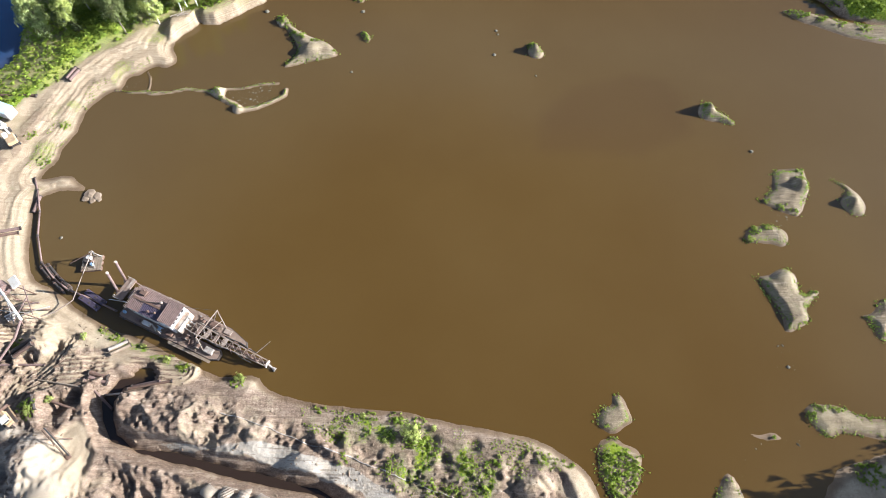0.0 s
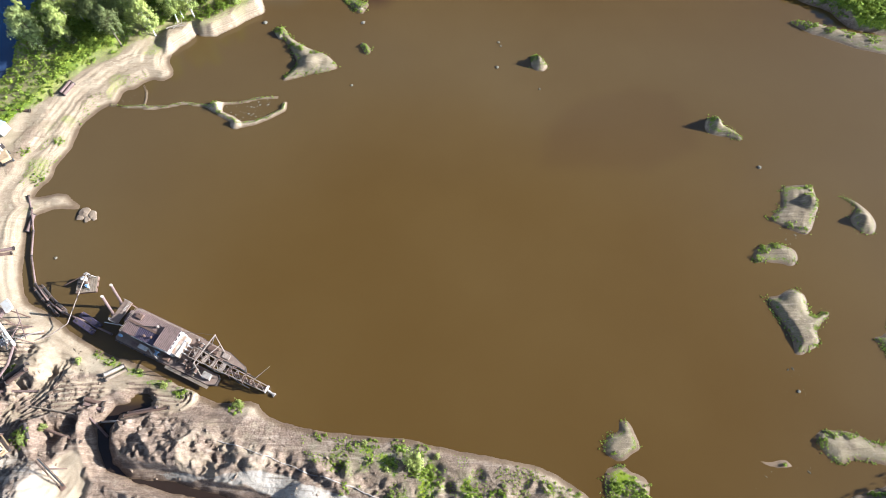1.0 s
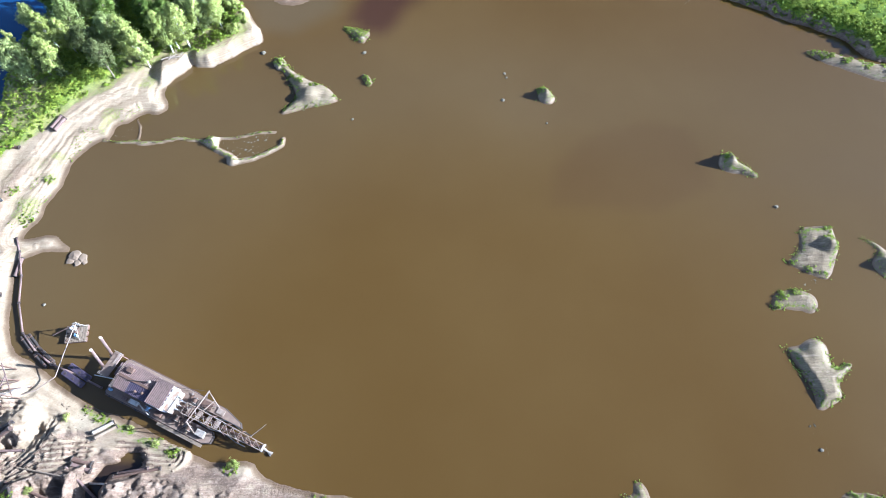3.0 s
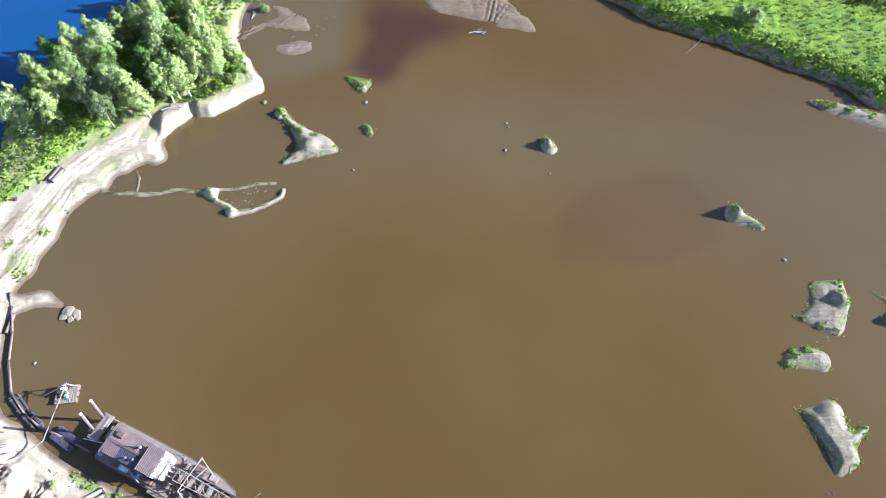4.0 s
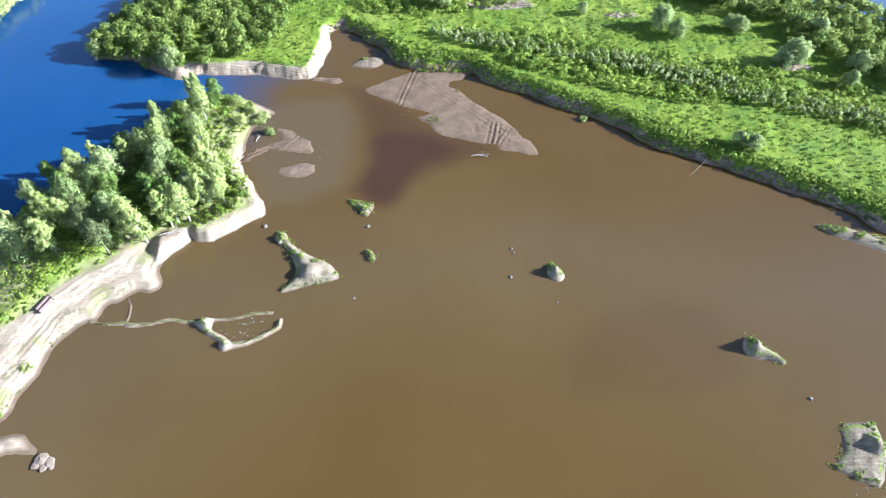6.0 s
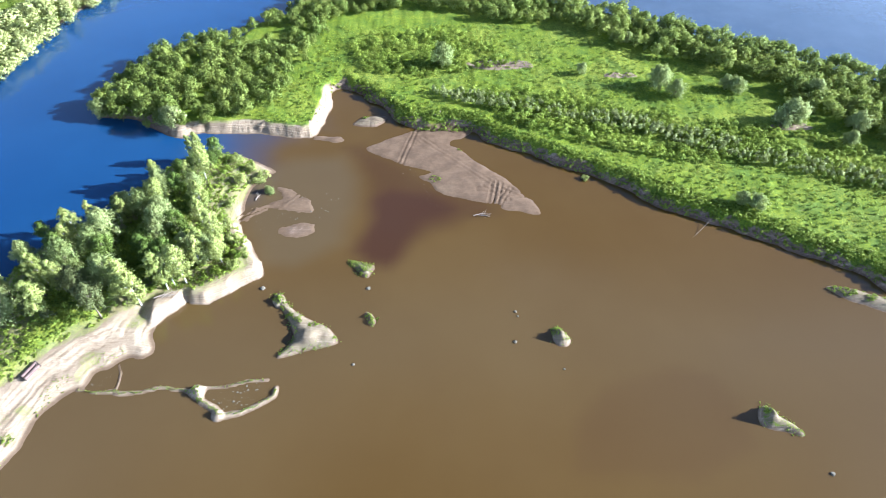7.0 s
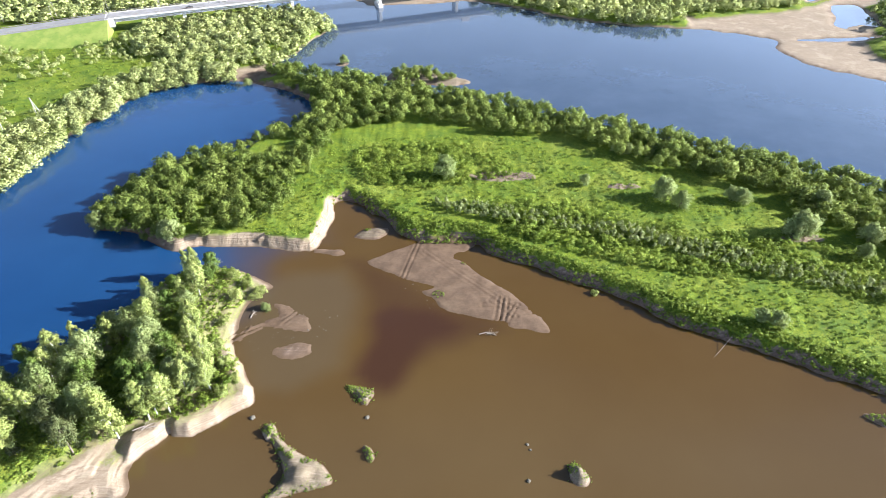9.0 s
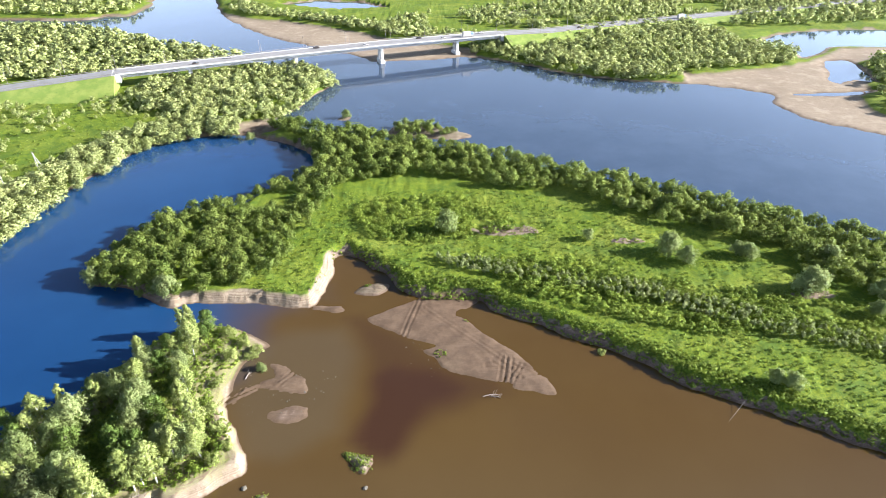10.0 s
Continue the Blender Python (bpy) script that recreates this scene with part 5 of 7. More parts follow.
ISLAND_SPOTS_2 = [(76.4, 24, 1.3), (77.3, 21.6, 0.9), (78.5, 26, 1.2), (82, 25.6, 0.9), (35.5, 12.5, 4.6), (36.5, 12, 3.6), (38, 15.5, 2.2), (33, 16.5, 1.6), (35, 19.6, 1.4), (33.3, 21.6, 0.9),
                  (63.6, 20.2, 0.7), (68, 20.2, 0.5), (103, 143, 2), (107, 141.8, 2.2), (112, 139.8, 2), (117, 138, 2), (123, 136, 2.5), (-32, 224.5, 2), (-30, 227, 1.5),
                  (7, 172.7, 1.2), (-6, 189, 1.8), (3, 206, 2), (26.5, 175.5, 0.5), (23, 183, 0.6), (-34, 172.5, 1.0), (-50, 115.2, 0.7), (-70, 113.4, 0.7), (56.6, 11.6, 0.6),
                  (-76, 43, 1.2), (-73, 41.3, 1.3), (-60, 37.2, 1.6), (-56, 34.6, 1.5), (-44, 32, 2.0), (-92, 38.5, 1.5), (-85, 25, 2.2), (-103, 88, 1.5), (-101, 100, 1.4),
                  (-97, 106, 1.2), (-108, 96, 1.5), (85, 13, 3), (92, 10, 4), (-26, 26.1, 1.3), (-19.3, 23.8, 1.2), (-15.3, 24.1, 1.6), (-10, 23.6, 1.5), (-5, 23.4, 1.3), (-5.8, 19.6, 2.4), (-2.4, 17.4, 1.8), (-11, 20.2, 1.3), (-22.4, 19.1, 1.2),
                  (-20.4, 15.3, 1.3), (-10.7, 13.7, 1.3), (5, 14.2, 1.6), (9.5, 13.7, 1.9), (10.6, 15.3, 1.2), (-2.9, 10.5, 1.5), (1.6, 9.5, 1.6), (7.1, 9, 1.4), (19.7, 15.3, 1.2), (25.3, 15.3, 1.4), (-15.6, 20.7, 1.0)]
woods("island_weeds", 25, blend_spots(RNG, ISLAND_SPOTS + ISLAND_SPOTS_2, 8.0), 0.58, TUFT, LEAF_LOW, "green weeds and young willow on islands and banks", 1.4, 0.5, 1.8)
rim_x, rim_y = [], []
for poly, top, _ in ISLANDS[:15]:
    for (ax, ay), (bx, by) in zip(poly, poly[1:] + poly[:1]):
        n = max(2, int(math.hypot(bx - ax, by - ay) / 0.2))
        t = RNG.uniform(0, 1, n)
        rim_x += list(ax + (bx - ax) * t + RNG.normal(0, 0.55, n))
        rim_y += list(ay + (by - ay) * t + RNG.normal(0, 0.35, n))
rim_x, rim_y = np.array(rim_x), np.array(rim_y)
on = fbm(rim_x, rim_y, 4.0, 3, 81) > -0.12
rim_x, rim_y = rim_x[on], rim_y[on]
rim_z = np.maximum(heights(rim_x, rim_y), -0.05)
woods("rim_weeds", 29, (rim_x, rim_y, rim_z), 0.33, TUFT, LEAF_LOW, "weeds and reeds along the rims of the islands", 1.6, 0.4, 1.8)
woods("dyke_weeds", 26, scatter(RNG, DYKE_GREEN, 0.6, 0.48, 3), 0.34, TUFT, LEAF_LOW, "thin tufts of grass on the sand dyke", 1.6, 0.5, 1.6)
RIDGE_SPOTS = [(x, y, 0.35) for line, *_ in RIDGES[:3] for (ax, ay), (bx, by) in zip(line, line[1:]) for x, y in
               [(ax + (bx - ax) * k / 7, ay + (by - ay) * k / 7 + 0.3 * math.sin(k * 7)) for k in range(7)]]
woods("ridge_weeds", 27, blend_spots(RNG, RIDGE_SPOTS, 9), 0.4, TUFT, LEAF_LOW, "sprouting weeds on the gravel ridges", 1.4, 0.5, 1.4)


# ---- small building blocks ----
def box(bm, c, s, m=None, bevel=0.0):
    """A box with centre c and sizes s, under an optional matrix."""
    got = bmesh.ops.create_cube(bm, size=1.0, matrix=(m or Matrix()) @ Matrix.Translation(c) @ Matrix.Diagonal((*s, 1)))
    if bevel:
        edges = list({e for v in got["verts"] for e in v.link_edges})
        bmesh.ops.bevel(bm, geom=edges, offset=bevel, segments=1, affect='EDGES')


def beam(bm, a, b, w, h=None):
    """A straight bar of square or flat section between two points."""
    a, b = Vector(a), Vector(b)
    d = b - a
    box(bm, (0, 0, 0), (w, h or w, d.length), Matrix.Translation((a + b) / 2) @ d.to_track_quat('Z', 'Y').to_matrix().to_4x4())


def rod(bm, a, b, r, sides=8):
    tube(bm, [a, b], [r, r], sides)


def lathe(bm, profile, sides=16, m=None):
    """A turned shape about z from (radius, height) pairs."""
    m = m or Matrix()
    rings = [[bm.verts.new(m @ Vector((r * math.cos(2 * math.pi * j / sides), r * math.sin(2 * math.pi * j / sides), z))) for j in range(sides)]
             for r, z in profile]
    for a, b in zip(rings, rings[1:]):
        for j in range(sides):
            bm.faces.new((a[j], a[(j + 1) % sides], b[(j + 1) % sides], b[j]))
    bm.faces.new(rings[0][::-1])
    bm.faces.new(rings[-1])


def one(name, build, material, parent, label="", smooth=False):
    """One part: build(bm) shapes it."""
    bm = bmesh.new()
    build(bm)
    return part(name, bm, material, parent, label, smooth)


def prism(bm, outline, z0, z1, m=None):
    """An upright block over an outline in plan."""
    m = m or Matrix()
    lo = [bm.verts.new(m @ Vector((x, y, z0))) for x, y in outline]
    hi = [bm.verts.new(m @ Vector((x, y, z1))) for x, y in outline]
    n = len(outline)
    for i in range(n):
        bm.faces.new((lo[i], lo[(i + 1) % n], hi[(i + 1) % n], hi[i]))
    bm.faces.new(lo[::-1])
    bm.faces.new(hi)


# ---- the road bridge and its embankments ----
PIERS = [(-172, 451), (-107, 476), (-49, 498.7), (7, 520.4)]
ABUT_W, ABUT_E = Vector((-213, 435, 12.0)), Vector((42, 534, 12.6))
ROAD_W = [Vector((-900, 300, 4)), Vector((-420, 378, 4.5)), Vector((-285, 413, 7.2)), ABUT_W]
ROAD_E = [ABUT_E, Vector((80, 550, 10.5)), Vector((130, 580, 8)), Vector((213, 616, 6.5)), Vector((307, 652, 6)), Vector((394, 683, 6)), Vector((1200, 960, 6))]
HALF = 6.6


def ribbon(bm, line, half, drop, below=False):
    """A strip of road along a line, with a body reaching down by drop."""
    rows = []
    for i, p in enumerate(line):
        d = (line[min(i + 1, len(line) - 1)] - line[max(i - 1, 0)])
        s = Vector((-d.y, d.x, 0)).normalized() * half
        rows.append([bm.verts.new(q) for q in (p - s, p + s, p + s - Vector((0, 0, drop)), p - s - Vector((0, 0, drop)))])
    for a, b in zip(rows, rows[1:]):
        for j in range(4):
            bm.faces.new((a[j], a[(j + 1) % 4], b[(j + 1) % 4], b[j]))
    bm.faces.new(rows[0][::-1])
    bm.faces.new(rows[-1])


def stretch(line, gap):
    out = []
    for a, b in zip(line, line[1:]):
        n = max(1, int((b - a).length / gap))
        out += [a.lerp(b, k / n) for k in range(n)]
    return out + [line[-1]]


bridge = tagged(new("bridge"), "long pale concrete road bridge on twin-column piers over the river", "bridge")
DECK = stretch([ABUT_W, Vector((-107, 476.1, 13.5)), Vector((-49, 498.7, 13.7)), ABUT_E], 12)
one("deck", lambda bm: ribbon(bm, DECK, HALF, 0.45), ASPHALT, bridge, "grey asphalt roadway")
for off in (-4.1, 0.0, 4.1):
    def girder(bm, off=off):
        side = Vector((-0.36, 0.93, 0)) * off
        ribbon(bm, [p + side - Vector((0, 0, 0.45)) for p in DECK], 0.75, 2.3)
    one("girder", girder, PAINT_WHITE, bridge, "pale painted girder")
for sgn in (-1, 1):
    def kerb(bm, sgn=sgn):
        side = Vector((-0.36, 0.93, 0)) * sgn * (HALF - 0.35)
        ribbon(bm, [p + side + Vector((0, 0, 0.35)) for p in DECK], 0.4, 0.8)
    one("parapet", kerb, CONCRETE, bridge, "concrete edge with steel barrier")

    def rail(bm, sgn=sgn):
        side = Vector((-0.36, 0.93, 0)) * sgn * (HALF - 0.2)
        pts = [p + side for p in DECK]
        for a, b in zip(pts, pts[1:]):
            beam(bm, a + Vector((0, 0, 1.25)), b + Vector((0, 0, 1.25)), 0.12)
            beam(bm, a + Vector((0, 0, 0.85)), b + Vector((0, 0, 0.85)), 0.08)
            n = 4
            for k in range(n):
                q = a.lerp(b, k / n)
                beam(bm, q, q + Vector((0, 0, 1.25)), 0.1)
    one("railing", rail, PAINT_GREY, bridge)
for x, y in PIERS:
    z0 = height(x, y)
    for off in (-2.6, 2.6):
        def column(bm, x=x, y=y, off=off):
            m = pose(x - 0.36 * off, y + 0.93 * off, 0, 0, 0, 21)
            box(bm, (0, 0, 5.8), (2.4, 2.0, 9.4), m, 0.25)
        one("pier_column", column, CONCRETE, bridge)

    def foot(bm, x=x, y=y):
        m = pose(x, y, 0, 0, 0, 21)
        box(bm, (0, 0, 0.7), (4.2, 9.5, 4.4), m, 0.7)
    one("pier_base", foot, CONCRETE, bridge, "stained concrete pier base")

    def cap(bm, x=x, y=y):
        m = pose(x, y, 0, 0, 0, 21)
        box(bm, (0, 0, 10.4), (2.2, 9.6, 0.7), m, 0.15)
    one("pier_cap", cap, CONCRETE, bridge)
for p, turn in ((ABUT_W, 21), (ABUT_E, 21)):
    one("abutment", lambda bm, p=p: box(bm, (0, 0, -2.6), (5.0, 2 * HALF + 1.2, 5.0), pose(*p, 0, 0, turn), 0.2), PAINT_WHITE, bridge, "white concrete abutment")


def lamp(x, y, z, turn):
    top = tagged(new("street_lamp"), "slim grey street lamp beside the bridge road", "street lamp", "street lamps")
    one("pole", lambda bm: tube(bm, [(0, 0, 0), (0, 0, 6), (0, 0, 9)], [0.13, 0.1, 0.08], 6), PAINT_GREY, top)
    one("arm", lambda bm: tube(bm, [(0, 0, 8.9), (0, 0.8, 9.4), (0, 1.7, 9.5)], [0.07, 0.06, 0.05], 5), PAINT_GREY, top)
    one("lamp_head", lambda bm: box(bm, (0, 1.9, 9.5), (0.28, 0.7, 0.16), None, 0.04), PAINT_WHITE, top)
    top.matrix_basis = pose(x, y, z, 0, 0, turn)
    return top


first = None
for i, p in enumerate(stretch([ABUT_W + Vector((-60, -13, -0.9)), ABUT_W, ABUT_E, ABUT_E + Vector((60, 21, -1.0))], 30)):
    zz = p.z + (1.0 * math.sin(math.pi * min(1, max(0, (p.x + 213) / 258))) if -213 < p.x < 45 else 0)
    for sgn in (-1, 1):
        q = Vector((p.x - 0.36 * sgn * (HALF - 0.2), p.y + 0.93 * sgn * (HALF - 0.2), zz - 0.25))
        turn = 21 if sgn < 0 else 201
        if first is None:
            first = lamp(*q, turn)
        else:
            copy_thing(first, pose(*q, 0, 0, turn))


def embankment(name, line, label):
    """A grassy dam below the road, with its asphalt and barriers."""
    line = stretch(line, 25)
    rows = []
    bm = bmesh.new()
    for i, p in enumerate(line):
        d = line[min(i + 1, len(line) - 1)] - line[max(i - 1, 0)]
        s = Vector((-d.y, d.x, 0)).normalized()
        drop = p.z - 1.5
        prof = [(-(HALF + 1.5 + drop * 2.0), -drop), (-(HALF + 1.5 + drop), -drop * 0.45), (-(HALF + 1.2), -0.3), (HALF + 1.2, -0.3), (HALF + 1.5 + drop, -drop * 0.45), (HALF + 1.5 + drop * 2.0, -drop)]
        rows.append([bm.verts.new(p + s * o + Vector((0, 0, h))) for o, h in prof])
    for a, b in zip(rows, rows[1:]):
        for j in range(5):
            bm.faces.new((a[j], a[j + 1], b[j + 1], b[j]))
    bm.faces.new(rows[0])
    bm.faces.new(rows[-1])
    me = bpy.data.meshes.new(name)
    bmesh.ops.recalc_face_normals(bm, faces=bm.faces)
    bm.to_mesh(me)
    bm.free()
    me.materials.append(EMBANK)
    top = tagged(new(name, me), label, "embankment", kind="structure")
    one("roadway", lambda b: ribbon(b, line, HALF, 0.35), ASPHALT, top)
    for sgn in (-1, 1):
        def barrier(b, sgn=sgn):
            for p, q in zip(line, line[1:]):
                d = q - p
                s = Vector((-d.y, d.x, 0)).normalized() * sgn * (HALF - 0.4)
                beam(b, p + s + Vector((0, 0, 0.7)), q + s + Vector((0, 0, 0.7)), 0.1, 0.3)
                for k in range(5):
                    u = p.lerp(q, k / 5) + s
                    beam(b, u, u + Vector((0, 0, 0.75)), 0.12)
        one("barrier", barrier, PAINT_GREY, top)
    return top


def embank_material():
    n = Nodes("embankment")
    p = n.where()
    a, b = n.noise(p, 0.15, 4), n.noise(p, 1.2, 4, 0.65)
    col = n.mix(n.ramp(a, 0.35, 0.65), (0.14, 0.195, 0.03), (0.21, 0.245, 0.05))
    col = n.mix(n.math('MULTIPLY', n.ramp(b, 0.5, 0.75), 0.6), col, (0.075, 0.12, 0.025))
    n.bump(b, 0.7, 0.3)
    return n.finish(col, 0.95)


EMBANK = embank_material()
embankment("road_embankment", ROAD_W, "grassy dam carrying the asphalt road to the bridge")
embankment("far_embankment", ROAD_E, "grassy dam carrying the road beyond the river")


def vehicle(name, label, material, sx, sy, sz, cargo):
    """A car, van or truck with body, cabin, windows and wheels; forward is +x."""
    top = tagged(new(name), label, "car" if not cargo else "truck", "vehicles on the road")
    def body(bm):
        box(bm, (0, 0, 0.3 + sz * 0.25), (sx, sy, sz * 0.42), None, 0.12)
    one("body", body, material, top)
    if cargo:
        one("cabin", lambda bm: box(bm, (sx * 0.39, 0, 0.3 + sz * 0.55), (sx * 0.2, sy, sz * 0.6), None, 0.15), PAINT_BLUE, top)
        one("cargo_box", lambda bm: box(bm, (-sx * 0.11, 0, 0.3 + sz * 0.68), (sx * 0.74, sy * 1.02, sz * 0.75), None, 0.06), material, top)
        one("windscreen", lambda bm: box(bm, (sx * 0.49, 0, 0.3 + sz * 0.66), (0.06, sy * 0.85, sz * 0.22), None, 0.02), GLASS_DARK, top)
    else:
        def cabin(bm):
            prism(bm, [(-sx * 0.33, -sy * 0.44), (sx * 0.2, -sy * 0.44), (sx * 0.2, sy * 0.44), (-sx * 0.33, sy * 0.44)], 0.3 + sz * 0.44, 0.3 + sz * 0.52)
            prism(bm, [(-sx * 0.24, -sy * 0.38), (sx * 0.08, -sy * 0.38), (sx * 0.08, sy * 0.38), (-sx * 0.24, sy * 0.38)], 0.3 + sz * 0.72, 0.3 + sz * 0.78)
        one("roof", cabin, material, top)
        def glass(bm):
            lo = [(-sx * 0.34, -sy * 0.43), (sx * 0.22, -sy * 0.43), (sx * 0.22, sy * 0.43), (-sx * 0.34, sy * 0.43)]
            hi = [(-sx * 0.24, -sy * 0.385), (sx * 0.08, -sy * 0.385), (sx * 0.08, sy * 0.385), (-sx * 0.24, sy * 0.385)]
            a = [bm.verts.new((x, y, 0.3 + sz * 0.46)) for x, y in lo]
            b = [bm.verts.new((x, y, 0.3 + sz * 0.74)) for x, y in hi]
            for i in range(4):
                bm.faces.new((a[i], a[(i + 1) % 4], b[(i + 1) % 4], b[i]))
        one("windows", glass, GLASS_DARK, top)
    for wx in (-0.31, 0.31):
        for wy in (-0.45, 0.45):
            r = 0.33 if not cargo else 0.48
            tyre = one("wheel", lambda bm: rod(bm, (sx * wx, sy * wy - 0.1, r), (sx * wx, sy * wy + 0.1, r), r, 12), RUBBER, top)
            s = 1 if wy > 0 else -1
            one("rim", lambda bm: rod(bm, (sx * wx, sy * wy + 0.09 * s, r), (sx * wx, sy * wy + 0.115 * s, r), r * 0.6, 8), PAINT_GREY, tyre)
    return top


def deck_place(x):
    """Road surface height and side step at x along the bridge line."""
    pts = ROAD_W + DECK[1:] + ROAD_E[1:]
    for a, b in zip(pts, pts[1:]):
        if a.x <= x <= b.x:
            return a.lerp(b, (x - a.x) / (b.x - a.x)), math.degrees(math.atan2(b.y - a.y, b.x - a.x))


CARS = [("car", "small white car driving over the bridge", PAINT_WHITE, 4.4, 1.8, 1.5, False), ("car", "dark car on the bridge road", STEEL_DARK, 4.4, 1.8, 1.5, False),
        ("truck", "white box truck on the bridge road", PAINT_WHITE, 8.5, 2.5, 3.4, True)]
cars = [vehicle(*c) for c in CARS]
used = set()
for x, kind, lane in [(-148, 0, 1), (-168, 1, -1), (-60, 0, -1), (-20, 1, 1), (15, 2, -1), (28, 0, 1), (-4, 0, -1), (-92, 1, 1), (150, 0, 1), (212, 2, -1), (110, 1, -1)]:
    p, turn = deck_place(x)
    m = pose(p.x - 0.36 * lane * 3, p.y + 0.93 * lane * 3, p.z + 0.01, 0, 0, turn + (0 if lane < 0 else 180))
    if kind in used:
        copy_thing(cars[kind], m)
    else:
        cars[kind].matrix_basis = m
        used.add(kind)

# ---- power line posts on the flood meadow ----
def power_pole(x, y, braced):
    top = tagged(new("power_pole"), "white concrete power pole with slanted brace in the meadow", "utility pole", "power poles")
    one("post", lambda bm: tube(bm, [(0, 0, -0.3), (0, 0, 9)], [0.22, 0.15], 6), PAINT_WHITE, top)
    one("cross_arm", lambda bm: beam(bm, (-1.1, 0, 8.6), (1.1, 0, 8.6), 0.14), STEEL_RUST, top)
    if braced:
        one("brace", lambda bm: tube(bm, [(1.9, 0.8, -0.3), (0.05, 0, 8.2)], [0.2, 0.14], 6), PAINT_WHITE, top)
    top.matrix_basis = pose(x, y, height(x, y), 0, 0, 20)
    return top


power_pole(-196, 312, True)
power_pole(-201, 294, False)
power_pole(-236, 300, False)


# ---- the dredger, moored along the south bank ----
def pipe(bm, pts, r, sides=10):
    tube(bm, pts, [r] * len(pts), sides)


def corrugated(bm, x0, x1, y0, y1, z0, z1, pitch=0.42, depth=0.07):
    """A ribbed roof sheet sloping from z0 at y0 to z1 at y1, ribs across x."""
    n = int((x1 - x0) / (pitch / 4))
    rows = []
    for i in range(n + 1):
        x = x0 + (x1 - x0) * i / n
        h = depth * (0.5 + 0.5 * math.sin(2 * math.pi * (x - x0) / pitch))
        rows.append([bm.verts.new((x, y0, z0 + h)), bm.verts.new((x, y1, z1 + h)), bm.verts.new((x, y1, z1 - 0.08)), bm.verts.new((x, y0, z0 - 0.08))])
    for a, b in zip(rows, rows[1:]):
        for j in range(4):
            bm.faces.new((a[j], a[(j + 1) % 4], b[(j + 1) % 4], b[j]))
    bm.faces.new(rows[0][::-1])
    bm.faces.new(rows[-1])


def railing(bm, pts, h=1.0, gap=1.5, w=0.06):
    for a, b in zip(pts, pts[1:]):
        a, b = Vector(a), Vector(b)
        for f in (0.5, 1.0):
            beam(bm, a + Vector((0, 0, h * f)), b + Vector((0, 0, h * f)), w)
        n = max(1, int((b - a).length / gap))
        for k in range(n + 1):
            q = a.lerp(b, k / n)
            beam(bm, q, q + Vector((0, 0, h)), w)


PAINT_HOUSE = worn("paint_house", (0.55, 0.54, 0.53), (0.28, 0.19, 0.14), 0.65, scale=0.8, amount=0.6)
STEEL_PALE = worn("steel_pale", (0.25, 0.20, 0.165), (0.14, 0.09, 0.065), 0.7, 0.1, scale=0.9, amount=0.8)
PAINT_RUSTY = worn("paint_rusty", (0.42, 0.36, 0.30), (0.22, 0.12, 0.07), 0.7, scale=0.9, amount=0.9)


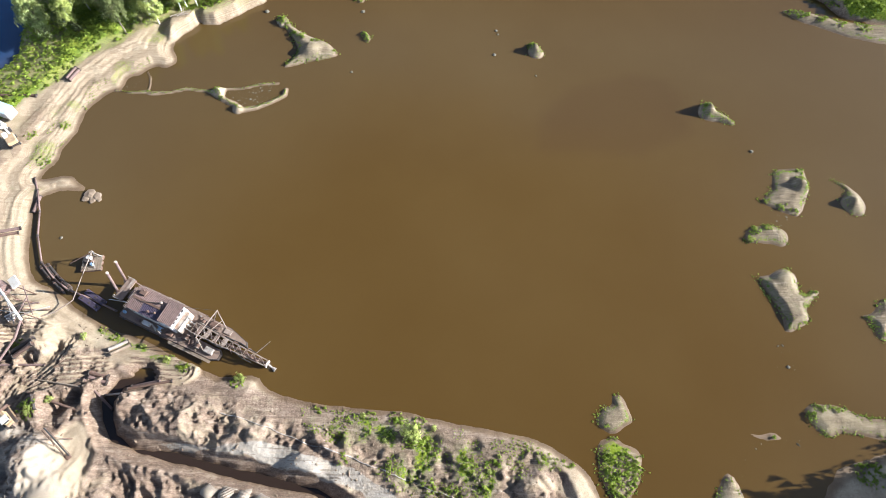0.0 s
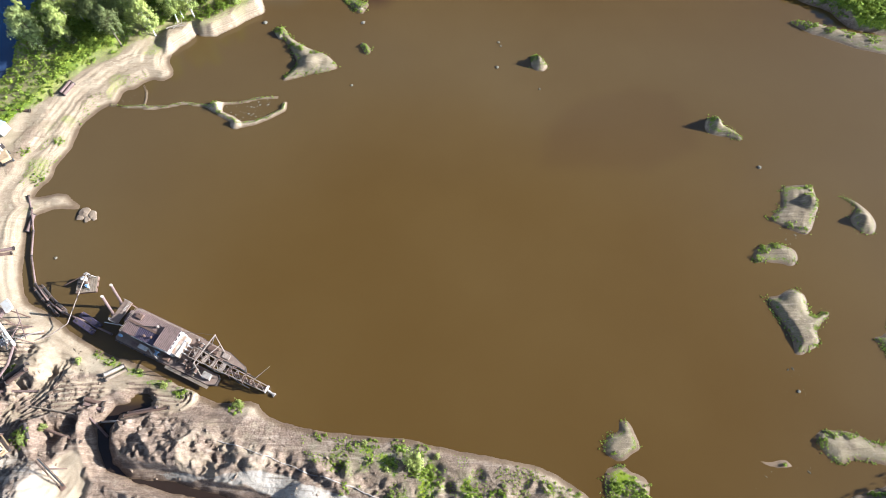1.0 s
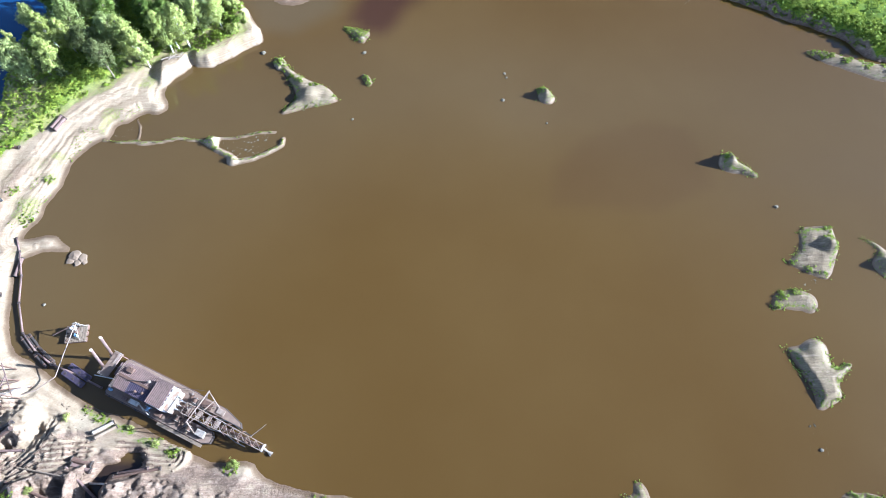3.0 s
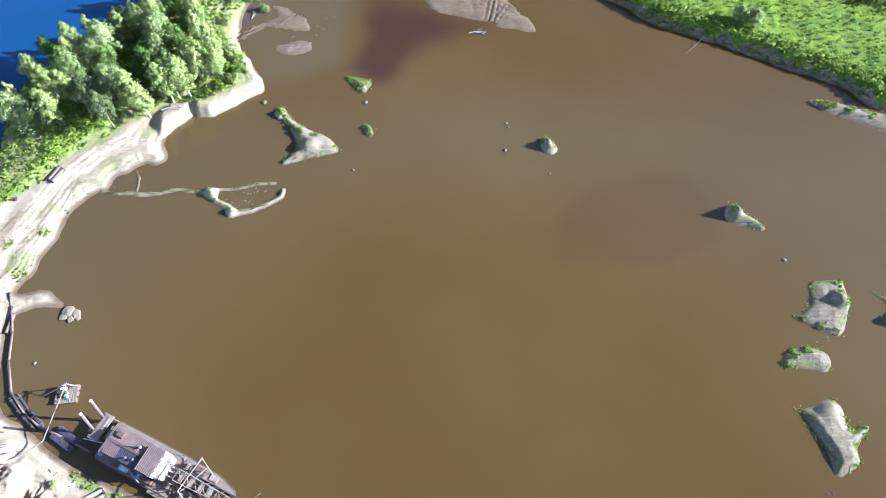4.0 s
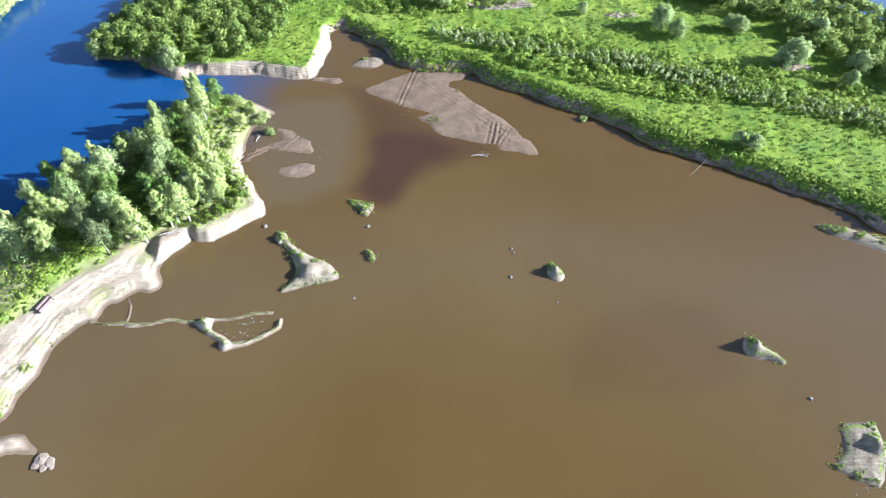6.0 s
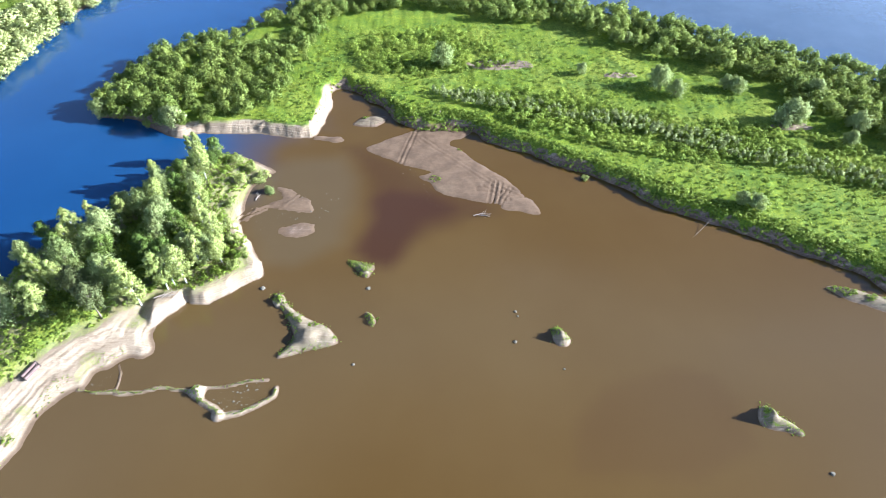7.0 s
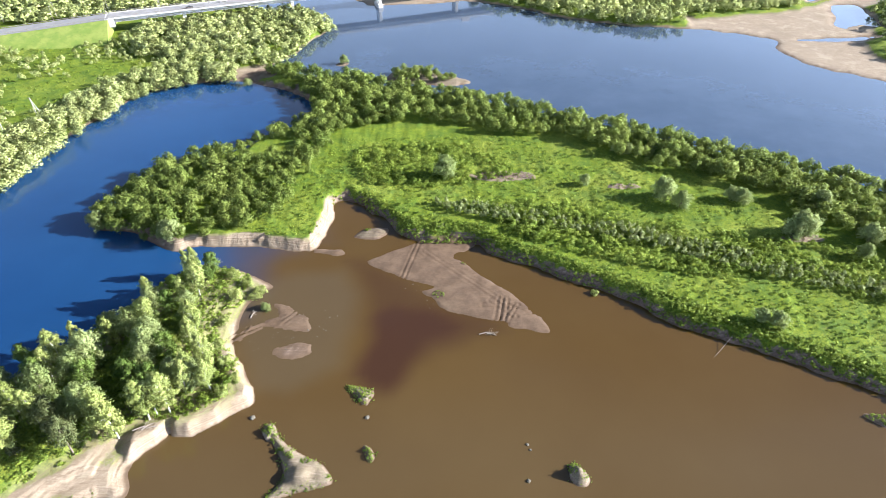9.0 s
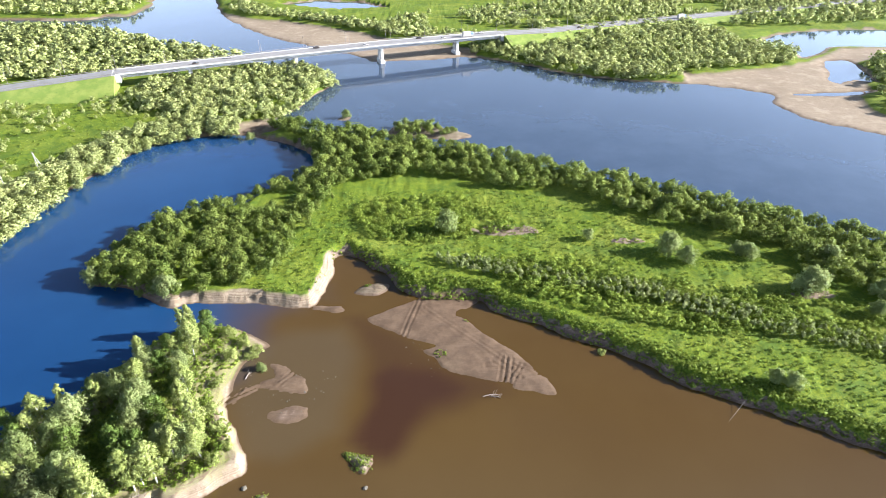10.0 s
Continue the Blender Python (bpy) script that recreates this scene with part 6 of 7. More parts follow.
def build_dredger():
    """x: along the hull to the bow; y: from the bank side to the open water; z: up from the water."""
    top = tagged(new("dredger"), "rusty suction dredger with a ribbed-roof deckhouse moored by the sand bank", "dredger")
    hull = one("hull", lambda bm: prism(bm, [(0, 0.4), (0.6, 0), (18.5, 0), (18.5, 8.2), (0.6, 8.2), (0, 7.8)], -0.5, 1.0), STEEL_DARK, top, "dark rusted steel hull")
    one("bow_pontoon", lambda bm: prism(bm, [(18.5, 0.0), (24.6, 0.0), (26.2, 0.7), (26.2, 2.2), (25.4, 2.9), (18.5, 2.9)], -0.5, 1.0), STEEL_DARK, top)
    one("bow_pontoon", lambda bm: prism(bm, [(18.5, 5.9), (25.5, 5.9), (30.4, 5.9), (29.6, 6.8), (25.2, 8.0), (18.5, 8.2)], -0.5, 1.0), STEEL_DARK, top)
    one("deck_plating", lambda bm: prism(bm, [(0.1, 0.5), (0.7, 0.1), (18.5, 0.1), (18.5, 8.1), (0.7, 8.1), (0.1, 7.7)], 1.004, 1.05), PLATE_DECK, top, "worn brown deck plates")
    one("deck_plating", lambda bm: prism(bm, [(18.52, 0.1), (24.5, 0.1), (26, 0.8), (26, 2.1), (25.3, 2.8), (18.52, 2.8)], 1.004, 1.05), PLATE_DECK, top)
    one("deck_plating", lambda bm: prism(bm, [(18.52, 6.0), (25.5, 6.0), (30.2, 6.0), (29.5, 6.7), (25.1, 7.9), (18.52, 8.1)], 1.004, 1.05), PLATE_DECK, top)
    one("rubbing_strake", lambda bm: beam(bm, (0.4, -0.08, 0.85), (24.6, -0.08, 0.85), 0.16), STEEL_RUST, top)
    one("rubbing_strake", lambda bm: beam(bm, (0.6, 8.28, 0.85), (18.5, 8.28, 0.85), 0.16), STEEL_RUST, top)

    # deckhouse with walls, openings and ribbed roof in separate sheets
    house = one("deckhouse", lambda bm: (box(bm, (8.9, 2.05, 2.75), (11.4, 0.12, 3.4)), box(bm, (8.9, 7.15, 2.75), (11.4, 0.12, 3.4)),
                                         box(bm, (3.2, 4.6, 2.75), (0.12, 5.0, 3.4)), box(bm, (14.6, 4.6, 2.75), (0.12, 5.0, 3.4)),
                                         box(bm, (8.9, 4.6, 4.38), (11.2, 4.9, 0.1))), PAINT_HOUSE, top, "peeling pale grey deckhouse walls")
    for i, (a, b) in enumerate([(2.9, 6.0), (6.05, 8.8), (8.85, 11.4)]):
        one("roof_sheet", lambda bm: corrugated(bm, a, b, 1.95, 4.62, 4.6, 5.05), STEEL_PURPLE if i else STEEL_RED, house, "ribbed dark roof sheet")
        one("roof_sheet", lambda bm: corrugated(bm, a, b, 4.58, 7.5, 5.06, 4.55), STEEL_RED, house)
    one("ridge_cap", lambda bm: box(bm, (7.2, 4.6, 5.14), (8.6, 0.5, 0.08)), STEEL_RUST, house)
    # wheelhouse raised at the bow end, white front with windows
    wheel = one("wheelhouse", lambda bm: (box(bm, (13.2, 4.7, 4.7), (3.0, 4.6, 1.6)),), PAINT_HOUSE, top, "white painted wheelhouse")
    one("roof_sheet", lambda bm: corrugated(bm, 11.4, 15.1, 2.1, 7.3, 5.55, 5.75), STEEL_RED, wheel, "ribbed grey-brown wheelhouse roof")
    for yy in (3.2, 4.2, 5.2, 6.2):
        one("window", lambda bm: box(bm, (14.72, yy, 4.8), (0.05, 0.72, 0.85)), GLASS_DARK, wheel, "dark window pane")
    for xx in (12.4, 13.6):
        one("window", lambda bm: box(bm, (xx, 2.38, 4.8), (0.8, 0.05, 0.7)), GLASS_DARK, wheel)
    one("front_wall", lambda bm: box(bm, (15.3, 4.6, 2.3), (1.3, 4.6, 2.5), None, 0.1), PAINT_RUSTY, top, "rust-streaked pale wheelhouse front")
    for xx in (4.2, 6.0, 7.8, 9.6, 11.4):
        one("window", lambda bm: box(bm, (xx, 1.97, 3.2), (0.9, 0.05, 0.7)), GLASS_DARK, house, "dark deckhouse window")
    one("door", lambda bm: box(bm, (12.9, 1.97, 2.1), (0.8, 0.06, 1.9)), STEEL_RUST, house, "rusty deckhouse door")
    one("roof_pipe", lambda bm: pipe(bm, [(5.2, 4.2, 5.1), (9.5, 5.6, 5.4)], 0.1), STEEL_DARK, house)
    for xx, yy in ((4.6, 6.6), (8.2, 3.0), (9.8, 3.3)):
        one("roof_vent", lambda bm: lathe(bm, [(0.2, 0), (0.2, 0.5), (0.32, 0.55), (0.05, 0.8)], 8, pose(xx, yy, 4.75)), STEEL_RUST, house)
    one("stern_cabin", lambda bm: box(bm, (1.9, 5.4, 2.0), (2.0, 2.6, 2.0), None, 0.05), STEEL_RUST, top, "small rust-brown stern cabin")
    one("stern_roof", lambda bm: corrugated(bm, 0.7, 3.05, 4.0, 6.9, 3.1, 3.15), STEEL_RED, top)
    for line in ([(2.8, 1.75, 4.6), (2.8, 7.4, 4.6), (4.5, 7.4, 4.6)], [(8.8, 7.45, 4.6), (11.2, 7.45, 4.6)], [(11.6, 7.5, 5.7), (15.2, 7.5, 5.7)]):
        one("roof_railing", lambda bm: railing(bm, line, 0.9, 1.2, 0.05), STEEL_PALE, top)
    one("deck_railing", lambda bm: railing(bm, [(2, 8.05, 1.05), (18.3, 8.05, 1.05)], 1.0, 1.8, 0.05), STEEL_PALE, top)
    one("deck_railing", lambda bm: railing(bm, [(15.8, 0.2, 1.05), (24, 0.2, 1.05)], 1.0, 2.0, 0.05), STEEL_PALE, top)

    # spuds leaning at the stern, in their frame
    for y0 in (4.2, 7.1):
        spud = one("spud", lambda bm: pipe(bm, [(-2.9, y0 - 0.4, -0.6), (-3.1, y0 + 1.9, 8.8)], 0.29, 14), STEEL_RED, top, "long rust-red spud tube", True)
        one("spud_cap", lambda bm: pipe(bm, [(-3.1, y0 + 1.88, 8.72), (-3.1, y0 + 1.93, 8.95)], 0.31, 14), PAINT_RUSTY, spud, "pale tube end")
        one("spud_collar", lambda bm: pipe(bm, [(-2.95, y0 + 0.1, 1.9), (-2.95, y0 + 0.17, 2.3)], 0.45, 12), STEEL_DARK, top)
    one("spud_platform", lambda bm: (box(bm, (-1.7, 5.6, 2.3), (1.8, 5.4, 0.12)), beam(bm, (-2.6, 2.9, 2.2), (-2.6, 8.4, 2.2), 0.25), beam(bm, (-0.8, 2.9, 2.2), (-0.8, 8.4, 2.2), 0.25)), PLATE_DECK, top, "planked stern platform")
    for yy in (3.2, 5.6, 8.0):
        one("platform_leg", lambda bm: beam(bm, (-0.8, yy, 2.2), (0.2, yy, 0.9), 0.2), STEEL_RUST, top)
    one("platform_railing", lambda bm: railing(bm, [(-0.8, 2.9, 2.36), (-2.5, 2.9, 2.36), (-2.5, 3.4, 2.36)], 0.9, 0.9), PAINT_GREY, top)
    one("platform_railing", lambda bm: railing(bm, [(-2.5, 8.3, 2.36), (-0.8, 8.3, 2.36), (-0.8, 6.0, 2.36)], 0.9, 0.9), PAINT_GREY, top)
    one("boom_pole", lambda bm: pipe(bm, [(-4.2, 2.2, 1.2), (0.5, 3.2, 2.0)], 0.1, 6), PAINT_WHITE, top)

    # bow portal carrying the ladder
    for a, b in (((22.6, 0.9, 1.0), (22.0, 2.4, 6.6)), ((19.6, 2.2, 1.0), (22.0, 2.4, 6.6)), ((24.0, 7.5, 1.0), (22.6, 9.2, 6.6)), ((20.4, 7.6, 1.0), (22.6, 9.2, 6.6))):
        one("portal_leg", lambda bm: pipe(bm, [a, b], 0.11, 8), STEEL_PALE, top, "pale steel portal leg")
    one("portal_beam", lambda bm: pipe(bm, [(22.0, 2.2, 6.6), (22.6, 9.4, 6.6)], 0.12, 8), STEEL_PALE, top)
    one("portal_brace", lambda bm: pipe(bm, [(21.2, 2.3, 3.6), (23.4, 8.2, 3.6)], 0.09, 6), STEEL_PALE, top)
    for yy in (3.9, 5.0):
        one("hoist_cable", lambda bm: rod(bm, (22.2, yy + 0.4, 6.5), (33.0, yy, 1.7), 0.04, 5), STEEL_DARK, top)
    one("hoist_cable", lambda bm: rod(bm, (22.6, 9.2, 6.6), (14.8, 6.8, 5.9), 0.04, 5), STEEL_DARK, top)

    # lattice ladder with suction pipe, reaching over the water
    ladder = one("ladder", lambda bm: ladder_truss(bm), STEEL_PALE, top, "grey lattice suction ladder")
    one("suction_pipe", lambda bm: pipe(bm, [(17.0, 4.5, 1.5), (30, 4.5, 1.1), (36.4, 4.5, 0.5)], 0.32, 10), STEEL_RUST, ladder)
    one("cutter_flange", lambda bm: pipe(bm, [(36.3, 4.5, 0.55), (36.55, 4.5, 0.5)], 0.85, 16), PAINT_WHITE, ladder, "pale round flange")
    one("suction_mouth", lambda bm: tube(bm, [(36.5, 4.5, 0.5), (37.6, 4.3, 0.25), (38.5, 4.15, 0.1)], [0.25, 0.2, 0.5], 10), PAINT_GREY, ladder)
    one("boom", lambda bm: rod(bm, (33.2, 5.3, 1.4), (35.5, 8.6, 3.6), 0.06, 5), PAINT_GREY, ladder)
    for xx in (33.0, 34.2):
        one("sheave", lambda bm: pipe(bm, [(xx, 3.9, 1.75), (xx, 4.15, 1.75)], 0.5, 12), STEEL_RUST, ladder)

    # gear along the ladder: gantry, hanging hoses and gussets
    for xx, hh in ((20.2, 2.9), (24.6, 2.4), (28.2, 1.9), (31.6, 1.5)):
        one("gantry_frame", lambda bm: (beam(bm, (xx, 3.2, 1.0), (xx, 3.5, 1.0 + hh), 0.14), beam(bm, (xx, 5.8, 1.0), (xx, 5.5, 1.0 + hh), 0.14), beam(bm, (xx, 3.4, 1.0 + hh), (xx, 5.6, 1.0 + hh), 0.16)),
            STEEL_RUST, ladder, "rusty cross frame")
    for yy, zz in ((3.3, 2.4), (5.7, 2.1)):
        one("hose", lambda bm: pipe(bm, [(18.6 + k * 2.1, yy + 0.25 * math.sin(k * 1.7), zz - 0.09 * k + 0.25 * math.cos(k * 2.3)) for k in range(8)], 0.1, 7), RUBBER, ladder, "black hose")
    for xx in (19.4, 21.6, 23.9, 26.0):
        one("gusset", lambda bm: box(bm, (xx, 4.5, 2.55 - 0.05 * (xx - 19)), (0.9, 1.6, 0.08), None, 0.02), STEEL_PALE, ladder)
    one("bow_hatch", lambda bm: box(bm, (21.4, 7.0, 1.2), (2.6, 1.4, 0.3), None, 0.05), STEEL_RUST, top)
    one("bow_hatch", lambda bm: box(bm, (24.8, 6.9, 1.15), (1.8, 1.1, 0.22), None, 0.05), STEEL_PALE, top)
    one("walkway", lambda bm: box(bm, (19.5, -0.42, 0.95), (11.0, 0.6, 0.08)), TIMBER, top, "plank walkway along the hull")
    one("deck_locker", lambda bm: box(bm, (7.4, 1.0, 1.5), (1.9, 0.9, 0.9), None, 0.05), PAINT_HOUSE, top, "pale deck locker")
    one("deck_locker", lambda bm: box(bm, (5.0, 0.9, 1.35), (1.2, 0.8, 0.6), None, 0.05), STEEL_RED, top)
    one("roof_box", lambda bm: box(bm, (4.6, 6.2, 5.05), (1.5, 1.1, 0.7), None, 0.05), STEEL_RUST, house, "rusty box on the roof")
    one("roof_vent", lambda bm: lathe(bm, [(0.22, 0), (0.22, 0.7), (0.38, 0.75), (0.1, 1.0)], 10, pose(9.8, 5.8, 4.8)), STEEL_PALE, house)

    # winches, pump pipes and stores on deck
    for k, (xx, yy) in enumerate([(17.6, 2.1), (18.2, 3.8), (18.8, 6.6), (20.9, 1.5)]):
        winch = one("winch", lambda bm: box(bm, (xx, yy, 1.25), (1.3, 1.0, 0.4), None, 0.05), STEEL_DARK, top, "dark deck winch")
        one("drum", lambda bm: pipe(bm, [(xx, yy - 0.45, 1.75), (xx, yy + 0.45, 1.75)], 0.4, 12), STEEL_RUST, winch)
        for s in (-0.48, 0.48):
            one("drum_flange", lambda bm: pipe(bm, [(xx, yy + s - 0.03, 1.75), (xx, yy + s + 0.03, 1.75)], 0.58, 12), PAINT_GREY, winch)
    for yy in (3.6, 4.5, 5.4):
        one("pump_pipe", lambda bm: pipe(bm, [(16.2 + 0.8 * math.cos(a), yy, 1.1 + 1.0 * math.sin(a)) for a in np.linspace(0, math.pi, 8)], 0.16, 8), PAINT_WHITE, top, "arched pale pump pipe")
    one("deck_box", lambda bm: box(bm, (23.6, 1.6, 1.45), (2.0, 1.3, 0.8), None, 0.06), PAINT_GREY, top, "grey tool box")
    one("deck_box", lambda bm: box(bm, (13.4, 1.1, 1.4), (1.6, 0.9, 0.7), None, 0.06), STEEL_RUST, top)
    one("cable_reel", lambda bm: (pipe(bm, [(11.0, 0.8, 1.9), (11.0, 1.5, 1.9)], 0.35, 12), pipe(bm, [(11.0, 0.72, 1.9), (11.0, 0.8, 1.9)], 0.8, 14), pipe(bm, [(11.0, 1.5, 1.9), (11.0, 1.58, 1.9)], 0.8, 14)), PAINT_BLUE, top, "blue-grey cable reel")
    for a, b in (((9.0, 0.9, 1.05), (9.4, 1.3, 3.2)), ((10.0, 0.4, 1.05), (9.6, 1.3, 3.2)), ((9.4, 1.3, 3.2), (12.3, 0.2, 2.6))):
        one("davit", lambda bm: pipe(bm, [a, b], 0.1, 6), PAINT_GREY, top, "grey deck davit")
    rg = random.Random(5)
    for _ in range(14):
        xx, yy = rg.uniform(16, 24), rg.choice((rg.uniform(0.5, 2.4), rg.uniform(6.2, 7.6)))
        l, turn = rg.uniform(0.5, 1.8), rg.uniform(0, 180)
        one("scrap_bar", lambda bm: box(bm, (0, 0, 0), (l, rg.uniform(0.12, 0.4), rg.uniform(0.1, 0.3)), pose(xx, yy, 1.2, 0, 0, turn), 0.02), rg.choice((STEEL_RUST, PAINT_GREY, TIMBER)), top)
    one("barrel", lambda bm: lathe(bm, [(0.29, 0), (0.3, 0.3), (0.29, 0.6), (0.29, 0.88)], 12, pose(1.2, 1.2, 1.05)), PAINT_BLUE, top, "blue steel barrel")
    for k in range(7):
        one("tyre_fender", lambda bm: ring(bm, (1.5 + k * 3.4, -0.12, 0.55), 0.36, 0.12), RUBBER, top, "old black tyre fender")
    top.matrix_basis = pose(-73.2, 46.3, 0, 0, 0, -24.7)
    return top


def ring(bm, c, big, small, n=14, k=6):
    """A tyre lying in the x-z plane."""
    rows = [[bm.verts.new((c[0] + (big + small * math.cos(b)) * math.cos(a), c[1] + small * math.sin(b), c[2] + (big + small * math.cos(b)) * math.sin(a)))
             for b in [2 * math.pi * j / k for j in range(k)]] for a in [2 * math.pi * i / n for i in range(n)]]
    for i in range(n):
        for j in range(k):
            bm.faces.new((rows[i][j], rows[(i + 1) % n][j], rows[(i + 1) % n][(j + 1) % k], rows[i][(j + 1) % k]))


def ladder_truss(bm):
    """A tapering lattice beam from the bow slot to the suction mouth."""
    def at(s, y, z):
        w = 1.0 - 0.45 * s
        return Vector((18 + 18.4 * s, 4.5 + y * w * 1.15, 1.4 - 0.75 * s + z * w * 1.3))
    n = 10
    corners = ((-1, 0), (1, 0), (1, 1), (-1, 1))
    for y, z in corners:
        beam(bm, at(0, y, z), at(1, y, z), 0.16)
    for i in range(n + 1):
        s = i / n
        for (a, b), (c, d) in zip(corners, corners[1:] + corners[:1]):
            beam(bm, at(s, a, b), at(s, c, d), 0.1)
            if i < n:
                beam(bm, at(s, a, b), at(s + 1 / n, c, d), 0.1)


build_dredger()


# ---- pump raft and floating pipeline ----
def build_raft():
    top = tagged(new("pump_raft"), "small steel raft with a pump and boom floating beside the dredger", "raft")
    for yy in (-1.4, 0, 1.4):
        one("float", lambda bm: box(bm, (0, yy, 0.15), (4.6, 1.1, 0.9), None, 0.1), STEEL_RUST, top, "rusty float tank")
    for k in range(9):
        one("plank", lambda bm: box(bm, (-2.1 + k * 0.52, 0, 0.66), (0.42, 3.9, 0.08)), TIMBER, top)
    one("engine", lambda bm: box(bm, (-0.9, 0.3, 1.25), (1.5, 0.9, 1.0), None, 0.12), STEEL_DARK, top, "dark pump engine")
    one("tank", lambda bm: lathe(bm, [(0.55, 0), (0.6, 0.1), (0.6, 0.9), (0.5, 1.0)], 14, pose(-0.6, 1.2, 0.7)), PAINT_WHITE, top, "white water tank")
    one("drum", lambda bm: lathe(bm, [(0.32, 0), (0.32, 0.85)], 12, pose(0.3, -0.6, 0.7)), PAINT_BLUE, top, "blue drum")
    one("pump_casing", lambda bm: pipe(bm, [(0.2, -0.2, 1.1), (0.2, 0.35, 1.1)], 0.55, 14), STEEL_RUST, top)
    for a, b in (((0.9, -1.5, 0.7), (1.6, 0.9, 4.6)), ((0.6, 1.7, 0.7), (1.6, 0.9, 4.6)), ((2.0, 1.6, 0.7), (1.6, 0.9, 4.6))):
        one("mast_leg", lambda bm: pipe(bm, [a, b], 0.08, 8), PAINT_GREY, top)
    one("mast_head", lambda bm: pipe(bm, [(1.2, 0.8, 4.5), (1.9, 1.0, 4.7), (2.2, 0.8, 4.2)], 0.18, 8), PAINT_GREY, top)
    one("boom", lambda bm: pipe(bm, [(-3.8, -0.6, 2.6), (1.0, 0.6, 4.2)], 0.12, 8), STEEL_RUST, top)
    rg = random.Random(2)
    for _ in range(8):
        xx, yy, l, tu = rg.uniform(-2, 0.5), rg.uniform(-1.6, 1.6), rg.uniform(0.4, 1.3), rg.uniform(0, 180)
        one("scrap_bar", lambda bm: box(bm, (0, 0, 0), (l, 0.15, 0.15), pose(xx, yy, 0.8, 0, 0, tu), 0.02), STEEL_RUST, top)
    top.matrix_basis = pose(-82.8, 59.4, 0, 0, 0, 6)
    return top


build_raft()


def lone(name, label, category, build, material, group="", smooth=False):
    """A thing that is one mesh."""
    ob = one(name, build, material, None, "", smooth)
    return tagged(ob, label, category, group)


lone("boom_pipe", "pale jointed discharge pipe slung from raft to shore", "pipe",
     lambda bm: pipe(bm, [(-81.2, 60.4, 4.4), (-82.6, 54, 3.2), (-83.6, 49.4, 2.2)], 0.10, 8), STEEL_PALE)
lone("shore_pipe", "pale discharge pipe lying over the sand bank", "pipe",
     lambda bm: pipe(bm, [(-83.6, 49.4, 2.2), (-87, 46.6, 2.0), (-92, 44.6, 2.4)], 0.13, 8), STEEL_PALE)
FLOAT_LINE = [(-104, 83.5), (-101.8, 79.6), (-99.6, 73.5), (-98, 66.8), (-94.8, 59.6), (-90.4, 55.2), (-86.4, 52.6), (-80.6, 50.4), (-74, 47.4)]
for i, (a, b) in enumerate(zip(FLOAT_LINE, FLOAT_LINE[1:])):
    za, zb = (max(0.55, height(*q) + 0.3) for q in (a, b))
    seg = tagged(new("pipe_section"), "rusty floating dredge pipe section with flanges", "pipe", "floating pipeline")
    one("tube", lambda bm: pipe(bm, [(*a, za), (*b, zb)], 0.22, 12), STEEL_RED, seg, smooth=True)
    for q, z, o in ((a, za, b), (b, zb, a)):
        d = (Vector((*o, 0)) - Vector((*q, 0))).normalized() * 0.12
        one("flange", lambda bm: pipe(bm, [Vector((*q, z)) + d * 0.4, Vector((*q, z)) + d * 1.6], 0.33, 12), STEEL_DARK, seg)
for x, y, l, turn in [(-93.2, 57.0, 5.2, -44), (-91.6, 57.6, 5.4, -44), (-92.4, 57.5, 4.6, -45), (-89.1, 53.4, 4.8, -40), (-88.0, 54.6, 5.0, -36), (-87.4, 53.9, 4.4, -38)]:
    flo = tagged(new("pontoon_float"), "long rust-brown tube pontoon beside the pipeline", "pontoon", "pipeline pontoons")
    one("cylinder", lambda bm: tube(bm, [(-l / 2, 0, 0.3), (-l / 2 + 0.2, 0, 0.3), (l / 2 - 0.2, 0, 0.3), (l / 2, 0, 0.3)], [0.22, 0.33, 0.33, 0.22], 12), STEEL_DARK, flo)
    for s in (-1, 1):
        one("saddle", lambda bm: box(bm, (s * l * 0.3, 0, 0.62), (0.22, 0.7, 0.14), None, 0.03), STEEL_RUST, flo)
    flo.matrix_basis = pose(x, y, 0, 0, 0, turn)
for x, y in [(-79.8, 50.8), (-80.9, 49.5)]:
    tank = tagged(new("box_pontoon"), "flat dark purple steel box pontoon in the shade of the bank", "pontoon", "box pontoons")
    one("body", lambda bm: box(bm, (0, 0, 0.3), (5.8, 1.35, 1.0), None, 0.16), STEEL_PURPLE, tank)
    for s in (-1.9, 0.3, 2.2):
        one("hatch", lambda bm: lathe(bm, [(0.24, 0), (0.24, 0.1), (0.14, 0.12)], 10, pose(s, 0, 0.8)), STEEL_DARK, tank)
    for s in (-2.7, 2.7):
        one("bollard", lambda bm: pipe(bm, [(s, 0.35, 0.8), (s, 0.35, 1.1)], 0.09, 8), STEEL_RUST, tank)
    tank.matrix_basis = pose(x, y, 0, 0, 0, -31)


# ---- the sand works on the south-west bank ----
def laid(a, b, r, name="steel_pipe", label="rusty steel pipe lying on the churned sand", material=None, lift=None):
    """A pipe on the ground between two places, with open rims."""
    za, zb = (height(*q) + r * 0.8 if lift is None else lift for q in (a, b))
    top = tagged(new(name), label, "pipe", "pipes on the sand")
    p, q = Vector((*a, za)), Vector((*b, zb))
    d = (q - p).normalized()
    one("tube", lambda bm: pipe(bm, [p, q], r, 10), material or STEEL_RUST, top, smooth=False)
    for e, s in ((p, 1), (q, -1)):
        one("flange", lambda bm: pipe(bm, [e, e + d * 0.16 * s], r * 1.35, 12), STEEL_DARK, top)
    return top


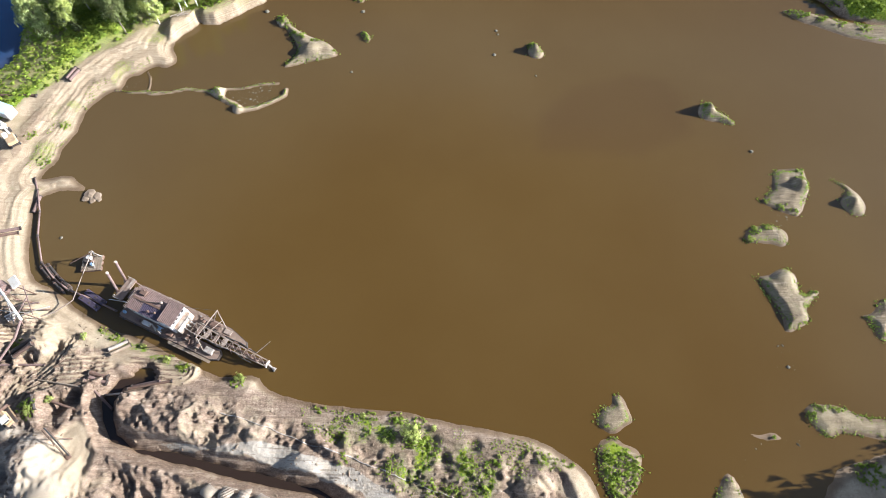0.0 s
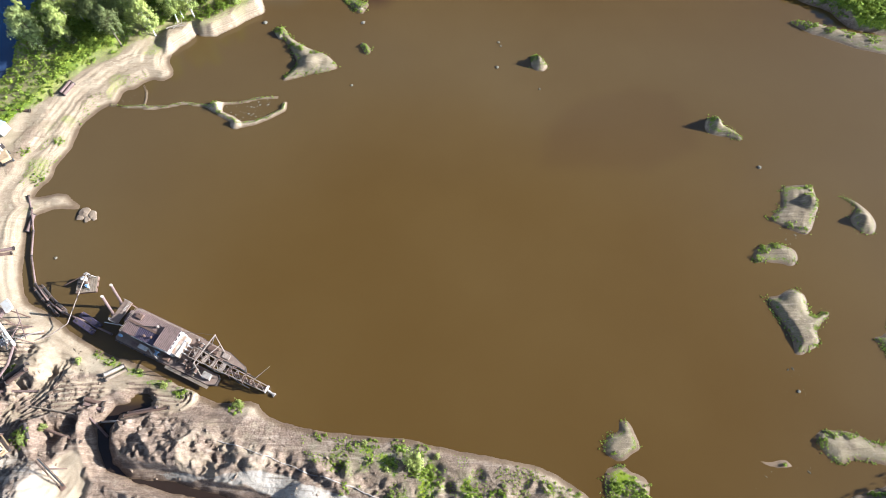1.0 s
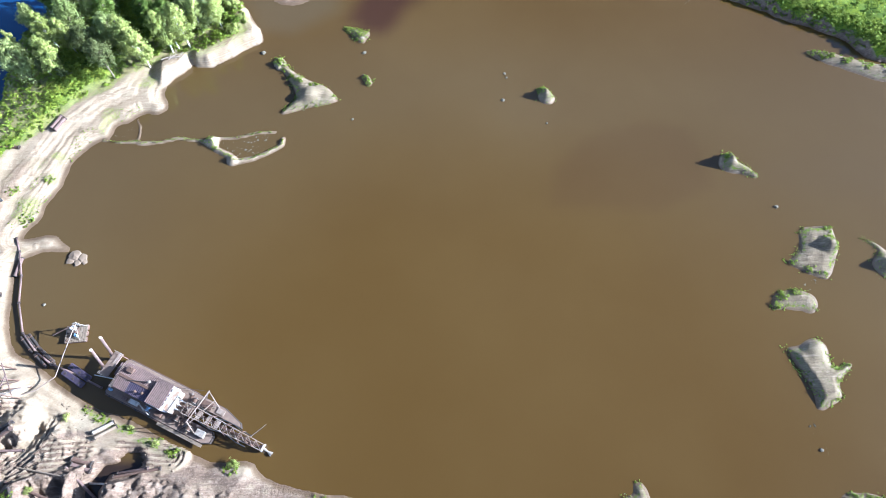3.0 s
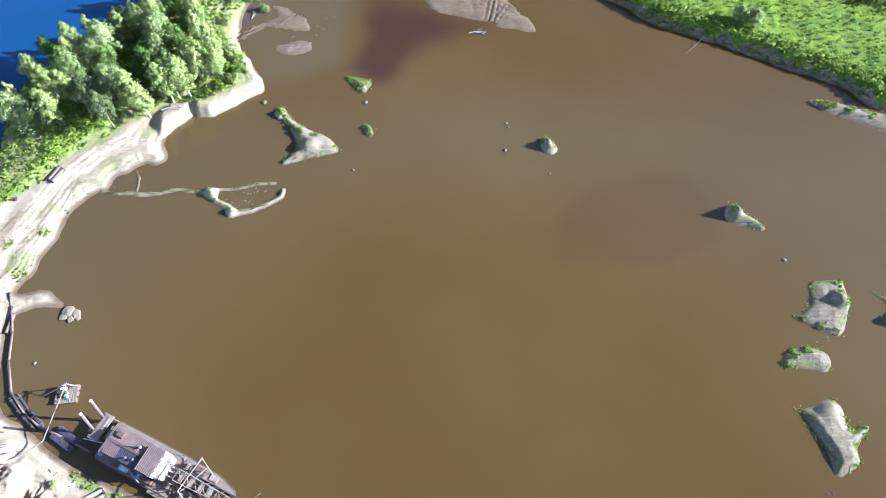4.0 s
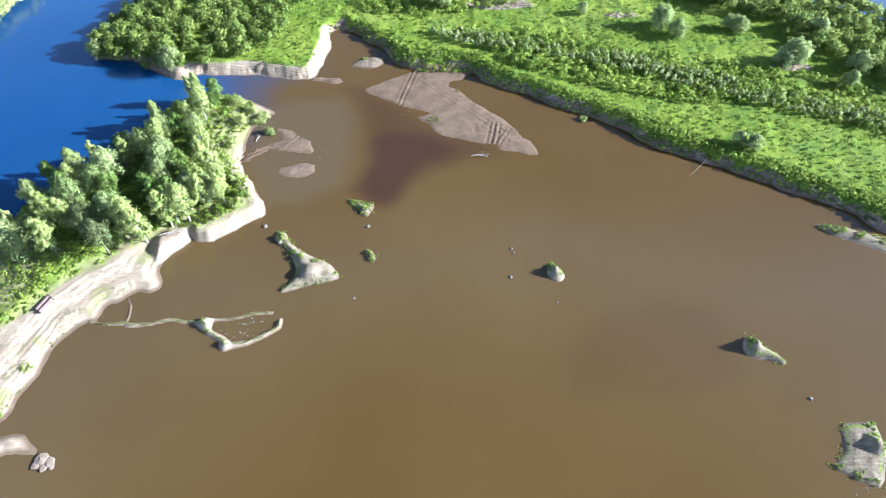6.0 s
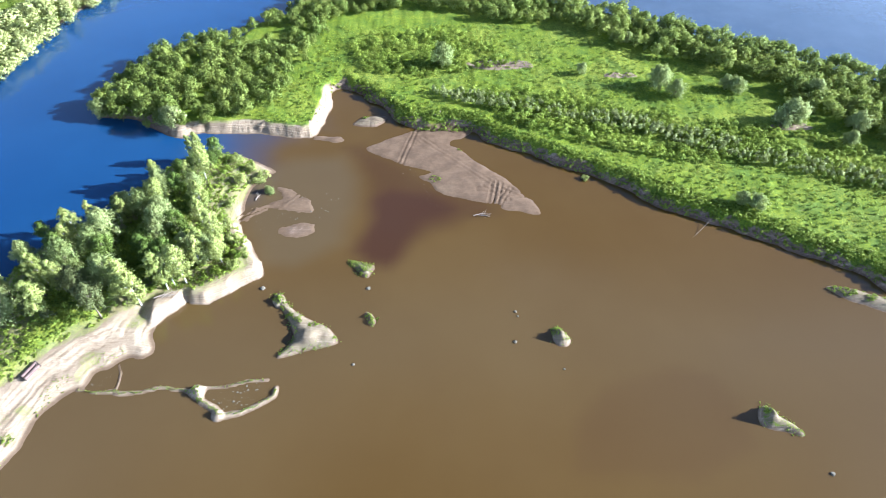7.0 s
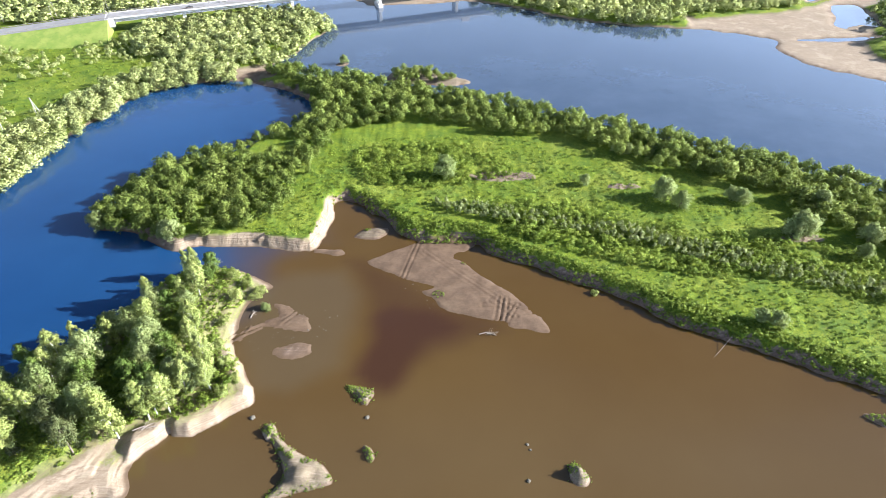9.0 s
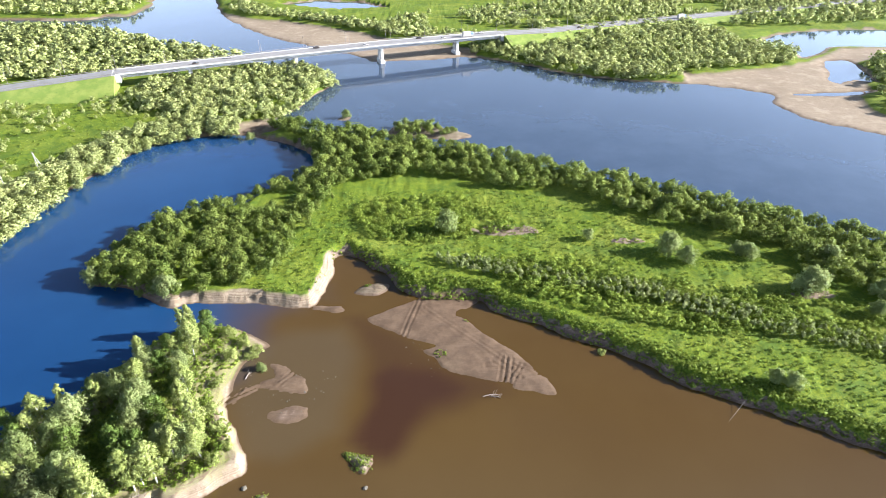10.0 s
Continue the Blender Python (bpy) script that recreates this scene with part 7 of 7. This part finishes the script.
for a, b, r, m in [((-72.1, 36.9), (-68.7, 39.5), 0.36, TIMBER), ((-72.9, 37.9), (-69.6, 40.4), 0.36, PAINT_GREY),
                   ((-103.9, 114.7), (-102.3, 118.9), 0.42, STEEL_RED), ((-102.9, 114.1), (-101.3, 118.2), 0.42, STEEL_RED),
                   ((-101.3, 73.4), (-101.0, 78.2), 0.4, STEEL_RED), ((-107.4, 67.0), (-102.5, 68.8), 0.4, STEEL_RED), ((-107, 66.0), (-102.6, 67.5), 0.36, STEEL_RUST),
                   ((-95.1, 34.2), (-85.4, 34.6), 0.26, STEEL_RED), ((-92.6, 37.0), (-87.5, 39.4), 0.5, STEEL_DARK), ((-91.6, 36.0), (-87.0, 38.3), 0.45, STEEL_RUST),
                   ((-87.2, 28.6), (-73.4, 24.2), 0.3, STEEL_RUST), ((-76.0, 31.4), (-69.6, 25.6), 0.26, STEEL_RED), ((-75.3, 32.9), (-71.2, 31.9), 0.5, STEEL_RUST),
                   ((-75.2, 31.9), (-71.3, 30.8), 0.45, STEEL_RED), ((-66.8, 29.6), (-57.5, 31.2), 0.3, STEEL_RUST), ((-66.6, 30.4), (-60, 31.2), 0.28, STEEL_RED),
                   ((-71.8, 28.6), (-66.8, 28.2), 0.2, PAINT_GREY), ((-86, 31.4), (-75.6, 29.6), 0.16, TIMBER), ((-125, 108.5), (-110, 108.6), 0.4, STEEL_RUST),
                   ((-84.5, 27.5), (-83.0, 24.6), 0.3, STEEL_DARK)]:
    laid(a, b, r, material=m)


hose_line = [(-46, 24.5), (-35.3, 21.3), (-28.1, 18.5), (-21.1, 16.6), (-15.3, 14.5), (-9.6, 12.4), (-4, 10.3), (1.6, 8.3), (8, 6)]
hose_at = [(ax + (bx - ax) * k / 8, ay + (by - ay) * k / 8 + 0.15 * math.sin(ax + k)) for (ax, ay), (bx, by) in zip(hose_line, hose_line[1:]) for k in range(8)]
lone("water_hose", "thin grey hose laid along the sand dyke", "hose", lambda bm: pipe(bm, [(x, y, height(x, y) + 0.1) for x, y in hose_at], 0.11, 6), PAINT_GREY)


def build_plant():
    """A derelict sand washing frame of pipes, legs and a drum."""
    top = tagged(new("washing_plant"), "derelict sand washing frame of pale pipes and rusty beams", "plant")
    g = height(-93, 47)
    def P(x, y, z):
        return Vector((x, y, g + z))
    one("chute_pipe", lambda bm: pipe(bm, [P(-97.2, 50.6, 4.2), P(-90.6, 43.2, 2.2)], 0.30, 12), PAINT_WHITE, top, "pale chute pipe", True)
    one("feed_pipe", lambda bm: pipe(bm, [P(-92, 44.6, 1.0), P(-89.2, 45.8, 1.4), P(-86.5, 46.8, 0.8)], 0.17, 10), PAINT_GREY, top)
    one("outlet_pipe", lambda bm: pipe(bm, [P(-90.8, 43.4, 2.2), P(-91.5, 39.5, 1.2), P(-93.8, 34.6, 0.5)], 0.28, 10), STEEL_RED, top)
    one("drum", lambda bm: pipe(bm, [P(-98.4, 51.2, 2.4), P(-96.4, 50.0, 2.4)], 1.5, 18), STEEL_RED, top, "rust-red screening drum")
    one("hopper", lambda bm: box(bm, (0, 0, 0), (2.6, 1.8, 0.5), Matrix.Translation(P(-94.2, 51.6, 3.4)) @ pose(0, 0, 0, 12, 8, -50), 0.05), PAINT_WHITE, top, "white plank hopper")
    legs = [(-98.2, 52.2), (-95.4, 49.4), (-93.2, 51.4), (-91.0, 48.8), (-92.0, 43.0), (-89.2, 44.8), (-88.6, 47.6), (-95.6, 46.0)]
    heads = [(-96.6, 50.4, 4.0), (-95.2, 49.2, 3.8), (-94.0, 50.8, 3.4), (-93.0, 47.6, 3.3), (-91.4, 44.2, 2.9), (-90.4, 44.6, 2.6), (-91.0, 45.6, 2.6), (-94.4, 48.0, 3.4)]
    for (lx, ly), (hx, hy, hz) in zip(legs, heads):
        one("leg", lambda bm: beam(bm, (lx, ly, height(lx, ly) - 0.2), P(hx, hy, hz), 0.2), STEEL_RUST, top)
    for a, b in (((-98, 52, 2.2), (-92.5, 42.6, 1.4)), ((-95.6, 46, 2.0), (-88.6, 47.6, 1.6)), ((-93.2, 51.4, 1.8), (-89.2, 44.8, 1.4)), ((-101, 46.2, 1.2), (-90, 45.0, 1.8)),
                 ((-91, 48.8, 2.4), (-92, 43, 2.4)), ((-100.8, 55.3, 1.8), (-97.6, 50.6, 2.6))):
        one("brace", lambda bm: beam(bm, P(*a), P(*b), 0.17), STEEL_RED if a[0] > -98 else PAINT_GREY, top)
    for k in range(5):
        one("plank", lambda bm: box(bm, (0, 0, 0), (2.2, 0.3, 0.07), Matrix.Translation(P(-94.4 + 0.3 * k, 45.0 - 0.25 * k, 1.2)) @ pose(0, 0, 0, 0, 10, 40)), PAINT_GREY if k % 2 else PAINT_WHITE, top)
    return top


build_plant()


def build_bulldozer():
    """Forward is +x."""
    top = tagged(new("bulldozer"), "sandy yellow crawler bulldozer with a boxy cab on bare sand", "bulldozer")
    for yy in (-0.95, 0.95):
        track = one("track", lambda bm: prism_side(bm, [(-1.5, 0.1), (1.3, 0.1), (1.75, 0.45), (1.4, 0.85), (-1.6, 0.85), (-1.95, 0.45)], yy - 0.25, yy + 0.25), STEEL_DARK, top, "dark steel crawler track")
        for k in range(5):
            one("roller", lambda bm: pipe(bm, [(-1.3 + k * 0.62, yy - 0.28, 0.4), (-1.3 + k * 0.62, yy + 0.28, 0.4)], 0.22, 10), STEEL_RUST, track)
    one("body", lambda bm: box(bm, (-0.2, 0, 0.95), (3.2, 1.3, 0.7), None, 0.08), PAINT_YELLOW, top)
    one("bonnet", lambda bm: box(bm, (0.9, 0, 1.5), (1.5, 1.0, 0.6), None, 0.1), PAINT_YELLOW, top, "faded yellow engine bonnet")
    cab = one("cab", lambda bm: box(bm, (-0.7, 0, 1.75), (1.3, 1.4, 1.1), None, 0.08), PAINT_YELLOW, top)
    one("cab_roof", lambda bm: box(bm, (-0.7, 0, 2.36), (1.55, 1.6, 0.1), None, 0.03), PAINT_WHITE, cab, "white cab roof")
    for c, s in (((-0.02, 0, 1.95), (0.05, 1.1, 0.5)), ((-0.7, 0.72, 1.95), (0.9, 0.05, 0.5)), ((-0.7, -0.72, 1.95), (0.9, 0.05, 0.5)), ((-1.37, 0, 1.95), (0.05, 1.1, 0.5))):
        one("window", lambda bm: box(bm, c, s), GLASS_DARK, cab)
    one("exhaust", lambda bm: pipe(bm, [(1.0, 0.25, 1.7), (1.0, 0.25, 2.6)], 0.07, 8), STEEL_RUST, top)
    one("blade", lambda bm: prism_side(bm, [(2.3, 0.05), (2.5, 0.05), (2.38, 0.55), (2.55, 1.15), (2.4, 1.15), (2.22, 0.55)], -1.6, 1.6), STEEL_RUST, top, "worn steel dozer blade")
    for yy in (-1.3, 1.3):
        one("push_arm", lambda bm: beam(bm, (-0.6, yy, 0.5), (2.3, yy, 0.4), 0.18), PAINT_YELLOW, top)
    one("ripper", lambda bm: beam(bm, (-1.9, 0, 0.8), (-2.5, 0, 0.2), 0.25), STEEL_DARK, top)
    top.matrix_basis = pose(-88, 22.9, height(-88, 22.9), 0, 0, 138)
    return top


def prism_side(bm, outline, y0, y1):
    """A block from an outline in x and z, between two values of y."""
    lo = [bm.verts.new((x, y0, z)) for x, z in outline]
    hi = [bm.verts.new((x, y1, z)) for x, z in outline]
    n = len(outline)
    for i in range(n):
        bm.faces.new((lo[i], lo[(i + 1) % n], hi[(i + 1) % n], hi[i]))
    bm.faces.new(lo[::-1])
    bm.faces.new(hi)


build_bulldozer()


def build_excavator():
    top = tagged(new("excavator"), "white and ochre wheeled excavator parked on the shore road", "excavator")
    one("chassis", lambda bm: box(bm, (0, 0, 0.85), (4.2, 1.9, 0.5), None, 0.08), STEEL_DARK, top)
    for wx in (-1.4, 1.4):
        for wy in (-1.05, 1.05):
            one("wheel", lambda bm: pipe(bm, [(wx, wy - 0.2, 0.5), (wx, wy + 0.2, 0.5)], 0.52, 14), RUBBER, top)
    one("upper_body", lambda bm: box(bm, (-0.6, 0, 1.75), (3.0, 2.4, 1.1), None, 0.15), PAINT_YELLOW, top, "ochre counterweight and engine cover")
    cab = one("cab", lambda bm: box(bm, (0.9, 0.65, 2.1), (1.5, 1.1, 1.8), None, 0.12), PAINT_WHITE, top, "white driver's cab")
    one("window", lambda bm: box(bm, (1.67, 0.65, 2.35), (0.05, 0.9, 0.9)), GLASS_DARK, cab)
    one("window", lambda bm: box(bm, (0.9, 1.22, 2.35), (1.1, 0.05, 0.8)), GLASS_DARK, cab)
    one("boom", lambda bm: tube(bm, [(0.9, -0.4, 2.0), (2.8, -0.4, 4.2), (4.6, -0.4, 3.8)], [0.26, 0.3, 0.2], 6), PAINT_WHITE, top, "pale boom")
    one("dipper", lambda bm: tube(bm, [(4.5, -0.4, 4.0), (4.9, -0.4, 2.6), (4.3, -0.4, 1.2)], [0.2, 0.2, 0.15], 6), PAINT_WHITE, top)
    one("bucket", lambda bm: prism_side(bm, [(3.7, 0.2), (4.5, 0.3), (4.7, 1.1), (4.2, 1.2), (3.9, 0.8)], -0.9, 0.1), STEEL_DARK, top)
    one("cylinder", lambda bm: pipe(bm, [(1.4, -0.4, 1.6), (3.0, -0.4, 3.7)], 0.09, 8), STEEL_DARK, top)
    top.matrix_basis = pose(-111.2, 93.3, height(-111.2, 93.3) - 0.05, 0, 0, 128)
    return top


build_excavator()


def build_cabin():
    top = tagged(new("site_cabin"), "long white site cabin with a pale blue roof beside the road", "cabin")
    one("walls", lambda bm: box(bm, (0, 0, 1.75), (10.0, 2.8, 2.5), None, 0.04), PAINT_WHITE, top)
    one("roof", lambda bm: corrugated(bm, -5.15, 5.15, -1.55, 1.55, 3.05, 3.25, 0.5, 0.05), ROOF_BLUE, top, "pale blue ribbed roof")
    for xx in (-3.2, 0.2, 3.2):
        win = one("window", lambda bm: box(bm, (xx, -1.42, 1.95), (1.0, 0.06, 0.8)), GLASS_DARK, top)
        one("frame", lambda bm: (box(bm, (xx, -1.45, 2.38), (1.15, 0.06, 0.08)), box(bm, (xx, -1.45, 1.52), (1.15, 0.06, 0.08))), PAINT_GREY, win)
    one("door", lambda bm: box(bm, (1.8, -1.42, 1.5), (0.85, 0.06, 1.9)), STEEL_RUST, top)
    for xx in (-4.2, 0, 4.2):
        one("skid", lambda bm: box(bm, (xx, 0, 0.25), (0.4, 2.6, 0.5)), TIMBER, top)
    top.matrix_basis = pose(-117.2, 102.4, height(-117.2, 102.4), 0, 0, 158)
    return top


ROOF_BLUE = worn("roof_blue", (0.36, 0.46, 0.56), (0.42, 0.47, 0.50), 0.5, amount=0.35)
build_cabin()
shore_car = vehicle("car", "white saloon car parked beside the site cabin", PAINT_WHITE, 4.5, 1.8, 1.5, False)
shore_car.matrix_basis = pose(-116.3, 98.3, height(-116.3, 98.3), 0, 0, 150)
shore_car["group"] = ""


def build_conveyor():
    """A lattice sand conveyor rising from the heap."""
    top = tagged(new("sand_conveyor"), "rusty lattice conveyor boom rising over the pale sand heap", "conveyor")
    a, b = Vector((-74.6, 15.8, height(-74.6, 15.8) + 0.3)), Vector((-77.2, 20.1, height(-76, 18) + 6.2))
    d = (b - a)
    side = Vector((-d.y, d.x, 0)).normalized() * 0.36
    up = Vector((0.3, 0.15, 0.35))
    frame_part = one("boom", lambda bm: [beam(bm, a + s + u, b + s + u, 0.07) for s in (side, -side) for u in (up * 0, up)], STEEL_RUST, top)
    n = 9
    for k in range(n):
        p, q = a + d * (k / n), a + d * ((k + 1) / n)
        for s in (side, -side):
            one("lattice_bar", lambda bm: beam(bm, p + s, q + s + up, 0.05), STEEL_RUST, frame_part)
    one("belt", lambda bm: beam(bm, a + up * 1.1, b + up * 1.1, 0.26, 0.06), RUBBER, top, "black conveyor belt")
    one("tail_frame", lambda bm: box(bm, (0, 0, 0), (1.2, 1.0, 0.35), Matrix.Translation(a) @ pose(0, 0, 0, 0, 0, 143), 0.05), STEEL_RUST, top)
    for s in (1.6, -1.6):
        foot_at = a + d * 0.62 + side.normalized() * s
        one("leg", lambda bm: beam(bm, (foot_at.x, foot_at.y, height(foot_at.x, foot_at.y) - 0.2), a + d * 0.7, 0.14), STEEL_RUST, top)
    return top


build_conveyor()


# ---- stones, clods, driftwood ----
def lumps(name, seed, spots, small, big, material, label, category="stones"):
    """Uneven lumps, joined into one mesh."""
    rng = np.random.default_rng(seed)
    x, y, z = spots
    n = len(x)
    base = np.array([(1, 0, 0), (0, 1, 0), (-1, 0, 0), (0, -1, 0), (0, 0, 0.8), (0, 0, -0.6)], float)
    tri = np.array([(0, 1, 4), (1, 2, 4), (2, 3, 4), (3, 0, 4), (1, 0, 5), (2, 1, 5), (3, 2, 5), (0, 3, 5)])
    size = small + (big - small) * rng.uniform(0, 1, n) ** 3.0
    a = rng.uniform(0, 6.28, n)
    v = base[None] * rng.uniform(0.45, 1.35, (n, 6, 1)) * size[:, None, None] * np.stack([rng.uniform(0.9, 1.8, n), np.ones(n), rng.uniform(0.5, 1.0, n)], -1)[:, None]
    c, s = np.cos(a)[:, None], np.sin(a)[:, None]
    co = np.stack([v[..., 0] * c - v[..., 1] * s + x[:, None], v[..., 0] * s + v[..., 1] * c + y[:, None], v[..., 2] + z[:, None] + 0.1 * size[:, None]], -1).reshape(-1, 3)
    f = (tri[None] + 6 * np.arange(n)[:, None, None]).reshape(-1, 3)
    me = from_arrays(name, co, f)
    me.polygons.foreach_set("use_smooth", np.zeros(len(f), bool))
    me.materials.append(material)
    return tagged(new(name, me), label, category, kind="stuff")


CLOD = worn("clod", (0.17, 0.125, 0.088), (0.23, 0.175, 0.125), 0.95, scale=0.5)
STONE = worn("stone", (0.13, 0.115, 0.085), (0.07, 0.06, 0.045), 0.9, scale=0.8)
WORKS = [(-100, 4), (-100, 52), (-84, 46), (-64, 36), (-46, 28), (-20, 24), (20, 16), (26, 10), (10, 4)]
lumps("sand_clods", 31, scatter(RNG, WORKS, 1.15, 0.5, 6, 63), 0.07, 0.4, CLOD, "clods of dug damp sand over the works", "clods")
RING_FLOOR = [(-60, 112.2), (-54, 114), (-47, 114.6), (-45.5, 112), (-50, 108.5), (-55, 107), (-58, 109)]
sx, sy = [], []
for poly, n in ((RING_FLOOR, 60), ([(-62, 170), (-44, 184), (-36, 180), (-44, 162), (-56, 163)], 50), ([(-18, 182), (-5, 176), (-4, 192), (-16, 196)], 30),
                ([(-90, 113.6), (-84, 117.5), (-82, 114)], 14), ([(71, 32), (74, 41), (77, 42), (76, 33)], 12), ([(78, 70), (82, 73), (86, 72), (84, 69.5)], 10),
                ([(56, 5), (62, 19.5), (72, 21.2), (74, 18.6), (64, 18)], 16)):
    xs, ys = [p[0] for p in poly], [p[1] for p in poly]
    qx, qy = RNG.uniform(min(xs), max(xs), n * 3), RNG.uniform(min(ys), max(ys), n * 3)
    ok = inside_distance(qx, qy, poly) > 0
    sx.append(qx[ok][:n])
    sy.append(qy[ok][:n])
sx, sy = np.concatenate(sx), np.concatenate(sy)
lumps("rim_stones", 33, (rim_x[::2], rim_y[::2], rim_z[::2]), 0.05, 0.2, STONE, "small dark stones along the island rims")
lumps("water_stones", 32, (sx, sy, np.maximum(heights(sx, sy), -0.02)), 0.08, 0.32, STONE, "stones and turf lumps standing out of shallow water")
ROCK = [(80.3, 91.8, 0.5), (-88.8, 78.7, 1.5), (-87.0, 78.2, 1.2), (-89.6, 77.6, 1.0), (-86.2, 77.3, 0.7), (-87.8, 77.0, 0.9), (15.5, 135.5, 0.4), (14.6, 126, 0.5), (16, 134, 0.3),
        (-92.5, 66.5, 0.4), (-24.2, 143.5, 0.6), (-53.2, 143.6, 0.7), (-26, 119.5, 0.4), (26, 118, 0.3), (74.7, 34.6, 0.4)]
for k, (x, y, r) in enumerate(ROCK):
    rg = random.Random(k)
    bm = bmesh.new()
    bmesh.ops.create_icosphere(bm, subdivisions=2, radius=r)
    for v in bm.verts:
        v.co *= 1 + 0.35 * noise.noise(v.co * (1.4 / r) + Vector((k, 0, 0)))
        v.co.z *= 0.32 if k in (1, 2, 3, 4, 5) else 0.55
    ob = part("rock", bm, CLOD if k in (1, 2, 3, 4, 5) else STONE, None)
    ob.matrix_basis = pose(x, y, max(0.02, height(x, y)) + r * 0.08, 0, 0, rg.uniform(0, 360))
    tagged(ob, "low rounded lump of sand and stone in the water", "rock", "rocks in the pit")
for k, (x, y, l, turn) in enumerate([(-82, 205, 5, 25), (-80.5, 204.5, 4.5, 32), (-83, 203.6, 4, 15), (-78, 138.4, 4, 20), (-76.5, 139, 3.5, 40), (-75.5, 138.6, 3, 10),
                                     (8, 172.4, 4.5, 10), (9.5, 171.8, 3, -15), (-62, 180.4, 3, 70), (-5, 221, 2.5, 20)]):
    log = tagged(new("driftwood"), "grey dead branch washed up on the shore", "driftwood", "driftwood")
    one("stem", lambda bm: tube(bm, [(-l / 2, 0, 0.15), (0, 0.2, 0.3), (l / 2, -0.1, 0.2)], [0.16, 0.12, 0.05], 6), DEADWOOD, log)
    for s in (-0.2, 0.15, 0.3):
        one("branch", lambda bm: tube(bm, [(s * l, 0.1, 0.22), (s * l + 0.5, 0.9 * (1 if s > 0 else -1), 0.6), (s * l + 0.9, 1.3 * (1 if s > 0 else -1), 0.7)], [0.06, 0.04, 0.015], 5), DEADWOOD, log)
    log.matrix_basis = pose(x, y, max(0.0, height(x, y)), 0, 0, turn)
lone("leaning_pole", "thin bare pole leaning from the meadow bank into the water", "pole",
     lambda bm: tube(bm, [(70.2, 162.0, -0.2), (74.4, 165.8, 0.5), (78.6, 169.6, 1.6)], [0.03, 0.05, 0.06], 6), DEADWOOD)
# ribbed heap of old hose sheets by the ditch
def ribbed_sheet(x, y, turn, l, w):
    def make(bm):
        rows = []
        for i in range(41):
            u = i / 40
            h = 0.12 * math.sin(u * 62.8) + 0.9 * math.sin(u * 3.1) + 0.2
            rows.append([bm.verts.new((l * (u - 0.5), w * (v - 0.5) + 0.3 * math.sin(u * 5), h * (0.5 + math.sin(v * 3.0)) * 0.7 + dz)) for dz in (0, -0.08) for v in ((0, 0.25, 0.5, 0.75, 1) if dz == 0 else (1, 0.75, 0.5, 0.25, 0))])
        for a, b in zip(rows, rows[1:]):
            for j in range(10):
                bm.faces.new((a[j], a[(j + 1) % 10], b[(j + 1) % 10], b[j]))
        bm.faces.new(rows[0])
        bm.faces.new(rows[-1])
    ob = lone("ribbed_sheet", "crumpled ribbed grey sheet half buried in sand", "sheet", make, DEADWOOD, "ribbed sheets")
    ob.matrix_basis = pose(x, y, height(x, y) - 0.1, 0, 0, turn)


for x, y, t in ((-45.5, 9.4, 60), (-42, 9.0, 75), (-38.5, 8.4, 100), (-35, 7.6, 65)):
    ribbed_sheet(x, y, t, 2.6, 2.6)
